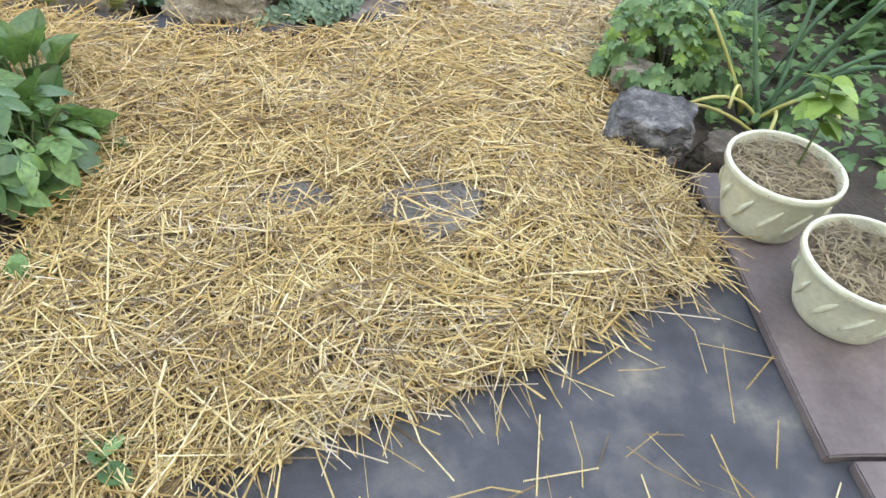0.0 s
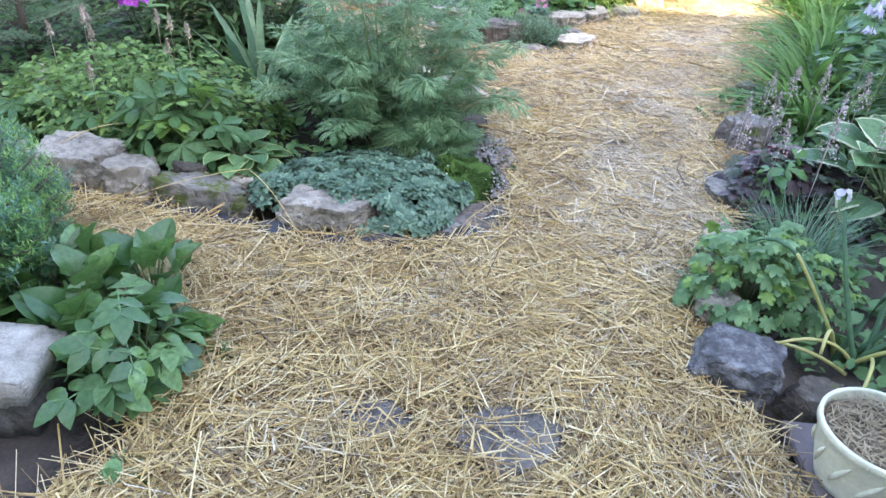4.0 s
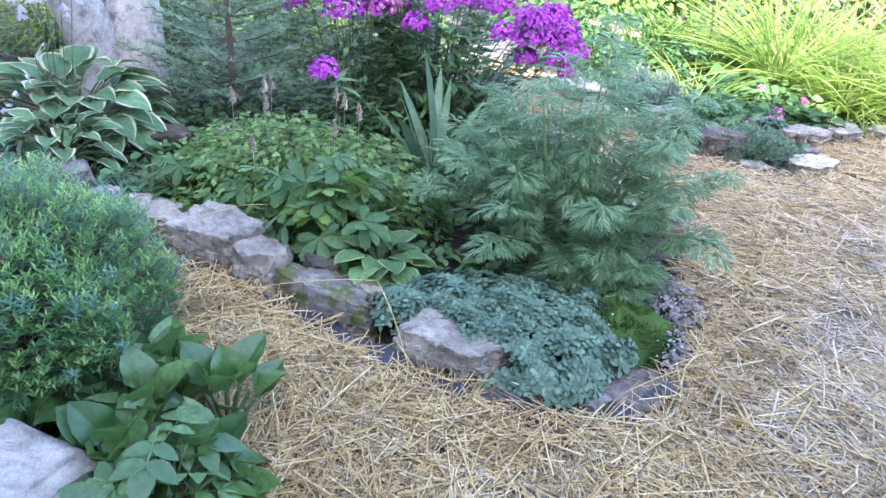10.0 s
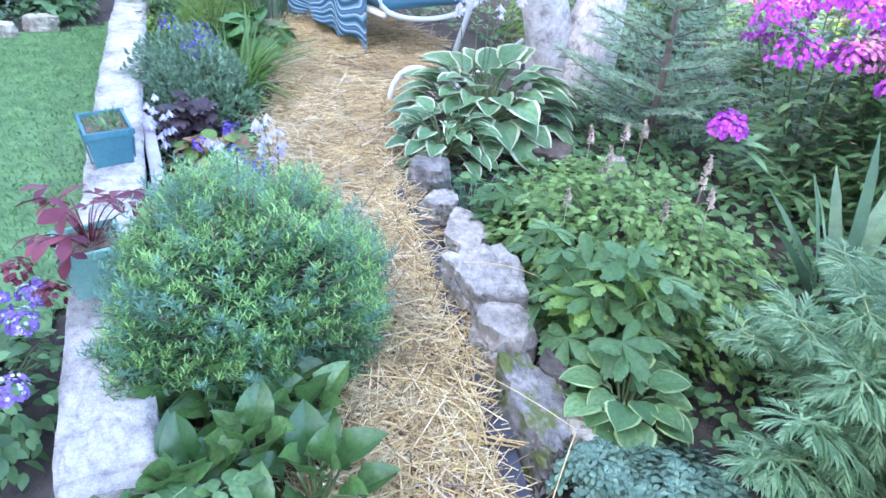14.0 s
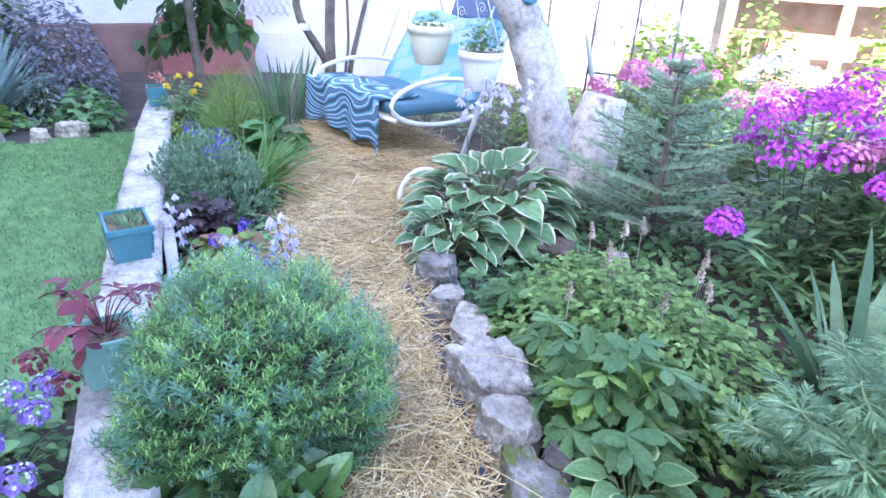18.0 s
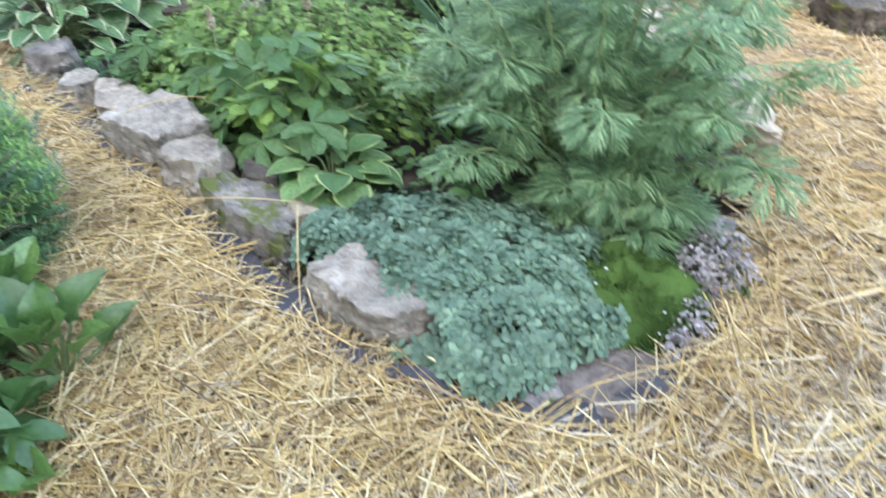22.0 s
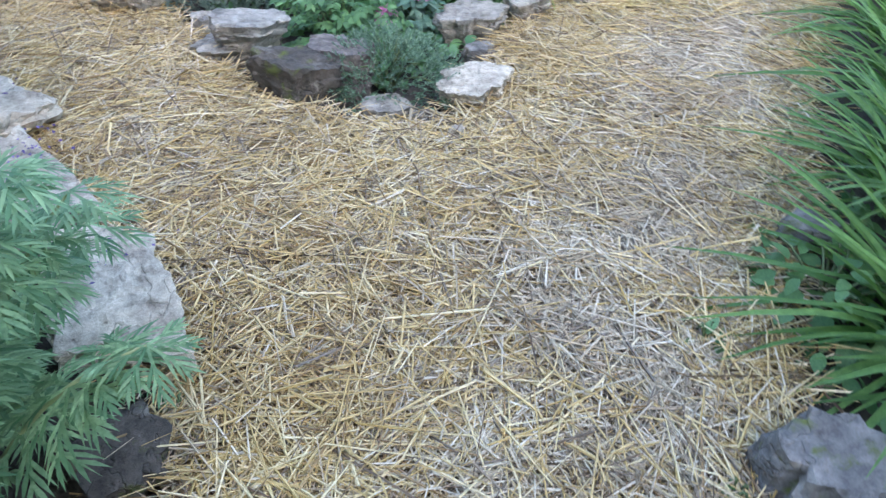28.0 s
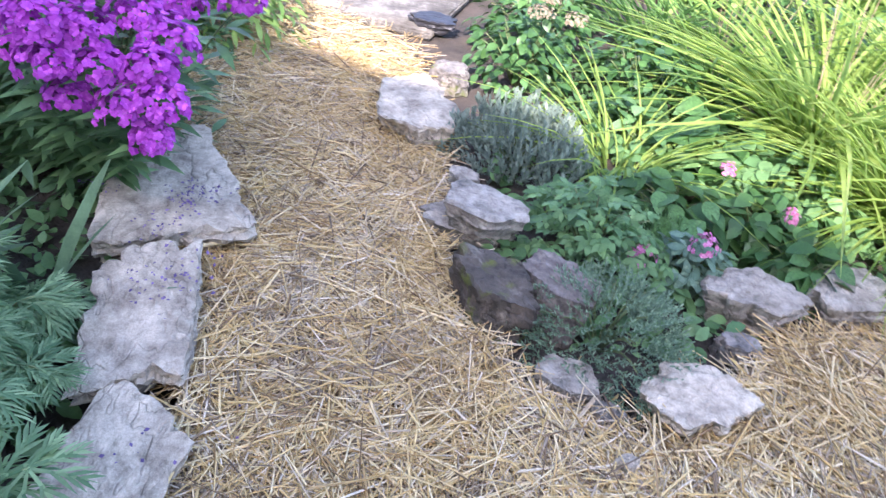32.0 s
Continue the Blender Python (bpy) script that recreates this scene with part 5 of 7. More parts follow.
# ---- island bed ----
def build_island():
    lime, grey, dark, white = M["limestone"], M["greystone"], M["darkstone"], M["whitestone"]
    rows = [
        (1.05, 5.12, 0, 0.42, 0.26, 0.14, 42, white, "pale limestone slab at the bed's point"),
        (0.85, 4.93, 0, 0.14, 0.11, 0.07, 30, grey, "small grey stone in the straw"),
        (0.71, 4.95, 0, 0.23, 0.16, 0.10, 10, lime, "small flat stone edging the bed"),
        (1.08, 5.48, 0, 0.19, 0.12, 0.10, 15, grey, "small grey stone between larger ones"),
        (1.03, 5.68, 0, 0.40, 0.28, 0.17, 40, M["buffstone"], "grey limestone block edging the bed"),
        (1.31, 5.98, 0, 0.36, 0.28, 0.16, 60, M["buffstone"], "pale limestone block edging the bed"),
        (1.62, 6.20, 0, 0.30, 0.26, 0.14, 20, lime, "pale stone edging the bed by the daylilies"),
        (1.90, 6.62, 0, 0.30, 0.26, 0.15, 20, white, "sunlit pale stone edging the bed"),
        (0.36, 5.07, 0, 0.42, 0.28, 0.21, -25, dark, "dark tilted stone speckled with dry seed"),
        (0.06, 5.36, 0, 0.40, 0.28, 0.12, 25, lime, "flat grey limestone under another one"),
        (-0.14, 5.62, 0, 0.15, 0.14, 0.11, 10, lime, "small buff stone in the bed edging"),
        (-0.62, 5.88, 0, 0.40, 0.62, 0.19, 48, white, "long pale limestone slab edging the bed"),
        (-0.78, 6.40, 0, 0.24, 0.22, 0.14, 10, grey, "grey stone at the end of the bed"),
        (0.52, 5.22, 0, 0.34, 0.26, 0.19, -25, M["drysoil"], "crumbling buff earth behind the dark stone"),
    ]
    for i, (x, y, z, sx, sy, sz, turn, mat, lab) in enumerate(rows):
        stone(x, y, z, sx, sy, sz, turn, mat, 60 + i, lab, fine=5 if sx > 0.33 and y < 6 else 4)
    stone(0.12, 5.36, 0.09, 0.34, 0.27, 0.14, 20, lime, 84, "grey limestone stacked on a flat one")
    stone(0.97, 4.78, 0.05, 0.08, 0.06, 0.05, 12, white, 82, "small white quartz chip lying in the straw", "loose stones")
    mound("silver_carpet_plant", 0.70, 5.20, 0.31, 0.28, 0.19, 900, SPRIG, (0.045, 0.075), M["thyme"], "low silvery-green carpet plant among edging stones", "perennial", 20, droop=-0.35, inner=0.55, stems=20)
    mound("geranium_clump", 0.44, 5.62, 0.30, 0.26, 0.28, 230, PINN, (0.055, 0.09), M["mound"], "green clump of lobed leaves behind the dark stone", "perennial", 21)
    mound("lavender_tuft", -0.08, 5.96, 0.30, 0.27, 0.25, 520, WIRY, (0.07, 0.12), M["silver"], "grey-green lavender-like tuft behind the edging stones", "herb", 22, droop=-0.9)
    ob = mound("bleeding_heart", 0.80, 5.74, 0.20, 0.16, 0.17, 160, PALM3, (0.05, 0.08), M["sedum"], "low blue-green plant with drooping pink flowers", "perennial", 23)
    heads(ob, [(0.02, -0.06, 0.20), (-0.14, -0.2, 0.14)], 0.012, 34, 0.05, M["pink"], 31)
    heads(mound("pink_geranium", 0.92, 6.2, 0.3, 0.24, 0.22, 240, OVATE, (0.06, 0.1), M["shadeleaf"], "leafy green clump with small pink flowers", "perennial", 24), [(-0.2, 0.02, 0.24), (0.1, -0.1, 0.22)], 0.012, 24, 0.035, M["pink"], 32)
    mound("broad_leaved_clump", 0.55, 6.7, 0.34, 0.3, 0.26, 160, OVATE, (0.12, 0.18), M["shadeleaf"], "broad glossy green leaves in the bed", "perennial", 25)
    for i, (x, y, n, l0, l1, mt) in enumerate([(1.42, 6.82, 300, 0.4, 0.75, "sunblade"), (1.86, 7.10, 300, 0.5, 0.95, "sunblade"), (0.95, 7.2, 240, 0.6, 1.15, "sunblade"), (0.28, 6.25, 70, 0.3, 0.6, "sunblade"), (0.3, 7.5, 90, 0.5, 0.9, "blade"), (2.2, 7.8, 120, 0.5, 1.0, "sunblade"), (1.4, 7.9, 120, 0.6, 1.15, "sunblade")]):
        d = blades("daylily", x, y, n, (l0, l1), M[mt], "sunlit daylily clump with arching yellow-green leaves", "daylily", 10 + i, base=0.16, pitch=(0.80, 1.52), wide=0.40, group="daylilies", tmpl=ARCH)
        if i != 3:
            rs = random.Random(80 + i)
            for k in range(9):
                a, q = rs.uniform(0, 6.28), rs.uniform(0.1, 0.36)
                tip = (q * math.cos(a), q * math.sin(a), rs.uniform(0.75, 1.1))
                st = piece("flower_stalk", tube(arc((tip[0] * 0.2, tip[1] * 0.2, 0), tip, 0.03, 5), 0.003, 0.002, 5), M["drystem"], d)
                piece("seed_pod", tube([tip, (tip[0], tip[1], tip[2] + 0.02), (tip[0] + 0.005, tip[1], tip[2] + 0.05)], [0.004, 0.009, 0.003], 0.0, 6), M["plume"], st, "pinkish seed pod")
        if i in (0, 1, 2, 6):
            heads(d, [(0.15, 0.1, 0.95), (-0.2, 0.05, 0.9), (0.05, -0.2, 0.85)], 0.035, 9, 0.02, M["red"], 60 + i, "flower")
    mound("broad_leaved_clump", 0.62, 6.05, 0.28, 0.22, 0.20, 130, OVATE, (0.08, 0.13), M["shadeleaf"], "fresh green broad-leaved clump in the island bed", "perennial", 27)
    mound("broad_leaved_clump", 1.15, 6.05, 0.24, 0.2, 0.18, 120, OVATE, (0.07, 0.11), M["shadeleaf"], "low green clump behind the edging stones", "perennial", 28)
    mound("moss_cushion", 0.62, 5.86, 0.16, 0.13, 0.14, 700, NARROW, (0.02, 0.035), M["mound"], "small dense green cushion plant", "perennial", 29, stems=0, droop=-0.5)
    mound("creeping_plant", 0.18, 6.55, 0.30, 0.26, 0.22, 150, OVATE, (0.06, 0.1), M["mound"], "creeping green plant behind the pale slab", "perennial", 30)
    mound("leafy_clump", -0.75, 7.25, 0.40, 0.34, 0.42, 420, OVATE, (0.05, 0.09), M["shadeleaf"], "deep green leafy clump at the end of the bed", "perennial", 31)
    mound("leafy_clump", 0.05, 7.0, 0.42, 0.30, 0.36, 420, OVATE, (0.05, 0.09), M["shadeleaf"], "deep green leafy clump among the daylilies", "perennial", 32)
    blades("daylily", -0.25, 7.95, 130, (0.45, 0.8), M["blade"], "green daylily clump at the back of the island bed", "daylily", 33, base=0.2, pitch=(0.6, 1.5), wide=0.5, group="daylilies", tmpl=ARCH)
    for i, (x, y, h, mt) in enumerate([(-1.05, 8.15, 0.55, "mound"), (0.55, 8.3, 0.6, "shadeleaf"), (-1.7, 8.3, 0.6, "shadeleaf"), (1.3, 8.8, 0.7, "mound"), (0.9, 6.55, 0.24, "mound")]):
        mound("leafy_clump", x, y, 0.45, 0.36, h, 420, OVATE, (0.06, 0.1), M[mt], "green leafy clump at the back of the island bed", "perennial", 34 + i)
    stone(-1.32, 6.98, 0.02, 0.34, 0.22, 0.10, 20, M["blackfilm"], 205, "crumpled black plastic sheet lying on the slab", "loose sheets")
    s = mound("tall_sedum", -0.55, 6.75, 0.30, 0.28, 0.42, 300, OVATE, (0.05, 0.08), M["shadeleaf"], "tall sedum with flat greenish heads", "sedum", 26)
    heads(s, [(0.1, -0.1, 0.44), (-0.12, 0.0, 0.46), (0.02, 0.15, 0.44), (0.22, 0.08, 0.4)], 0.008, 120, 0.07, M["sedumhead"], 71, flat=0.35)


# ---- right-hand bed ----
def build_right_bed():
    lime, grey, dark, white = M["limestone"], M["greystone"], M["darkstone"], M["whitestone"]
    rows = [
        (1.10, 1.61, 0, 0.33, 0.28, 0.165, -20, M["pitstone"], "dark grey pitted stone lying at the path edge"),
        (1.30, 1.48, 0, 0.22, 0.20, 0.12, 20, dark, "small dark stone beside the brown boards"),
        (1.12, 1.87, 0, 0.18, 0.15, 0.15, 0, lime, "pale broken stone under the columbine"),
        (1.30, 2.42, 0, 0.22, 0.18, 0.10, 15, M["buffstone"], "pale stone edging the bed"),
        (1.26, 2.22, 0, 0.20, 0.18, 0.11, -15, grey, "grey stone half hidden by straw"),
        (1.42, 2.78, 0, 0.20, 0.26, 0.12, 10, grey, "grey stone under purple leaves"),
        (1.74, 3.44, 0, 0.30, 0.34, 0.22, 8, grey, "dark weathered stone at the path edge"),
        (1.84, 3.22, 0, 0.22, 0.20, 0.16, -12, grey, "grey stone beside a larger dark one"),
        (2.06, 4.3, 0, 0.24, 0.22, 0.13, 0, grey, "grey stone under the daylilies"),
    ]
    for i, (x, y, z, sx, sy, sz, turn, mat, lab) in enumerate(rows):
        stone(x, y, z, sx, sy, sz, turn, mat, 90 + i, lab)
    mound("columbine", 1.28, 1.98, 0.30, 0.26, 0.30, 300, HEU, (0.03, 0.046), M["columbine"], "columbine with rounded pale green lobed leaves", "perennial", 40, z=0.04, extra=(0.25, HEU, (0.03, 0.046), M["lime"], "young_foliage"), face=0.5)
    blades("fine_grass_tuft", 1.58, 2.33, 420, (0.18, 0.33), M["bluegrass"], "tuft of fine blue-green grass", "grass", 41, tmpl=HAIR, pitch=(0.95, 1.52), base=0.12, wide=0.95)
    ob = mound("purple_heuchera", 1.74, 2.86, 0.36, 0.34, 0.22, 180, HEU, (0.05, 0.08), M["heuchera"], "dark purple heuchera with lacy flower sprays", "heuchera", 42, extra=(0.45, HEU, (0.05, 0.08), M["duskgreen"], "green_foliage"))
    mound("purple_heuchera", 1.72, 3.04, 0.16, 0.12, 0.20, 22, HEU, (0.05, 0.07), M["redleaf"], "small heuchera with dull red leaves", "heuchera", 45, stems=5)
    plumes(ob, [(-0.2, -0.2, 0.30), (-0.05, -0.28, 0.34), (0.08, -0.05, 0.38), (-0.24, 0.12, 0.30), (-0.1, 0.26, 0.36), (0.1, 0.2, 0.42), (0.02, 0.3, 0.38), (-0.3, -0.05, 0.26), (0.2, -0.2, 0.36), (-0.16, 0.02, 0.34), (0.22, 0.08, 0.44)], 0.17, M["spray"], 43, "flower_spray", 0.06, 130)
    mound("green_seedling", 1.66, 2.80, 0.14, 0.12, 0.28, 26, PALM3, (0.07, 0.10), M["glossy"], "bright green seedling among purple leaves", "perennial", 44, stems=5)
    hosta("broad_hosta", 2.20, 2.80, 0.34, 0.34, 28, 0.235, "broad hosta with pale-edged rounded leaves", 47, broad=True)
    ob = thing("hosta_flower_stalk", 2.05, 3.0, 0, "hosta flower stalks with hanging lilac bells", "flower")
    bells(ob, [(0, 0, 0.98), (0.1, -0.12, 0.82), (-0.05, 0.15, 0.9)], 48)
    for i, (x, y, n, l0, l1) in enumerate([(2.30, 3.86, 130, 0.30, 0.56), (2.60, 4.48, 140, 0.34, 0.58), (2.96, 5.2, 130, 0.34, 0.60), (3.2, 5.9, 100, 0.34, 0.56), (3.5, 6.7, 80, 0.36, 0.6)]):
        blades("daylily", x, y, n, (l0, l1), M["blade"], "green daylily clump arching over the straw path", "daylily", 50 + i, base=0.18, pitch=(0.6, 1.5), wide=1.0, group="daylilies", tmpl=ARCH)
    mound("low_weeds", 2.0, 4.02, 0.24, 0.3, 0.16, 130, OVATE, (0.05, 0.08), M["mound"], "low green weeds between the daylilies", "weed", 56)
    phlox("tall_green_perennial", 2.62, 3.4, 0.4, 0.5, 0.95, 16, "tall leafy perennial with a few pink flowers", 57, mat="pink", head=0.03)
    mound("leafy_shrub", 3.1, 4.3, 0.55, 0.7, 1.1, 700, OVATE, (0.08, 0.13), M["glossy"], "tall green leafy shrub at the back of the bed", "shrub", 58)
    mound("leafy_shrub", 2.75, 2.3, 0.5, 0.6, 0.7, 500, OVATE, (0.08, 0.13), M["mound"], "green leafy shrub behind the purple leaves", "shrub", 59)
    onion()


def bells(ob, tops, seed):
    r = np.random.default_rng(seed)
    bell = joined([spread(shape([(-0.13, 0, 0), (0.13, 0, 0), (0.17, 0.75, 0.08), (0, 1.05, 0.24), (-0.17, 0.75, 0.08)], [(0, 1, 2, 3, 4)]), euler_rot(np.array([i * math.pi / 3]), np.array([-1.1]), np.array([0.0]), np.array([1.0])), np.zeros((1, 3))) for i in range(6)])
    for top in tops:
        p = arc((top[0] * 0.3, top[1] * 0.3, 0.0), top, 0.02, 6)
        st = piece("stalk", tube(p, 0.004, 0.002, 5), M["stem"], ob)
        n = 8
        loc = np.array(top) - np.stack([np.zeros(n), np.zeros(n), np.linspace(0, 0.16, n)], 1) + r.normal(0, 0.018, (n, 3))
        leaf_parts("bell_flower", bell, euler_rot(r.uniform(0, 6.28, n), r.uniform(-0.5, 0.1, n), 0.0, r.uniform(0.034, 0.046, n)), loc, M["lilac"], st)


def onion():
    r = random.Random(8)
    ob = thing("onion_plant", 1.52, 1.72, 0, "leggy onion with thick green and yellowed stems", "vegetable")
    for i, (dx, dy, h, sag, yel) in enumerate([(-0.34, 0.22, 0.30, 0.16, 0), (0.2, 0.25, 0.5, 0.1, 0), (0.3, 0.0, 0.45, 0.12, 0), (0.35, -0.2, 0.38, 0.1, 0), (-0.2, -0.14, 0.14, 0.10, 1), (-0.36, 0.0, 0.05, 0.05, 1), (-0.24, 0.1, 0.34, 0.02, 1), (0.05, -0.3, 0.2, 0.1, 1), (0.4, 0.2, 0.42, 0.18, 0), (-0.28, -0.05, 0.10, 0.06, 1), (0.15, -0.12, 0.5, 0.05, 0), (-0.1, 0.18, 0.46, 0.04, 0), (0.28, -0.3, 0.3, 0.14, 0), (-0.12, -0.26, 0.05, 0.09, 1)]):
        p = arc((r.uniform(-0.05, 0.05), r.uniform(-0.05, 0.05), -0.01), (dx, dy, h), sag, 9, r.uniform(-0.03, 0.03))
        piece("stem", tube(p, 0.010 if not yel else 0.007, 0.005, 8), M["straw_stem"] if yel else M["chive"], ob, "yellowed stem" if yel else "")


M["straw_stem"] = plain_mat("yellowed_stem", [(0.3, (0.36, 0.36, 0.10)), (0.7, (0.56, 0.50, 0.20))], 10.0, 0.5, 0.1)


def planter(x, y, z, radius, height, seed, mat="cream", label="cream ribbed plastic flower pot filled with dry mulch", wall=0.008, plant=True):
    ob = thing("flower_pot", x, y, z, label, "flower pot", "flower pots")
    prof = [(radius * 0.66, 0.0), (radius * 0.70, 0.004), (radius * 0.74, height * 0.12), (radius * 0.90, height * 0.55), (radius * 0.95, height * 0.86), (radius * 0.96, height * 0.87), (radius * 1.0, height * 0.885), (radius * 1.0, height * 0.985), (radius * 0.985, height), (radius * 0.94, height), (radius * 0.925, height * 0.97), (radius * 0.90, height * 0.8)]
    piece("body", lathe(prof, 40), M[mat], ob)
    ribs = []
    for i in range(12):
        a = i * 2 * math.pi / 12
        pts = []
        for s in range(5):
            f = s / 4
            rr = radius * (0.80 + 0.14 * f) + 0.0015
            pts.append((rr * math.cos(a + 0.30 * (f - 0.5)), rr * math.sin(a + 0.30 * (f - 0.5)), height * (0.28 + 0.46 * f)))
        ribs.append(tube(pts, [0.002, 0.007, 0.009, 0.007, 0.002], 0.0, 6))
    piece("ribs", joined(ribs), M[mat], ob)
    r = np.random.default_rng(seed)
    v, f = [], []
    bm = bmesh.new()
    bmesh.ops.create_circle(bm, cap_ends=True, cap_tris=True, radius=radius * 0.905, segments=36)
    bmesh.ops.subdivide_edges(bm, edges=bm.edges[:], cuts=4, use_grid_fill=True)
    for v in bm.verts:
        v.co.z = height * 0.84 + 0.02 * noise.noise(Vector((v.co.x * 14, v.co.y * 14, seed))) + 0.018 * (1 - (v.co.xy.length / radius) ** 2)
    part("soil", bm, M["potsoil"], ob, "dry soil with cut grass mulch", True)
    n = 260
    a, q = r.uniform(0, 6.28, n), radius * 0.84 * np.sqrt(r.random(n))
    loc = np.stack([q * np.cos(a), q * np.sin(a), np.full(n, height * 0.86 + 0.012) + r.uniform(0, 0.012, n)], 1)
    sh = shape([(-0.5, -0.5, 0), (0.5, -0.5, 0), (3.5, 0.1, 0.6), (2.5, 0.1, 0.6), (-1, 0.6, 0)], [(0, 1, 2, 3), (3, 2, 4)])
    piece("mulch", spread(sh, euler_rot(r.uniform(0, 6.28, n), r.normal(0, 0.15, n), r.normal(0, 0.4, n), np.stack([np.full(n, 0.003), r.uniform(0.04, 0.09, n), np.full(n, 0.003)], 1)), loc), M["drystem"], ob)
    if plant:
        p = np.array([(0.03, 0.0, height * 0.85), (0.05, 0.02, height + 0.1), (0.04, 0.05, height + 0.22)])
        piece("stem", tube(p, 0.004, 0.002, 5), M["stem"], ob)
        k = 28
        fr = r.random(k)
        piece("foliage", spread(OVATE, euler_rot(r.uniform(0, 6.28, k), r.uniform(-0.3, 0.6, k), r.normal(0, 0.3, k), r.uniform(0.05, 0.095, k)), p[1] + (p[2] - p[1]) * fr[:, None]), M["lime"], ob, "soft pale green leaves")
    return ob


def build_pots():
    for x0, y0, w, l, z, turn, lab in [(1.33, 0.94, 0.36, 0.92, 0.0, -3, "broad weathered brown board lying on the ground"), (1.34, 0.05, 0.36, 0.84, 0.0, -2, "weathered brown board lying end to end with another")]:
        ob = part("board", block_bm(-w / 2, w / 2, -l / 2, l / 2, 0, 0.03, 0.004, 6, 0.004, int(x0 * 100)), M["oldboard"])
        ob.matrix_world = pose(x0, y0, z, 0, 0, turn)
        tagged(ob, lab, "board", "boards")
    planter(1.29, 1.20, 0.034, 0.153, 0.19, 1)
    planter(1.345, 0.865, 0.034, 0.155, 0.18, 2)


# ---- parapet and its plants ----
def build_parapet():
    """A low beam of weathered concrete on a darker footing, bending slightly along its length."""
    line = np.array([(-0.85, 1.295), (-1.5, 1.305), (-2.4, 1.345), (-3.3, 1.392), (-5.3, 1.53), (-6.2, 1.635)])
    for name, half, z0, z1, x_end, mat, lab in [("parapet_wall", 0.118, 0.105, 0.20, -0.85, M["concrete"], "low whitish weathered concrete parapet beside the lawn"), ("parapet_footing", 0.098, -0.05, 0.102, -0.875, M["blockstone"], "dark grey block footing under the parapet")]:
        bm = block_bm(0, 1, -half, half, z0, z1, 0.010, 0)
        bmesh.ops.subdivide_edges(bm, edges=[e for e in bm.edges if abs(e.verts[0].co.x - e.verts[1].co.x) > 0.5], cuts=150, use_grid_fill=True)
        bmesh.ops.subdivide_edges(bm, edges=[e for e in bm.edges if abs(e.verts[0].co.y - e.verts[1].co.y) > half], cuts=5, use_grid_fill=True)
        for v in bm.verts:
            x = -6.2 + (x_end + 6.2) * v.co.x
            v.co = Vector((x, float(np.interp(-x, -line[:, 0], line[:, 1])) + v.co.y, v.co.z))
            v.co += 0.010 * noise.noise_vector(v.co * 4) + 0.006 * noise.noise_vector(v.co * 15) + 0.003 * noise.noise_vector(v.co * 45)
        tagged(part(name, bm, mat, None, "", True), lab, "wall", kind="structure")
    pl = part("grey_plank", block_bm(-3.25, -2.0, 1.495, 1.55, -0.02, 0.165, 0.006, 5, 0.006, 2), M["greywood"])
    tagged(pl, "weathered grey plank on edge behind the parapet", "plank")


def window_box(x, y, z, length, width, height, turn, mat, label, seed):
    ob = thing("window_box", x, y, z, label, "planter", "", turn)
    bm = bmesh.new()
    bmesh.ops.create_cube(bm, size=1)
    for v in bm.verts:
        t = 0.82 if v.co.z < 0 else 1.0
        v.co = Vector((v.co.x * length * t, v.co.y * width * t, (v.co.z + 0.5) * height))
    top = [f for f in bm.faces if f.normal.z > 0.9]
    bmesh.ops.inset_region(bm, faces=top, thickness=0.008)
    for f in top:
        bmesh.ops.translate(bm, verts=f.verts, vec=(0, 0, -0.03))
    part("body", bm, M[mat], ob)
    for k, (sx, sy, w, d) in enumerate([(0, 1, length + 0.02, 0.012), (0, -1, length + 0.02, 0.012), (1, 0, 0.012, width + 0.02), (-1, 0, 0.012, width + 0.02)]):
        part("rim", block_bm(sx * length / 2 - w / 2, sx * length / 2 + w / 2, sy * width / 2 - d / 2, sy * width / 2 + d / 2, height - 0.025, height + 0.003, 0.003), M[mat], ob)
    for k in range(7):
        for sy in (-1, 1):
            xx = (k - 3) * length * 0.115
            b = block_bm(xx - 0.006, xx + 0.006, -0.003, 0.003, 0.02, height - 0.05, 0.002)
            o = part("rib", b, M[mat], ob)
            o.matrix_local = pose(0, sy * (width * 0.455 + 0.002), 0, -sy * math.degrees(math.atan2(width * 0.09, height)), 0, 0)
    bm = block_bm(-length / 2 + 0.01, length / 2 - 0.01, -width / 2 + 0.01, width / 2 - 0.01, height - 0.04, height - 0.015, 0, 5, 0.006, seed)
    part("soil", bm, M["potsoil"], ob)
    return ob


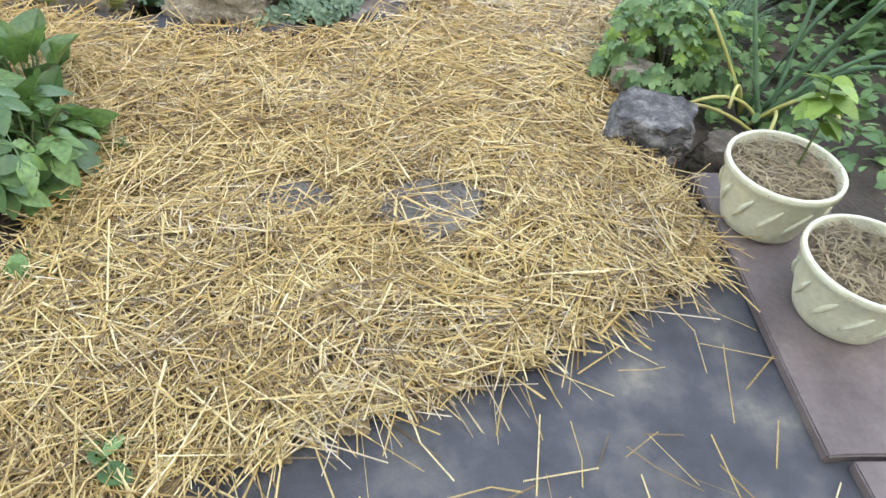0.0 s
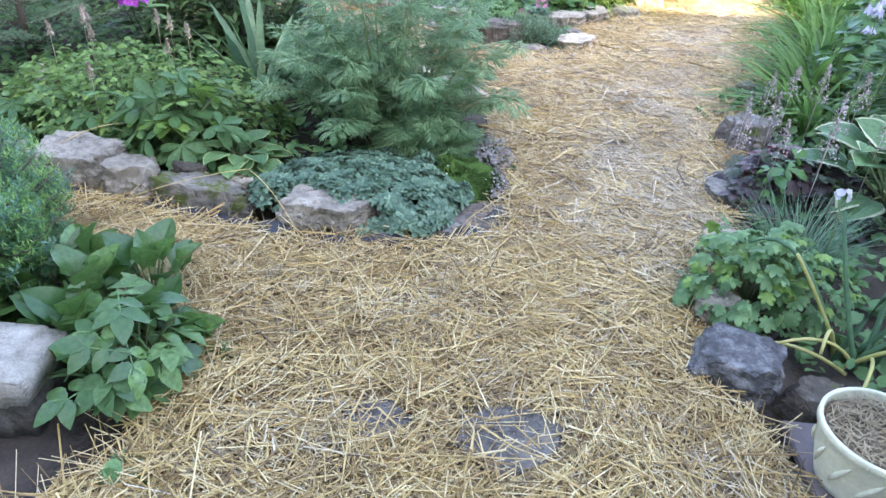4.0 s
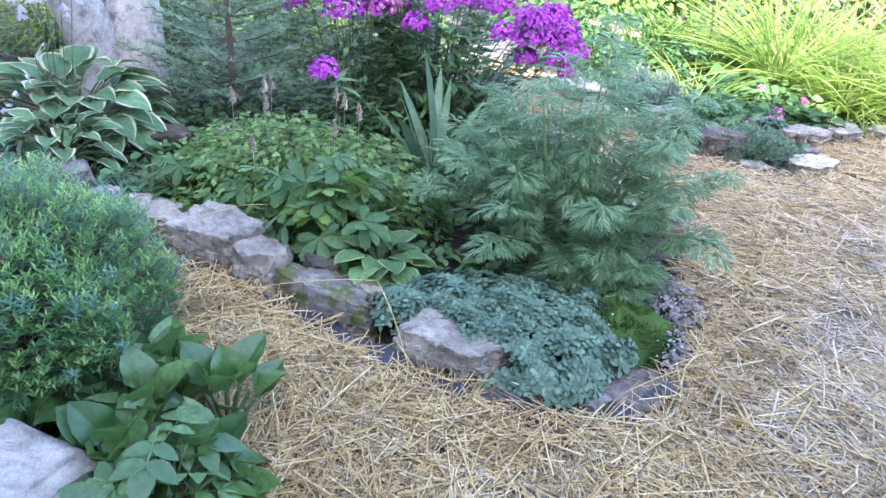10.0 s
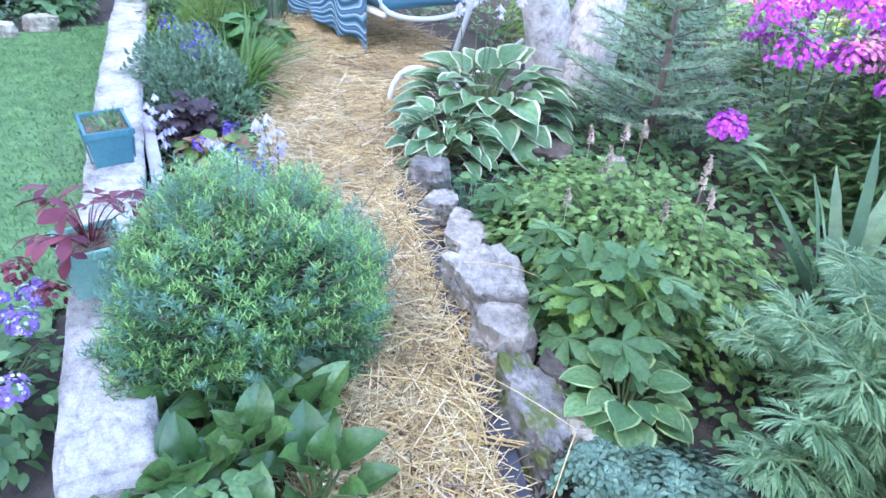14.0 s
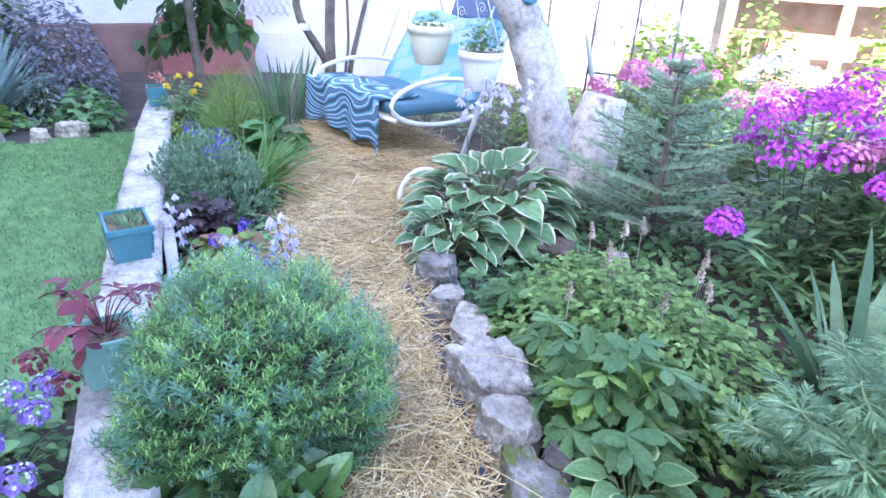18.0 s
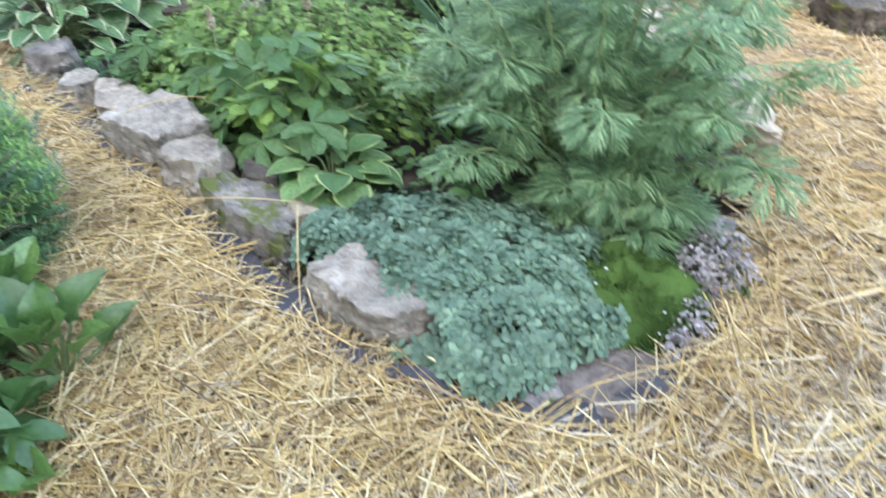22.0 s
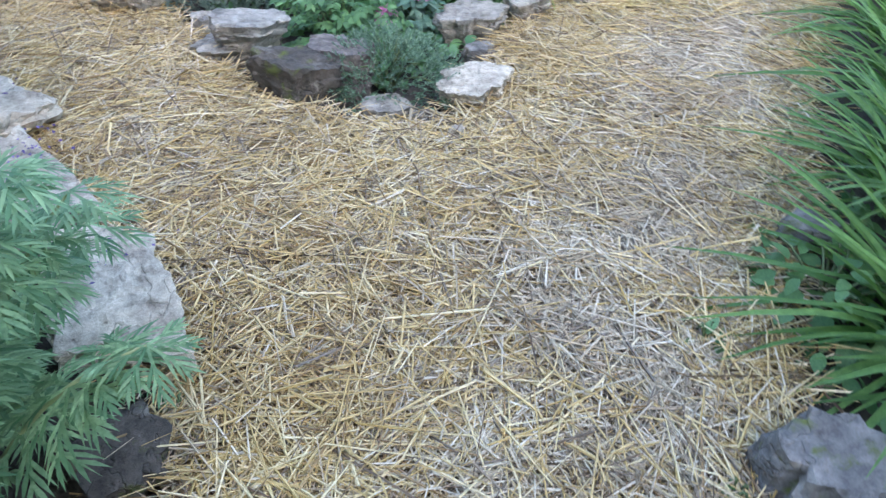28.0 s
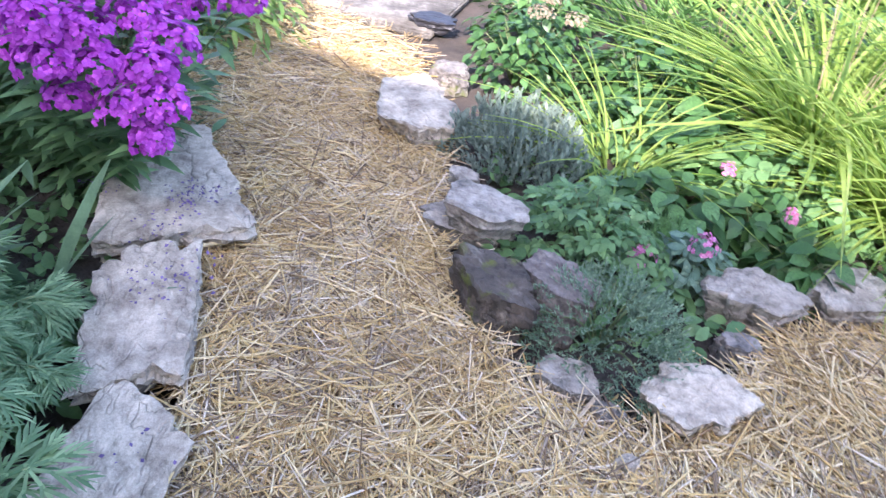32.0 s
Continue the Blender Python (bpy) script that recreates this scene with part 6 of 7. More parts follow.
def build_parapet_things():
    b = window_box(-2.71, 1.35, 0.20, 0.25, 0.18, 0.165, 8, "teal", "teal ribbed plastic window box on the parapet", 3)
    r = np.random.default_rng(77)
    n = 120
    loc = np.stack([r.uniform(-0.10, 0.10, n), r.uniform(-0.065, 0.065, n), np.full(n, 0.13)], 1)
    piece("foliage", spread(NARROW, euler_rot(r.uniform(0, 6.28, n), r.uniform(0.6, 1.5, n), 0.0, r.uniform(0.04, 0.08, n)), loc), M["mound"], b)
    b = window_box(-1.72, 1.29, 0.20, 0.18, 0.18, 0.17, 10, "mint", "mint green square pot on the parapet", 4)
    rr = np.random.default_rng(78)
    k = 20
    loc, az, el = dome_points(k, 0.20, 0.17, 0.20, rr, 0.6)
    piece("red_foliage", spread(PALM3, euler_rot(az - 1.57, el * 0.4 - 0.3, rr.normal(0, 0.3, k), rr.uniform(0.07, 0.105, k)), loc + np.array([0, 0, 0.16])), M["redleaf"], b, "large dark red lobed leaves")
    tagged(piece("stem", joined([tube(arc((0, 0, 0.12), p * 0.9 + np.array([0, 0, 0.16]), 0.03, 5), 0.003, 0.002, 4) for p in loc[:18]]), M["redleaf"], b), kind="stuff")
    b = window_box(-5.75, 1.575, 0.20, 0.15, 0.15, 0.16, 0, "teal", "small green pot at the far end of the parapet", 5)
    heads(b, [(0.0, 0, 0.24), (0.06, 0.04, 0.2)], 0.012, 30, 0.05, M["red"], 90)
    # verbena below the parapet on the lawn side
    v = mound("verbena", -1.42, 0.98, 0.36, 0.26, 0.22, 420, OVATE, (0.03, 0.06), M["mound"], "verbena with violet-and-white flower clusters", "flower", 61)
    hs = [(0.08, 0.02, 0.27), (0.2, 0.1, 0.24), (-0.05, 0.12, 0.27), (-0.18, 0.04, 0.26), (0.16, -0.1, 0.25), (0.0, -0.12, 0.26), (-0.22, 0.14, 0.25)]
    heads(v, hs, 0.0135, 34, 0.045, M["verbena"], 91)
    heads(v, [(p[0], p[1], p[2] + 0.004) for p in hs], 0.0065, 34, 0.046, M["whitepetal"], 92, "flower_eye")
    heads(v, [(-0.28, 0.1, 0.30), (-0.12, 0.2, 0.30)], 0.011, 46, 0.045, M["redleaf"], 93)
    # rounded shrub and its neighbours
    shrub(-1.46, 1.71, 0.43, 0.42, 0.64)
    bergenia(-0.93, 1.62)
    mound("compound_leaved_plant", -0.68, 1.40, 0.20, 0.25, 0.27, 38, PINN, (0.13, 0.18), M["bergenia"], "bright green plant with large toothed leaflets beside the concrete block", "perennial", 63, face=0.3, extra=(0.35, PINN, (0.11, 0.16), M["palmleaf"], "young_foliage"))
    mound("pale_seedling", -0.58, 1.55, 0.10, 0.08, 0.10, 30, PALM5, (0.04, 0.06), M["lime"], "small pale lobed weed at the straw's edge", "weed", 64)
    mound("purple_heuchera", -3.22, 1.72, 0.24, 0.20, 0.26, 130, HEU, (0.05, 0.08), M["heuchera"], "dark purple heuchera between parapet and path", "heuchera", 65)
    mound("amber_heuchera", -2.86, 1.78, 0.22, 0.18, 0.17, 90, ROUND, (0.08, 0.11), M["amber"], "amber and pale green heuchera leaves", "heuchera", 66, extra=(0.4, ROUND, (0.07, 0.1), M["lime"], "green_foliage"))
    lob = mound("blue_lobelia", -2.45, 1.80, 0.30, 0.20, 0.30, 420, NARROW, (0.03, 0.06), M["mound"], "airy plant with small blue-violet flowers", "flower", 67)
    heads(lob, [(0.1, 0.02, 0.30), (-0.12, 0.05, 0.32), (0.18, 0.1, 0.26), (-0.02, -0.08, 0.3)], 0.010, 22, 0.05, M["violet"], 94)
    for i, (x, y, h, n) in enumerate([(-2.66, 2.06, 0.36, 2), (-3.05, 1.60, 0.34, 2), (-2.40, 1.84, 0.37, 2)]):
        ob = thing("hosta_flower_stalk", x, y, 0, "flower stalks with pale lilac hanging bells", "flower", "pale bell flowers")
        bells(ob, [(0.05 * k, 0.06 * (k - 1), h - 0.05 * k) for k in range(n)], 140 + i)
    ob = mound("catmint", -3.85, 1.80, 0.64, 0.32, 0.36, 1000, WIRY, (0.07, 0.12), M["catmint"], "airy blue-flowered catmint beside the parapet", "herb", 68, droop=-0.5)
    heads(ob, [(x, y, 0.30 + 0.08 * (i % 3)) for i, (x, y) in enumerate([(-0.3, 0.0), (-0.15, 0.1), (0.0, -0.08), (0.12, 0.08), (0.25, 0.0), (0.36, 0.08), (-0.38, 0.1)])], 0.008, 26, 0.06, M["violet"], 95, "flower")
    blades("daylily", -3.92, 2.10, 110, (0.30, 0.58), M["blade"], "green strappy daylily clump at the path's edge", "daylily", 69, base=0.10, pitch=(0.7, 1.5), wide=0.7, group="daylilies")
    mound("feathery_plant", -5.2, 2.12, 0.42, 0.28, 0.55, 3600, HAIR, (0.10, 0.17), M["ferny"], "feathery yellow-green plant beside the parapet", "perennial", 70, droop=-0.4)
    mound("golden_cushion", -5.15, 1.66, 0.34, 0.18, 0.22, 500, OVATE, (0.02, 0.04), M["ferny"], "low golden-green cushion plant", "perennial", 71)
    mound("yellow_flowers", -5.7, 1.75, 0.36, 0.26, 0.40, 500, LANCE, (0.06, 0.1), M["mound"], "leafy clump with small yellow flowers", "flower", 72)
    yf = bpy.data.objects["yellow_flowers"]
    heads(yf, [(0.2, -0.1, 0.40), (0.0, 0.0, 0.44), (0.1, 0.15, 0.38), (-0.15, 0.1, 0.42), (0.25, 0.1, 0.36)], 0.015, 16, 0.028, M["yellow"], 96)
    mound("broad_green_plant", -4.72, 2.36, 0.34, 0.22, 0.30, 60, OVATE, (0.16, 0.26), M["glossy"], "broad drooping green leaves beside the swing seat", "perennial", 73)
    blades("iris", -5.75, 2.62, 44, (0.45, 0.75), M["iris"], "tall upright iris leaves", "iris", 74, tmpl=STIFF, pitch=(1.15, 1.52), base=0.20, wide=0.5)


def shrub(x, y, rx, ry, h):
    r = np.random.default_rng(62)
    ob = thing("rounded_shrub", x, y, 0, "dense rounded green shrub with narrow leaves", "shrub")
    n = 4600
    loc, az, el = dome_points(n, rx, ry, h * 0.62, r, 0.84, -0.75)
    loc *= (1 + 0.11 * np.array([noise.noise(Vector(q) * 5.5) for q in loc]))[:, None]
    loc[:, 2] += h * 0.38
    up = np.clip(el, -0.4, 1.57)
    leaf_loc, leaf_rot, tip_loc, tip_rot, st = [], [], [], [], []
    for i in range(n):
        d = np.array([math.cos(az[i]) * math.cos(up[i]), math.sin(az[i]) * math.cos(up[i]), math.sin(up[i]) + 0.35])
        d /= np.linalg.norm(d)
        ln = r.uniform(0.045, 0.10)
        a0 = loc[i] - d * ln
        if i % 9 == 0:
            st.append(tube(np.array([(0, 0, 0.0), a0 * np.array([0.45, 0.45, 0.6]), a0, loc[i]]), 0.006, 0.002, 4))
        for k in range(11):
            f = k / 10
            p = a0 + d * ln * f
            yaw = k * 2.4 + i
            pit = 0.15 + 0.9 * f
            rr = euler_rot(np.array([yaw]), np.array([pit]), np.array([0.0]), np.array([(0.033 if el[i] > 0.15 else 0.036) - 0.010 * f]))[0]
            if f > 0.45 and i % 4 and el[i] > -0.1:
                tip_loc.append(p), tip_rot.append(rr)
            else:
                leaf_loc.append(p), leaf_rot.append(rr)
    rim, raz, rel = dome_points(150, rx * 1.0, ry * 1.0, h * 0.62, r, 0.96, -0.1)
    rim[:, 2] += h * 0.38
    shoot_loc, shoot_rot = [], []
    for q, a, e in zip(rim, raz, rel):
        d = np.array([0.6 * math.cos(a) * math.cos(e), 0.6 * math.sin(a) * math.cos(e), 0.45 + math.sin(e)])
        d /= np.linalg.norm(d)
        ln = r.uniform(0.05, 0.10)
        for k in range(18):
            f = k / 17
            shoot_loc.append(q + d * ln * (f - 0.35))
            shoot_rot.append(euler_rot(np.array([k * 2.4 + a]), np.array([0.1 + 0.85 * f]), np.array([0.0]), np.array([0.042 - 0.018 * f]))[0])
    tagged(piece("upright_growth", spread(SHOOT, np.array(shoot_rot), np.array(shoot_loc)), M["shrub_blue"], ob, "blue-green upright shoots"), kind="stuff")
    tagged(piece("branchwork", joined(st), M["twig"], ob), kind="stuff")
    tagged(piece("foliage", spread(SHOOT, np.array(leaf_rot), np.array(leaf_loc)), M["shrub"], ob), kind="stuff")
    tagged(piece("young_foliage", spread(SHOOT, np.array(tip_rot), np.array(tip_loc)), M["shrub_tip"], ob, "brighter young shoot tips"), kind="stuff")


def bergenia(x, y):
    r = random.Random(12)
    ob = thing("bergenia", x, y, 0, "bergenia with large glossy rounded green leaves", "perennial")
    me = [to_mesh("leaf", outline_leaf(w, b, f, 0.0, 1.0, wv, lift=0.1), M["bergenia"]) for w, b, f, wv in ((0.40, 0.34, 0.75, 0.22), (0.44, 0.55, 0.55, 0.28), (0.36, 0.25, 0.9, 0.2))]
    for cx, cy, cz, n in ((-0.17, 0.02, 0.05, 15), (0.17, 0.13, 0.05, 13), (0.06, -0.16, 0.04, 15), (-0.06, 0.16, 0.03, 11), (-0.22, -0.2, 0.02, 12), (0.24, -0.06, 0.02, 9), (-0.30, 0.0, 0.03, 10), (0.02, 0.0, 0.05, 12)):
        for i in range(n):
            q = (i + 0.5) / n
            az = i * 2.4 + r.uniform(-0.4, 0.4)
            rr = 0.02 + 0.10 * q
            zz = cz + 0.13 * (1 - 0.8 * q) + r.uniform(-0.02, 0.03)
            px, py = cx + rr * math.cos(az), cy + rr * math.sin(az)
            lf = new("leaf", me[i % 3])
            lf.parent = ob
            lf.matrix_local = Matrix.Translation((px, py, zz)) @ Euler((0, 0, az - math.pi / 2 + r.uniform(-0.4, 0.4))).to_matrix().to_4x4() @ Euler((1.40 - 0.95 * q + r.uniform(-0.2, 0.2), r.uniform(-0.35, 0.35), 0)).to_matrix().to_4x4() @ Matrix.Scale(r.uniform(0.09, 0.145), 4)
            piece("stalk", tube(arc((cx, cy, -0.01), (px, py, zz), 0.01, 4), 0.007, 0.005, 5), M["stem"], ob)


# ---- lawn ----
def build_lawn():
    poly = [(-6.0, -2.5), (-6.0, 0.0), (-5.5, 0.62), (-5.9, 1.5), (-5.3, 1.42), (-3.3, 1.29), (-1.9, 1.22), (-1.6, 0.7), (-1.1, 0.6), (-1.1, -2.5)]
    tagged(sheet("lawn", poly, 0.12, -0.022, M["lawn"]), "short mown green lawn", "lawn", kind="structure")
    r = np.random.default_rng(21)
    p = points_in(poly, 80000, r)
    n = len(p)
    loc = np.column_stack([p, np.full(n, -0.01)])
    t = shape([(-0.06, 0, 0), (0.06, 0, 0), (0.04, 0.6, 0), (0, 1.0, -0.15)], [(0, 1, 2), (0, 2, 3)])
    ob = piece("grass", spread(t, euler_rot(r.uniform(0, 6.28, n), r.uniform(0.4, 1.4, n), 0.0, r.uniform(0.014, 0.034, n)), loc), M["lawn"])
    tagged(ob, "short green grass blades of the lawn", "grass", kind="stuff")
    for i, (x, y, s) in enumerate([(-5.62, 0.35, 0.3), (-5.58, 0.68, 0.22), (-5.7, 0.02, 0.26), (-5.75, 0.9, 0.3), (-5.85, -0.35, 0.3), (-5.9, -0.75, 0.3)]):
        stone(x, y, -0.02, s, s * 0.7, 0.14, 25 * i, M["whitestone"] if i % 2 else M["limestone"], 130 + i, "pale stone edging the flower bed by the lawn")
    blades("blue_oat_grass", -6.6, 0.15, 240, (0.5, 0.85), M["oatgrass"], "spiky blue-grey ornamental grass", "grass", 80, base=0.14, pitch=(0.6, 1.5), wide=0.5, tmpl=STIFF)
    mound("lime_bedding", -6.1, 0.2, 0.36, 0.3, 0.18, 200, ROUND, (0.06, 0.1), M["lime"], "low lime-green bedding plant", "perennial", 81)
    mound("dark_shrub", -7.1, 0.72, 0.62, 0.55, 0.95, 3000, OVATE, (0.032, 0.058), M["darkbush"], "dusky purple-leaved shrub in front of the wall", "shrub", 82, z=0.0)
    mound("grey_foliage", -6.5, 0.62, 0.3, 0.26, 0.36, 300, LANCE, (0.05, 0.1), M["silver"], "grey-green leafy bedding", "perennial", 83)
    mound("green_bedding", -6.15, 1.0, 0.42, 0.26, 0.28, 300, OVATE, (0.06, 0.1), M["mound"], "green leafy bedding beside the parapet", "perennial", 84)


# ---- swing seat, old tree and hanging pots ----
def build_swing():
    ob = thing("garden_swing_seat", -4.75, 3.35, 0, "garden swing seat with white tube frame and blue cushions", "swing seat", turn=0)
    o = np.array([-4.75, 3.35, 0.0])

    def t(name, pts, r=0.018, mat="whitemetal", lab=""):
        return piece(name, tube(np.array(pts) - o, r, r, 10), M[mat], ob, lab)

    def loop(c, u, w, rad_u, rad_w, n=24, a0=0.0, a1=2 * math.pi):
        c, u, w = np.array(c), np.array(u, float), np.array(w, float)
        return [c + u * rad_u * math.cos(a0 + (a1 - a0) * k / n) + w * rad_w * math.sin(a0 + (a1 - a0) * k / n) for k in range(n + 1)]

    side = np.array([0.96, 0.28, 0])       # along the front edge of the seat
    back = np.array([-0.18, 0.98, 0.0])    # towards the back rest
    up = np.array([0, 0, 1.0])
    left, right = np.array([-5.38, 2.85, 0.0]), np.array([-4.27, 3.17, 0.0])
    for c in (left, right):
        t("armrest", loop(c + up * 0.45 + back * 0.42, back, up, 0.46, 0.17))
    t("stand_foot", [np.array((-3.46, 2.92, 0.02)) + np.array((-0.02 * math.sin(a), 0.17 * (1 - math.cos(a)), 0.20 * math.sin(a))) for a in np.linspace(0, math.pi, 16)] + [np.array((-3.9, 3.8, 0.03)), np.array((-4.6, 4.6, 0.05))])
    t("front_rail", [left + up * 0.34, right + up * 0.34])
    t("rear_rail", [left + up * 0.36 + back * 0.8, right + up * 0.36 + back * 0.8])
    for c in (left, right):
        t("back_post", [c + up * 0.3 + back * 0.70, c + up * 0.9 + back * 1.0, c + up * 1.6 + back * 1.35])
        t("hanger", [c + up * 1.6 + back * 1.35, c + up * 2.12 + back * 1.1], 0.008)
        t("hanger", [c + up * 0.60 + back * 0.62, c + up * 1.4 + back * 0.95, c + up * 2.12 + back * 1.1], 0.008)
    ends = left + back * 1.1 - side * 0.35 + up * 2.14, right + back * 1.1 + side * 0.3 + up * 2.14
    t("crossbar", ends, 0.022)
    for e in ends:
        t("stand_post", [e, e - up * 2.12 - back * 0.75], 0.02)
        t("stand_post", [e, e - up * 2.12 + back * 0.75], 0.02)

    def cloth(name, fn, nu, nv, mat, thick=0.03, lab=""):
        v, f = [], []
        for i in range(nu + 1):
            for j in range(nv + 1):
                v.append(fn(i / nu, j / nv) - o)
        for i in range(nu):
            for j in range(nv):
                f.append((i * (nv + 1) + j, (i + 1) * (nv + 1) + j, (i + 1) * (nv + 1) + j + 1, i * (nv + 1) + j + 1))
        p = piece(name, shape(v, f), mat, ob, lab)
        s = p.modifiers.new("thickness", "SOLIDIFY")
        s.thickness, s.offset = thick, 0
        return p

    cloth("seat_cushion", lambda a, b: left + (right - left) * a + up * (0.40 + 0.015 * math.sin(a * 9)) + back * (0.75 * b), 20, 8, M["seatcloth"], 0.08, "dark teal seat cushion")
    cloth("back_cushion", lambda a, b: left + (right - left) * a + up * (0.40 + 0.60 * b + 0.015 * math.sin(a * 11 + b * 5)) + back * (0.66 + 0.34 * b), 20, 12, M["bluecloth"], 0.07, "blue cushion with pale woven panels")
    cloth("throw_blanket", lambda a, b: left + (right - left) * (a * 0.94 - 0.06) + up * (0.48 - max(0, b - 0.40) * (0.52 + 0.16 * a) * (1 + 0.08 * math.sin(a * 14)) - 0.02 * math.sin(a * 20) * b) + back * (0.30 - 0.36 * min(b, 0.40) / 0.40 - 0.05 * math.sin(a * 18 + 1) * max(0, b - 0.4)), 40, 20, M["wavecloth"], 0.012, "blue throw with dark wavy stripes")
    cloth("awning_back", lambda a, b: left + (right - left) * (0.30 + 0.62 * a) + up * (0.96 + 0.62 * b) + back * (1.06 + 0.22 * b), 10, 8, M["slatecloth"], 0.01, "slate blue cloth with white spirals")
    for i, (a, b) in enumerate([(0.2, 0.12), (0.52, 0.2), (0.82, 0.25), (0.5, 0.72), (0.2, 0.6), (0.8, 0.7)]):
        c = left + (right - left) * (0.30 + 0.62 * a) + up * (0.96 + 0.62 * b) + back * (1.06 + 0.22 * b) - back * 0.012
        pts = [c + (side * math.cos(k * 0.5) + up * math.sin(k * 0.5)) * (0.006 + 0.0022 * k) for k in range(26)]
        t("spiral_motif", pts, 0.0045, "whitemetal", "white spiral")


def cloth_mat(name, kind):
    m, n, l, b = nodes_of(name)
    tc = n.new("ShaderNodeTexCoord").outputs["Object"]
    if kind == "wave":
        w = n.new("ShaderNodeTexWave")
        w.bands_direction = "Z"
        w.inputs["Scale"].default_value, w.inputs["Distortion"].default_value, w.inputs["Detail"].default_value, w.inputs["Detail Scale"].default_value = 3.2, 14.0, 0.6, 0.9
        l.new(tc, w.inputs["Vector"])
        c = ramp(n, l, w.outputs[1], [(0.0, (0.03, 0.07, 0.10)), (0.18, (0.05, 0.12, 0.16)), (0.26, (0.09, 0.30, 0.40)), (0.50, (0.14, 0.36, 0.46)), (0.58, (0.42, 0.48, 0.56)), (0.74, (0.44, 0.50, 0.58)), (0.82, (0.04, 0.08, 0.12)), (1.0, (0.07, 0.18, 0.26))])
    else:
        vo = n.new("ShaderNodeTexBrick")
        vo.inputs["Scale"].default_value = 2.2
        vo.inputs["Color1"].default_value, vo.inputs["Color2"].default_value, vo.inputs["Mortar"].default_value = (0.10, 0.34, 0.48, 1), (0.36, 0.46, 0.58, 1), (0.16, 0.38, 0.52, 1)
        mp = n.new("ShaderNodeMapping")
        mp.inputs["Rotation"].default_value = (radians(90), 0, radians(20))
        l.new(tc, mp.inputs[0])
        l.new(mp.outputs[0], vo.inputs["Vector"])
        c = vo.outputs[0]
        if kind == "teal":
            c = mixed(n, l, 0.85, c, (0.03, 0.12, 0.15))
        if kind == "slate":
            c = mixed(n, l, 0.9, c, (0.10, 0.13, 0.24))
    fine = noise_node(n, l, 300.0, 2.0)
    c = mixed(n, l, 0.3, c, ramp(n, l, fine, [(0.3, (0.5, 0.5, 0.5)), (0.7, (1, 1, 1))]), "MULTIPLY")
    l.new(c, b.inputs["Base Color"])
    b.inputs["Roughness"].default_value = 0.9
    bumped(n, l, b, fine, 0.3, 0.002)
    return m


M["wavecloth"], M["bluecloth"], M["seatcloth"], M["slatecloth"] = cloth_mat("wavy_throw", "wave"), cloth_mat("blue_woven", "blue"), cloth_mat("teal_cushion", "teal"), cloth_mat("slate_cloth", "slate")


def trunk_geo(pts, radii, sides=20, seed=0):
    v, l, t = tube(pts, radii, 0, sides)
    for i in range(len(v)):
        v[i] += 0.018 * np.array(noise.noise_vector(Vector(v[i]) * 6 + Vector((seed, 0, 0)))) + 0.007 * np.array(noise.noise_vector(Vector(v[i]) * 22))
    return v, l, t


def smooth_path(pts, n=18):
    p = np.array(pts, float)
    s = np.linspace(0, len(p) - 1, n)
    return np.stack([np.interp(s, range(len(p)), p[:, k]) for k in range(3)], 1)


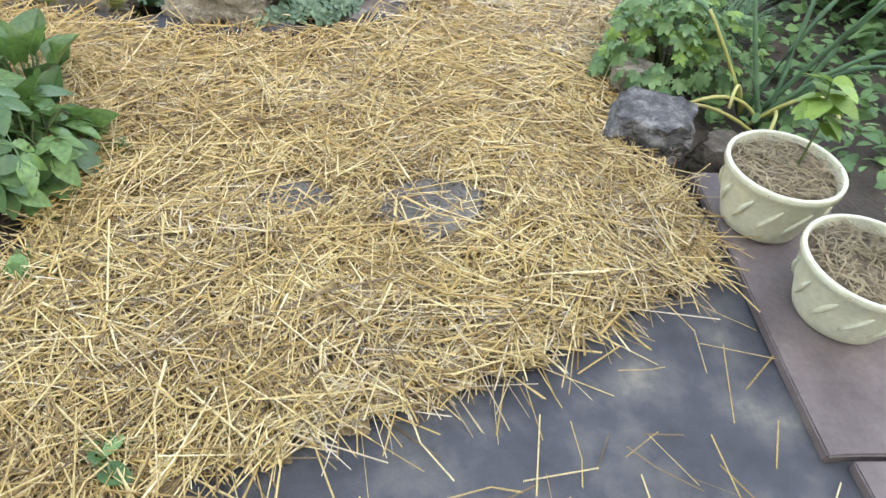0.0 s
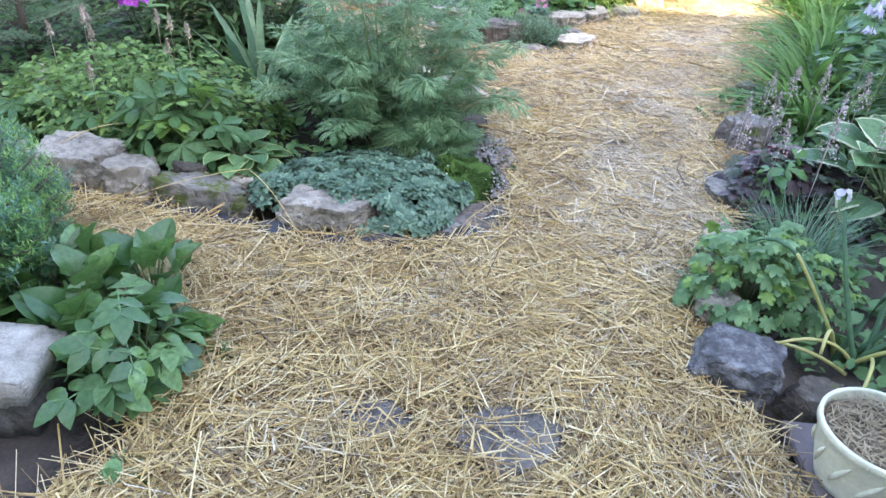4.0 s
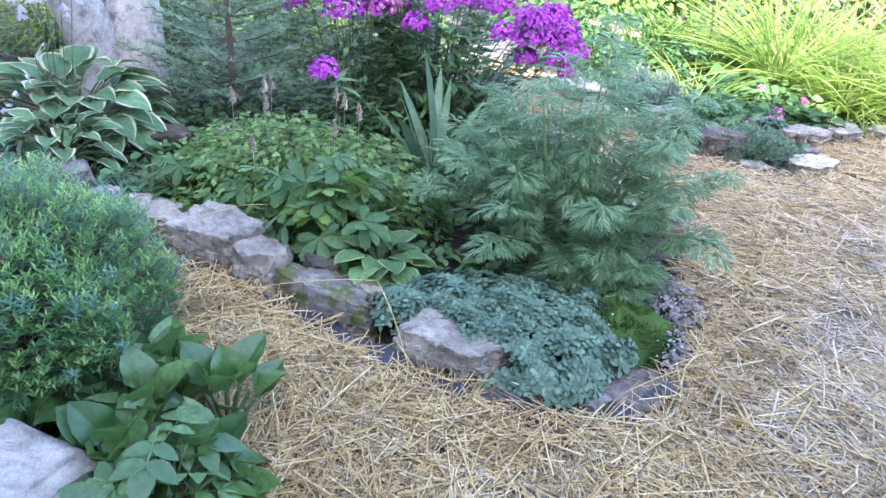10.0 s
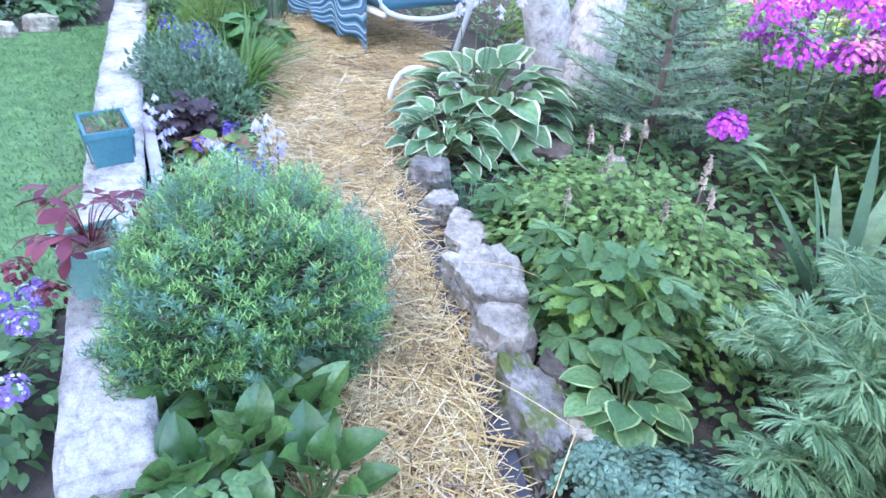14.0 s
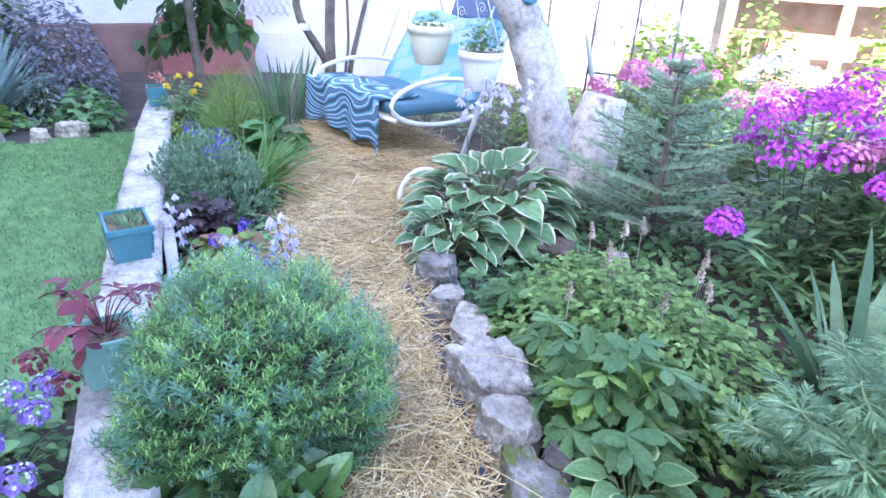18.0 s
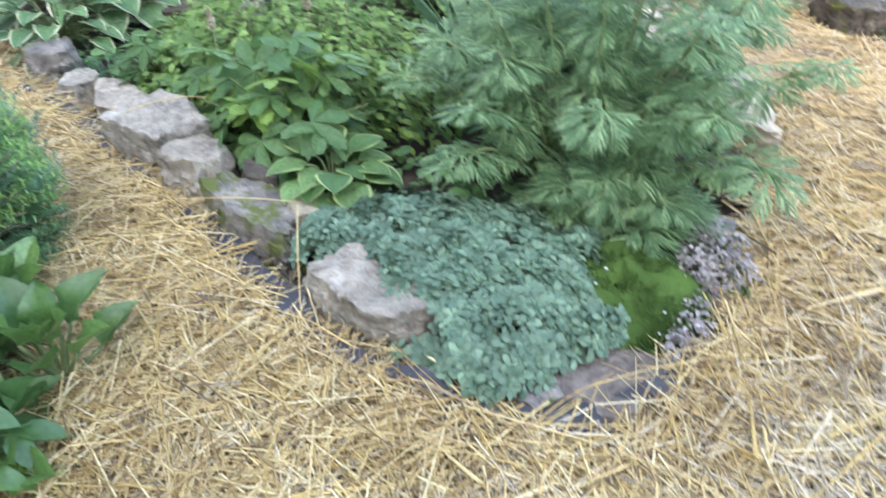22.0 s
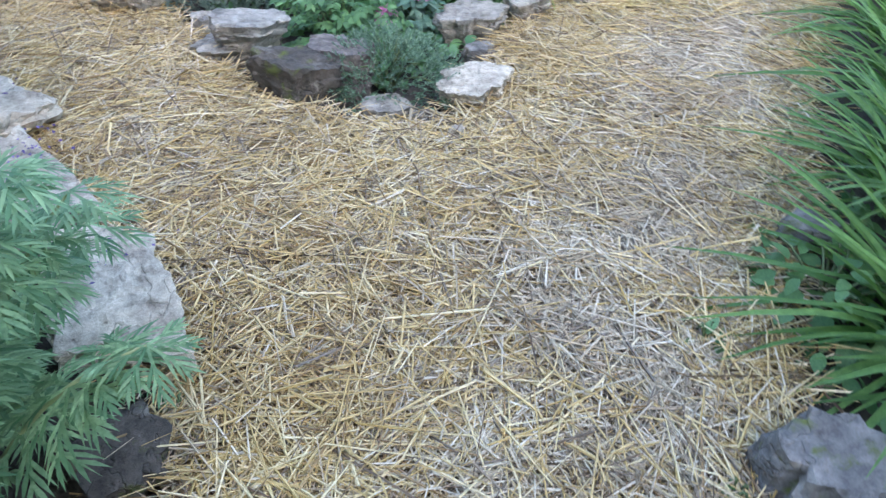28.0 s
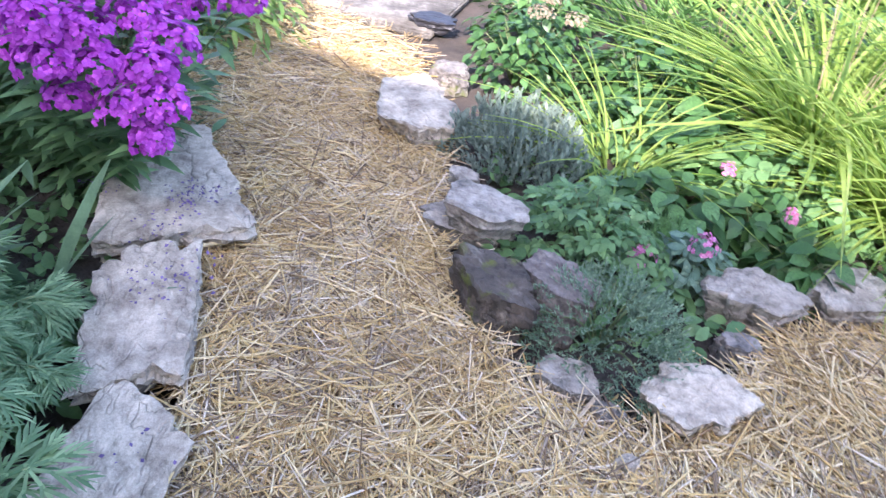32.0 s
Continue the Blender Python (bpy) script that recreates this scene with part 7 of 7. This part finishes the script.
def build_old_tree():
    ob = thing("old_apple_tree", -3.50, 4.20, 0, "leaning old tree trunk with flaking whitewash", "tree")
    o = np.array([-3.50, 4.20, 0])
    main = smooth_path([(0.0, -0.1, -0.05), (0.0, -0.14, 0.3), (-0.06, -0.24, 0.75), (-0.15, -0.42, 1.2), (-0.34, -0.70, 1.7), (-0.6, -1.0, 2.2)], 22)
    piece("trunk", trunk_geo(main, np.linspace(0.17, 0.115, 22), 22, 1), M["bark"], ob)
    stub = smooth_path([(0.10, 0.08, -0.05), (0.10, 0.10, 0.3), (0.10, 0.14, 0.5), (0.10, 0.17, 0.66)], 12)
    piece("stump", trunk_geo(stub, np.linspace(0.22, 0.15, 12), 20, 5), M["bark"], ob, "broken-off second stem")
    piece("limb", trunk_geo(smooth_path([(-0.3, -0.62, 1.7), (0.1, -0.3, 2.2), (0.4, 0.1, 2.7)], 10), np.linspace(0.08, 0.05, 10), 12, 8), M["bark"], ob)
    cut = lathe([(0.075, -0.02), (0.078, 0.0), (0.07, 0.012), (0.001, 0.014)], 20)
    c = piece("branch_scar", cut, M["scar"], ob, "branch scar painted blue")
    c.matrix_local = Matrix.Translation((-0.03, -0.42, 1.36)) @ Euler((radians(76), 0, radians(72))).to_matrix().to_4x4() @ Matrix.Diagonal((1.0, 1.7, 1, 1))
    r = np.random.default_rng(31)
    n = 2600
    cen = np.array([(-0.5, -0.9, 2.9), (0.4, 0.1, 3.1), (-1.2, -0.4, 3.2), (0.0, -1.0, 3.4)])
    loc = cen[r.integers(0, 4, n)] + r.normal(0, 0.5, (n, 3))
    loc[:, 2] = np.maximum(loc[:, 2], 2.15)
    piece("crown", spread(OVATE, euler_rot(r.uniform(0, 6.28, n), r.normal(-0.3, 0.4, n), r.normal(0, 0.4, n), r.uniform(0.07, 0.11, n)), loc), M["farleaf"], ob)
    for i, (x, y, z, s, mat, full) in enumerate([(-3.90, 3.27, 0.82, 0.155, "cream", 0), (-3.58, 3.50, 0.70, 0.15, "white_plastic", 1)]):
        hp = thing("hanging_pot", x, y, z, ("cream" if not full else "white") + " plastic pot hanging on strings from the tree", "flower pot", "hanging pots")
        prof = [(s * 0.55, 0), (s * 0.62, 0.01), (s * 0.9, 0.17), (s * 0.93, 0.20), (s * 1.0, 0.205), (s * 1.0, 0.245), (s * 0.95, 0.25), (s * 0.9, 0.24), (s * 0.88, 0.2)]
        piece("body", lathe(prof, 32), M[mat], hp)
        bm = bmesh.new()
        bmesh.ops.create_circle(bm, cap_ends=True, radius=s * 0.9, segments=24)
        so = part("soil", bm, M["potsoil"], hp)
        so.location.z = 0.225
        top = np.array([-4.15 - x + 0.18 * i, 3.22 - y + 0.12 * i, 2.25 - z - 0.08 * i])
        for k in range(3):
            a = k * 2.094 + 0.5
            piece("string", tube([(s * math.cos(a), s * math.sin(a), 0.24), top * 0.9 + np.array([0, 0, 0.1])], 0.004, 0.004, 5), M["whitemetal"], hp)
        rr = np.random.default_rng(40 + i)
        k = 160 if full else 40
        loc, az, el = dome_points(k, s * (0.9 if full else 0.7), s * (0.9 if full else 0.7), 0.22 if full else 0.06, rr, 0.3)
        piece("plant", spread(OVATE, euler_rot(az, el * 0.5, rr.normal(0, 0.4, k), rr.uniform(0.03, 0.05, k)), loc + np.array([0, 0, 0.24])), M["mound"], hp)


M["scar"] = plain_mat("blue_painted_scar", [(0.3, (0.05, 0.16, 0.26)), (0.7, (0.12, 0.28, 0.38))], 20.0, 0.7, 0.4, 90.0)


M["tealtube"] = plain_mat("teal_tube", [(0.3, (0.05, 0.22, 0.22)), (0.7, (0.10, 0.32, 0.32))], 9.0, 0.5, 0.1)
M["cloudy"] = plain_mat("cloudy_plastic", [(0.3, (0.24, 0.26, 0.30)), (0.7, (0.36, 0.38, 0.42))], 3.0, 0.35, 0.2, 40.0)
M["rustpost"] = plain_mat("rusty_post", [(0.3, (0.10, 0.04, 0.03)), (0.7, (0.22, 0.10, 0.07))], 12.0, 0.8, 0.3)
M["fencewood"] = plain_mat("dark_fence", [(0.3, (0.05, 0.06, 0.04)), (0.7, (0.12, 0.12, 0.08))], 4.0, 0.9, 0.4)


# ---- far side of the garden ----
def build_far():
    def wall(name, a, b, z0, z1, th, mat, lab):
        a, b = Vector(a), Vector(b)
        d = b - a
        ob = part(name, block_bm(0, d.length, -th / 2, th / 2, z0, z1, 0.004), mat)
        ob.matrix_world = pose(a.x, a.y, 0, 0, 0, math.degrees(math.atan2(d.y, d.x)))
        return ob

    h = thing("white_house", -8.4, 3.4, 0, "whitewashed house wall with brown plinth in sunlight", "house")
    for nm, a, b, z0, z1, th, mt in [("wall", (-8.6, -1.5), (-8.9, 2.2), 0.52, 3.2, 0.2, "render_wall"), ("wall", (-8.7, 2.75), (-7.3, 6.2), 0.45, 3.2, 0.2, "render_wall"), ("plinth", (-8.55, -1.5), (-8.85, 2.2), -0.05, 0.515, 0.26, "plinth"), ("plinth", (-8.65, 2.75), (-7.25, 6.2), -0.05, 0.445, 0.24, "render_wall")]:
        w = wall(nm, a, b, z0, z1, th, M[mt], "")
        w.parent = h
        w.matrix_parent_inverse = h.matrix_world.inverted()
    g = wall("metal_fence", (-8.5, 1.7), (-8.25, 2.75), -0.05, 0.62, 0.04, M["redpanel"], "")
    tagged(g, "faded red metal fence panel between wall and house", "fence panel")
    # window and lattice of the house
    r = random.Random(2)
    la = thing("trellis", -8.4, 2.6, 0, "white diagonal trellis beside the house", "trellis")
    for k in range(14):
        for sgn in (-1, 1):
            p0 = np.array([0.0, -0.3 + k * 0.09, 0.65])
            p1 = p0 + np.array([0, sgn * 0.5, 0.9])
            piece("slat", tube([p0, p1], 0.006, 0.006, 4), M["whitemetal"], la)
    # grey shed with a corrugated roof
    s = thing("garden_shed", -6.4, 7.4, 0, "grey board shed with a rusty corrugated roof", "shed")
    inv = s.matrix_world.inverted()
    a, b = np.array((-7.2, 6.2)), np.array((-5.9, 7.6))
    for k in range(14):
        p, q = a + (b - a) * (k / 14), a + (b - a) * ((k + 0.94) / 14)
        w = wall("board", (*p, 0), (*q, 0), -0.05, 2.6, 0.03 + 0.006 * (k % 2), M["greywood"], "")
        w.parent, w.matrix_parent_inverse = s, inv
    for (x, y, z1) in [(-5.75, 7.65, 2.0), (-4.95, 8.5, 1.9), (-4.2, 9.3, 1.8)]:
        w = part("post", block_bm(-0.06, 0.06, -0.06, 0.06, -0.05, z1, 0.006), M["sunwood"])
        w.matrix_world = pose(x, y, 0, 0, 0, 45)
        w.parent, w.matrix_parent_inverse = s, inv
    for z0 in (0.35, 0.75, 1.15):
        w = wall("rail", (-5.75, 7.65, 0), (-4.2, 9.3, 0), z0, z0 + 0.08, 0.04, M["sunwood"], "")
        w.parent, w.matrix_parent_inverse = s, inv
    w = wall("back_wall", (-6.3, 8.3, 0), (-4.8, 9.9, 0), -0.05, 1.7, 0.06, M["sunwood"], "")
    w.parent, w.matrix_parent_inverse = s, inv
    v, f = [], []
    n = 60
    for i in range(n + 1):
        for j in (0, 1):
            u = i / n
            p = np.array([-6.0 + 2.4 * u, 7.2 + 2.6 * u])
            p += np.array([-0.73, 0.68]) * 1.6 * j
            v.append((p[0], p[1], 1.58 + 0.5 * j + 0.028 * math.sin(i * 1.6)))
    for i in range(n):
        f.append((2 * i, 2 * i + 2, 2 * i + 3, 2 * i + 1))
    rf = piece("roof", shape(v, f), M["roof"], s)
    rf.matrix_parent_inverse = inv
    so = rf.modifiers.new("thickness", "SOLIDIFY")
    so.thickness = 0.012
    # climbing frame
    cf = thing("plant_support", -4.3, 5.2, 0, "dark metal climbing frame with thin vines", "plant support")
    for p, q in [((-0.3, -0.2, 0), (-0.25, -0.15, 1.7)), ((0.2, 0.3, 0), (0.2, 0.3, 1.7)), ((-0.05, 0.05, 0), (-0.02, 0.08, 1.7)), ((-0.28, -0.18, 1.25), (0.2, 0.3, 1.28)), ((-0.28, -0.18, 0.6), (0.2, 0.3, 0.6))]:
        piece("bar", tube([p, q], 0.010, 0.010, 6), M["darkmetal"], cf)
    for i, (x, y, n, mt, hh) in enumerate([(-3.9, 5.0, 12, "pink", 0.75), (-4.4, 5.8, 12, "pink", 0.8), (-3.0, 5.5, 10, "pink", 0.75), (-3.6, 6.2, 12, "whitepetal", 0.8)]):
        phlox("pink_phlox" if mt == "pink" else "white_phlox", x, y, 0.4, 0.35, hh, n, "sunlit %s phlox behind the tree" % ("pink" if mt == "pink" else "white"), 20 + i, mat=mt)
    mound("sunlit_foliage", -2.3, 5.9, 0.8, 0.5, 0.6, 900, LANCE, (0.08, 0.14), M["lime"], "sunlit pale green foliage behind the bed", "perennial", 110)
    mound("sunlit_foliage", -3.2, 7.4, 1.0, 0.6, 0.9, 900, OVATE, (0.07, 0.12), M["ferny"], "sunlit yellow-green bush near the shed", "shrub", 111)
    mound("sunlit_foliage", -5.0, 6.6, 0.6, 0.6, 0.8, 700, OVATE, (0.06, 0.1), M["ferny"], "sunlit yellow-green bush by the shed wall", "shrub", 112)
    mound("sunlit_foliage", -4.6, 4.7, 0.5, 0.4, 0.5, 500, LANCE, (0.06, 0.1), M["ferny"], "yellow-green foliage behind the swing seat", "perennial", 113)
    for i, (x, y, h) in enumerate([(-5.2, 7.6, 1.2), (-4.3, 8.6, 1.5), (-3.4, 8.9, 1.1), (-6.0, 6.9, 0.9)]):
        mound("climber", x, y, 0.5, 0.4, h, 520, OVATE, (0.06, 0.10), M["ferny" if i % 2 else "lime"], "sunlit climber trained on the shed's timber", "climber", 180 + i, group="climbers on the shed")
    cold = thing("cold_frame", -7.45, -0.25, 0, "tall cold frame of teal tubes with a cloudy plastic sheet", "cold frame")
    for p, q in [((0, -0.7, 0), (0, -0.7, 1.5)), ((0, 0.35, 0), (0, 0.35, 1.5)), ((0, -0.15, 0), (0, -0.15, 1.5)), ((0, -0.7, 1.5), (0, 0.35, 1.5)), ((0, -0.7, 0.8), (0, 0.35, 0.8))]:
        piece("tube", tube([p, q], 0.014, 0.014, 8), M["tealtube"], cold)
    part("sheet", block_bm(-0.05, -0.035, -0.7, 0.35, 0.0, 1.45, 0.002, 3, 0.006, 5), M["cloudy"], cold, "cloudy grey plastic sheet")
    mound("vine", -8.0, 0.0, 0.5, 0.5, 1.9, 900, OVATE, (0.08, 0.13), M["farleaf"], "green climbing vine on the house wall", "climber", 114)
    tr = thing("small_fruit_tree", -7.0, 1.92, 0, "small tree with large drooping dark green leaves", "tree")
    rr = np.random.default_rng(55)
    tw = [tube(smooth_path([(0, 0.1, 0), (0.05, 0.05, 0.8), (0.0, 0.0, 1.6), (0.1, -0.1, 2.6)], 10), 0.05, 0.03, 8)]
    lp = []
    for i in range(20):
        a = i * 2.4
        e = np.array([0.55 * math.cos(a), 0.6 * math.sin(a), rr.uniform(0.35, 1.7)])
        tw.append(tube(arc((0, 0, e[2] + 0.3), e, 0.1, 5), 0.012, 0.004, 5))
        lp += [np.array([0, 0, e[2] + 0.3]) * (1 - q) + e * q + rr.normal(0, 0.07, 3) for q in np.linspace(0.2, 1, 26)]
    piece("trunk", joined(tw), M["twig"], tr)
    n = len(lp)
    piece("crown", spread(OVATE, euler_rot(rr.uniform(0, 6.28, n), rr.normal(-0.7, 0.3, n), rr.normal(0, 0.3, n), rr.uniform(0.13, 0.2, n)), np.array(lp)), M["farleaf"], tr)
    bs = thing("bare_stemmed_shrub", -5.75, 3.05, 0, "bare grey-brown shrub stems with white bindings", "shrub")
    for pts, rad in [([(0, 0, 0), (-0.05, 0, 0.5), (-0.08, -0.28, 0.95), (-0.02, -0.22, 1.4), (0, -0.25, 2.2)], 0.04), ([(0, 0.02, 0), (0.02, 0.0, 0.8), (0.04, 0.02, 1.5), (0.05, 0.05, 2.3)], 0.05), ([(0.05, 0.1, 0), (0.05, 0.2, 0.6), (0.05, 0.36, 1.2), (0.0, 0.28, 2.1)], 0.025), ([(0.0, 0.1, 0.1), (0.1, 0.15, 0.7), (0.12, 0.12, 1.5)], 0.015)]:
        piece("stem", tube(smooth_path(pts, 14), rad, rad * 0.7, 9), M["twig"], bs)
    piece("binding", lathe([(0.05, 0), (0.052, 0.01), (0.052, 0.05), (0.05, 0.06)], 12), M["whitemetal"], bs).location = (-0.07, -0.2, 0.80)
    # north end: hedge, fence, stone slab
    for i, (x, y, rx, ry, h, mt) in enumerate([(4.8, 12.2, 1.6, 0.9, 2.0, "farleaf"), (2.6, 12.6, 1.4, 0.9, 1.9, "farleaf"), (6.8, 11.4, 1.2, 1.2, 1.9, "farleaf"), (6.2, 9.2, 1.0, 1.2, 1.5, "mound"), (0.2, 12.4, 1.4, 0.9, 1.8, "farleaf"), (-2.4, 11.8, 1.4, 0.9, 1.6, "mound"), (5.0, 7.2, 0.8, 1.0, 1.2, "mound"), (4.4, 5.4, 0.8, 1.0, 1.2, "farleaf"), (3.7, 11.9, 0.9, 0.6, 1.4, "farleaf"), (5.6, 10.6, 0.9, 0.9, 1.6, "farleaf"), (1.2, 10.4, 1.0, 0.7, 1.1, "lime"), (-0.8, 9.6, 1.0, 0.7, 1.0, "lime")]):
        mound("hedge_shrub", x, y, rx, ry, h, 1700, OVATE, (0.09, 0.16), M[mt], "green leafy shrub closing the garden", "shrub", 120 + i, group="hedge shrubs")
    for i, (x, y) in enumerate([(3.7, 7.3), (4.0, 7.9), (3.5, 6.9), (4.5, 8.7)]):
        m = mound("red_daylily", x, y, 0.3, 0.3, 0.4, 110, NARROW, (0.25, 0.4), M["blade"], "low clump with coral red flowers in the sun", "daylily", 140 + i, droop=-0.8)
        heads(m, [(-0.1, 0, 0.5), (0.12, 0.1, 0.52), (0.0, -0.15, 0.46)], 0.03, 9, 0.02, M["red"], 150 + i)
    for i in range(4):
        p = part("fence_post", block_bm(-0.035, 0.035, -0.035, 0.035, -0.05, 1.6, 0.006), M["rustpost"])
        p.matrix_world = pose(2.2 + 0.42 * i, 11.0 + 0.1 * i, 0, 0, 0, 4)
        tagged(p, "rusty reddish fence post at the garden's end", "fence post", "fence posts")
    sl = part("concrete_slab", block_bm(-0.9, 0.9, -0.5, 0.5, -0.02, 0.03, 0.01, 4, 0.006, 3), M["blockstone"], None, "", True)
    sl.matrix_world = pose(-2.25, 7.05, 0, 0, 0, 18)
    tagged(sl, "worn pale concrete slab at the end of the path", "slab")
    # tall unseen wall added behind the walker to cast shade; garden's outer fences
    for a, b, z1, lab in [((-16, -5.2), (16, -2.2), 8.5, "plain unseen wall added behind the garden to shade it"), ((10, -5), (10, 16), 2.2, "plain garden boundary wall"), ((-12, 15), (10, 16), 2.2, "plain garden boundary wall"), ((-12, -6.5), (-12, 15), 2.2, "plain garden boundary wall")]:
        w = wall("wall_back", a + (0,), b + (0,), -0.1, z1, 0.3, M["render_wall"] if z1 > 5 else M["fencewood"], "")
        tagged(w, lab, "wall", kind="structure")


def build_small_things():
    r = np.random.default_rng(91)
    petal = shape([(0, 0, 0), (-0.35, 0.5, 0.12), (0, 1, 0.05), (0.35, 0.5, 0.12)], [(0, 3, 2, 1)])
    p = np.concatenate([np.column_stack([r.normal(cx, s, n), r.normal(cy, s, n), np.full(n, z)]) for cx, cy, s, n, z in [(-0.62, 4.66, 0.05, 90, 0.170), (-0.92, 4.52, 0.06, 60, 0.166), (-0.55, 4.50, 0.05, 40, 0.166), (-0.34, 4.36, 0.07, 70, 0.160), (0.08, 3.95, 0.06, 10, 0.15), (-0.1, 4.55, 0.22, 40, 0.045)]])
    n = len(p)
    ob = piece("fallen_petals", spread(petal, euler_rot(r.uniform(0, 6.28, n), r.normal(0, 0.3, n), r.normal(0, 0.4, n), r.uniform(0.008, 0.016, n)), p), M["fadedpetal"])
    tagged(ob, "faded violet petals fallen on the pale slabs", "petals", kind="stuff")
    for i, (x, y, s) in enumerate([(0.47, 2.92, 0.05), (-0.45, 1.52, 0.045), (-0.58, 1.08, 0.06), (-0.28, 0.56, 0.06), (0.33, 3.62, 0.04), (1.55, 3.42, 0.05), (1.62, 3.86, 0.06)]):
        mound("small_weed", x, y, s, s, s * 0.8, 12, OVATE, (s * 0.8, s * 1.2), M["mound"], "small green weed sprouting through the straw", "weed", 200 + i, group="weeds in the straw", stems=3, z=0.02)
    stone(-1.47, 2.23, 0.02, 0.09, 0.06, 0.05, 30, M["pinkstone"], 201, "small pinkish stone lying in the straw", "loose stones")
    for i, (a, b, sag) in enumerate([((-1.22, 2.22, 0.05), (-0.62, 2.42, 0.20), 0.03), ((-1.38, 2.44, 0.24), (-1.20, 2.62, 0.27), 0.02), ((-0.62, 2.42, 0.19), (-0.36, 2.14, 0.05), 0.04), ((0.25, 2.36, 0.06), (0.52, 2.62, 0.11), 0.02)]):
        ob = piece("dry_stalk", tube(arc(a, b, sag, 7), 0.002, 0.0014, 5), M["straw"])
        tagged(ob, "long dry stalk leaning over the edging stones", "stalk", "dry stalks")
    ob = thing("white_flower", 1.60, 2.20, 0, "small white flower beside the grass tuft", "flower")
    piece("stem", tube([(0, 0, 0), (0.01, 0, 0.2), (0.0, 0.02, 0.36)], 0.003, 0.002, 5), M["stem"], ob)
    heads(ob, [(0, 0.02, 0.36)], 0.016, 16, 0.022, M["whitepetal"], 301)
    yl = thing("potted_seedling", 1.40, 0.86, 0.18, "seedling with a yellow flower in the pot", "flower")
    piece("stem", tube([(0, 0, 0), (0.03, -0.01, 0.1), (0.07, -0.03, 0.13)], 0.003, 0.002, 5), M["stem"], yl)
    heads(yl, [(0.075, -0.03, 0.13)], 0.02, 14, 0.022, M["yellow"], 302)


M["fadedpetal"] = leaf_mat("faded_violet_petal", (0.10, 0.07, 0.17), (0.24, 0.16, 0.33), 0.6, 0.2, spec=0.2)
M["pinkstone"] = stone_mat("pinkish_stone", [(0.3, (0.30, 0.20, 0.17)), (0.7, (0.52, 0.38, 0.33))])


build_ground()
build_fabric()
build_edging()
build_lawn()
build_parapet()
build_far()
build_swing()
build_old_tree()
build_fir()
build_ground_cover()
build_central_bed()
build_island()
build_right_bed()
build_pots()
build_parapet_things()
build_small_things()
build_straw()
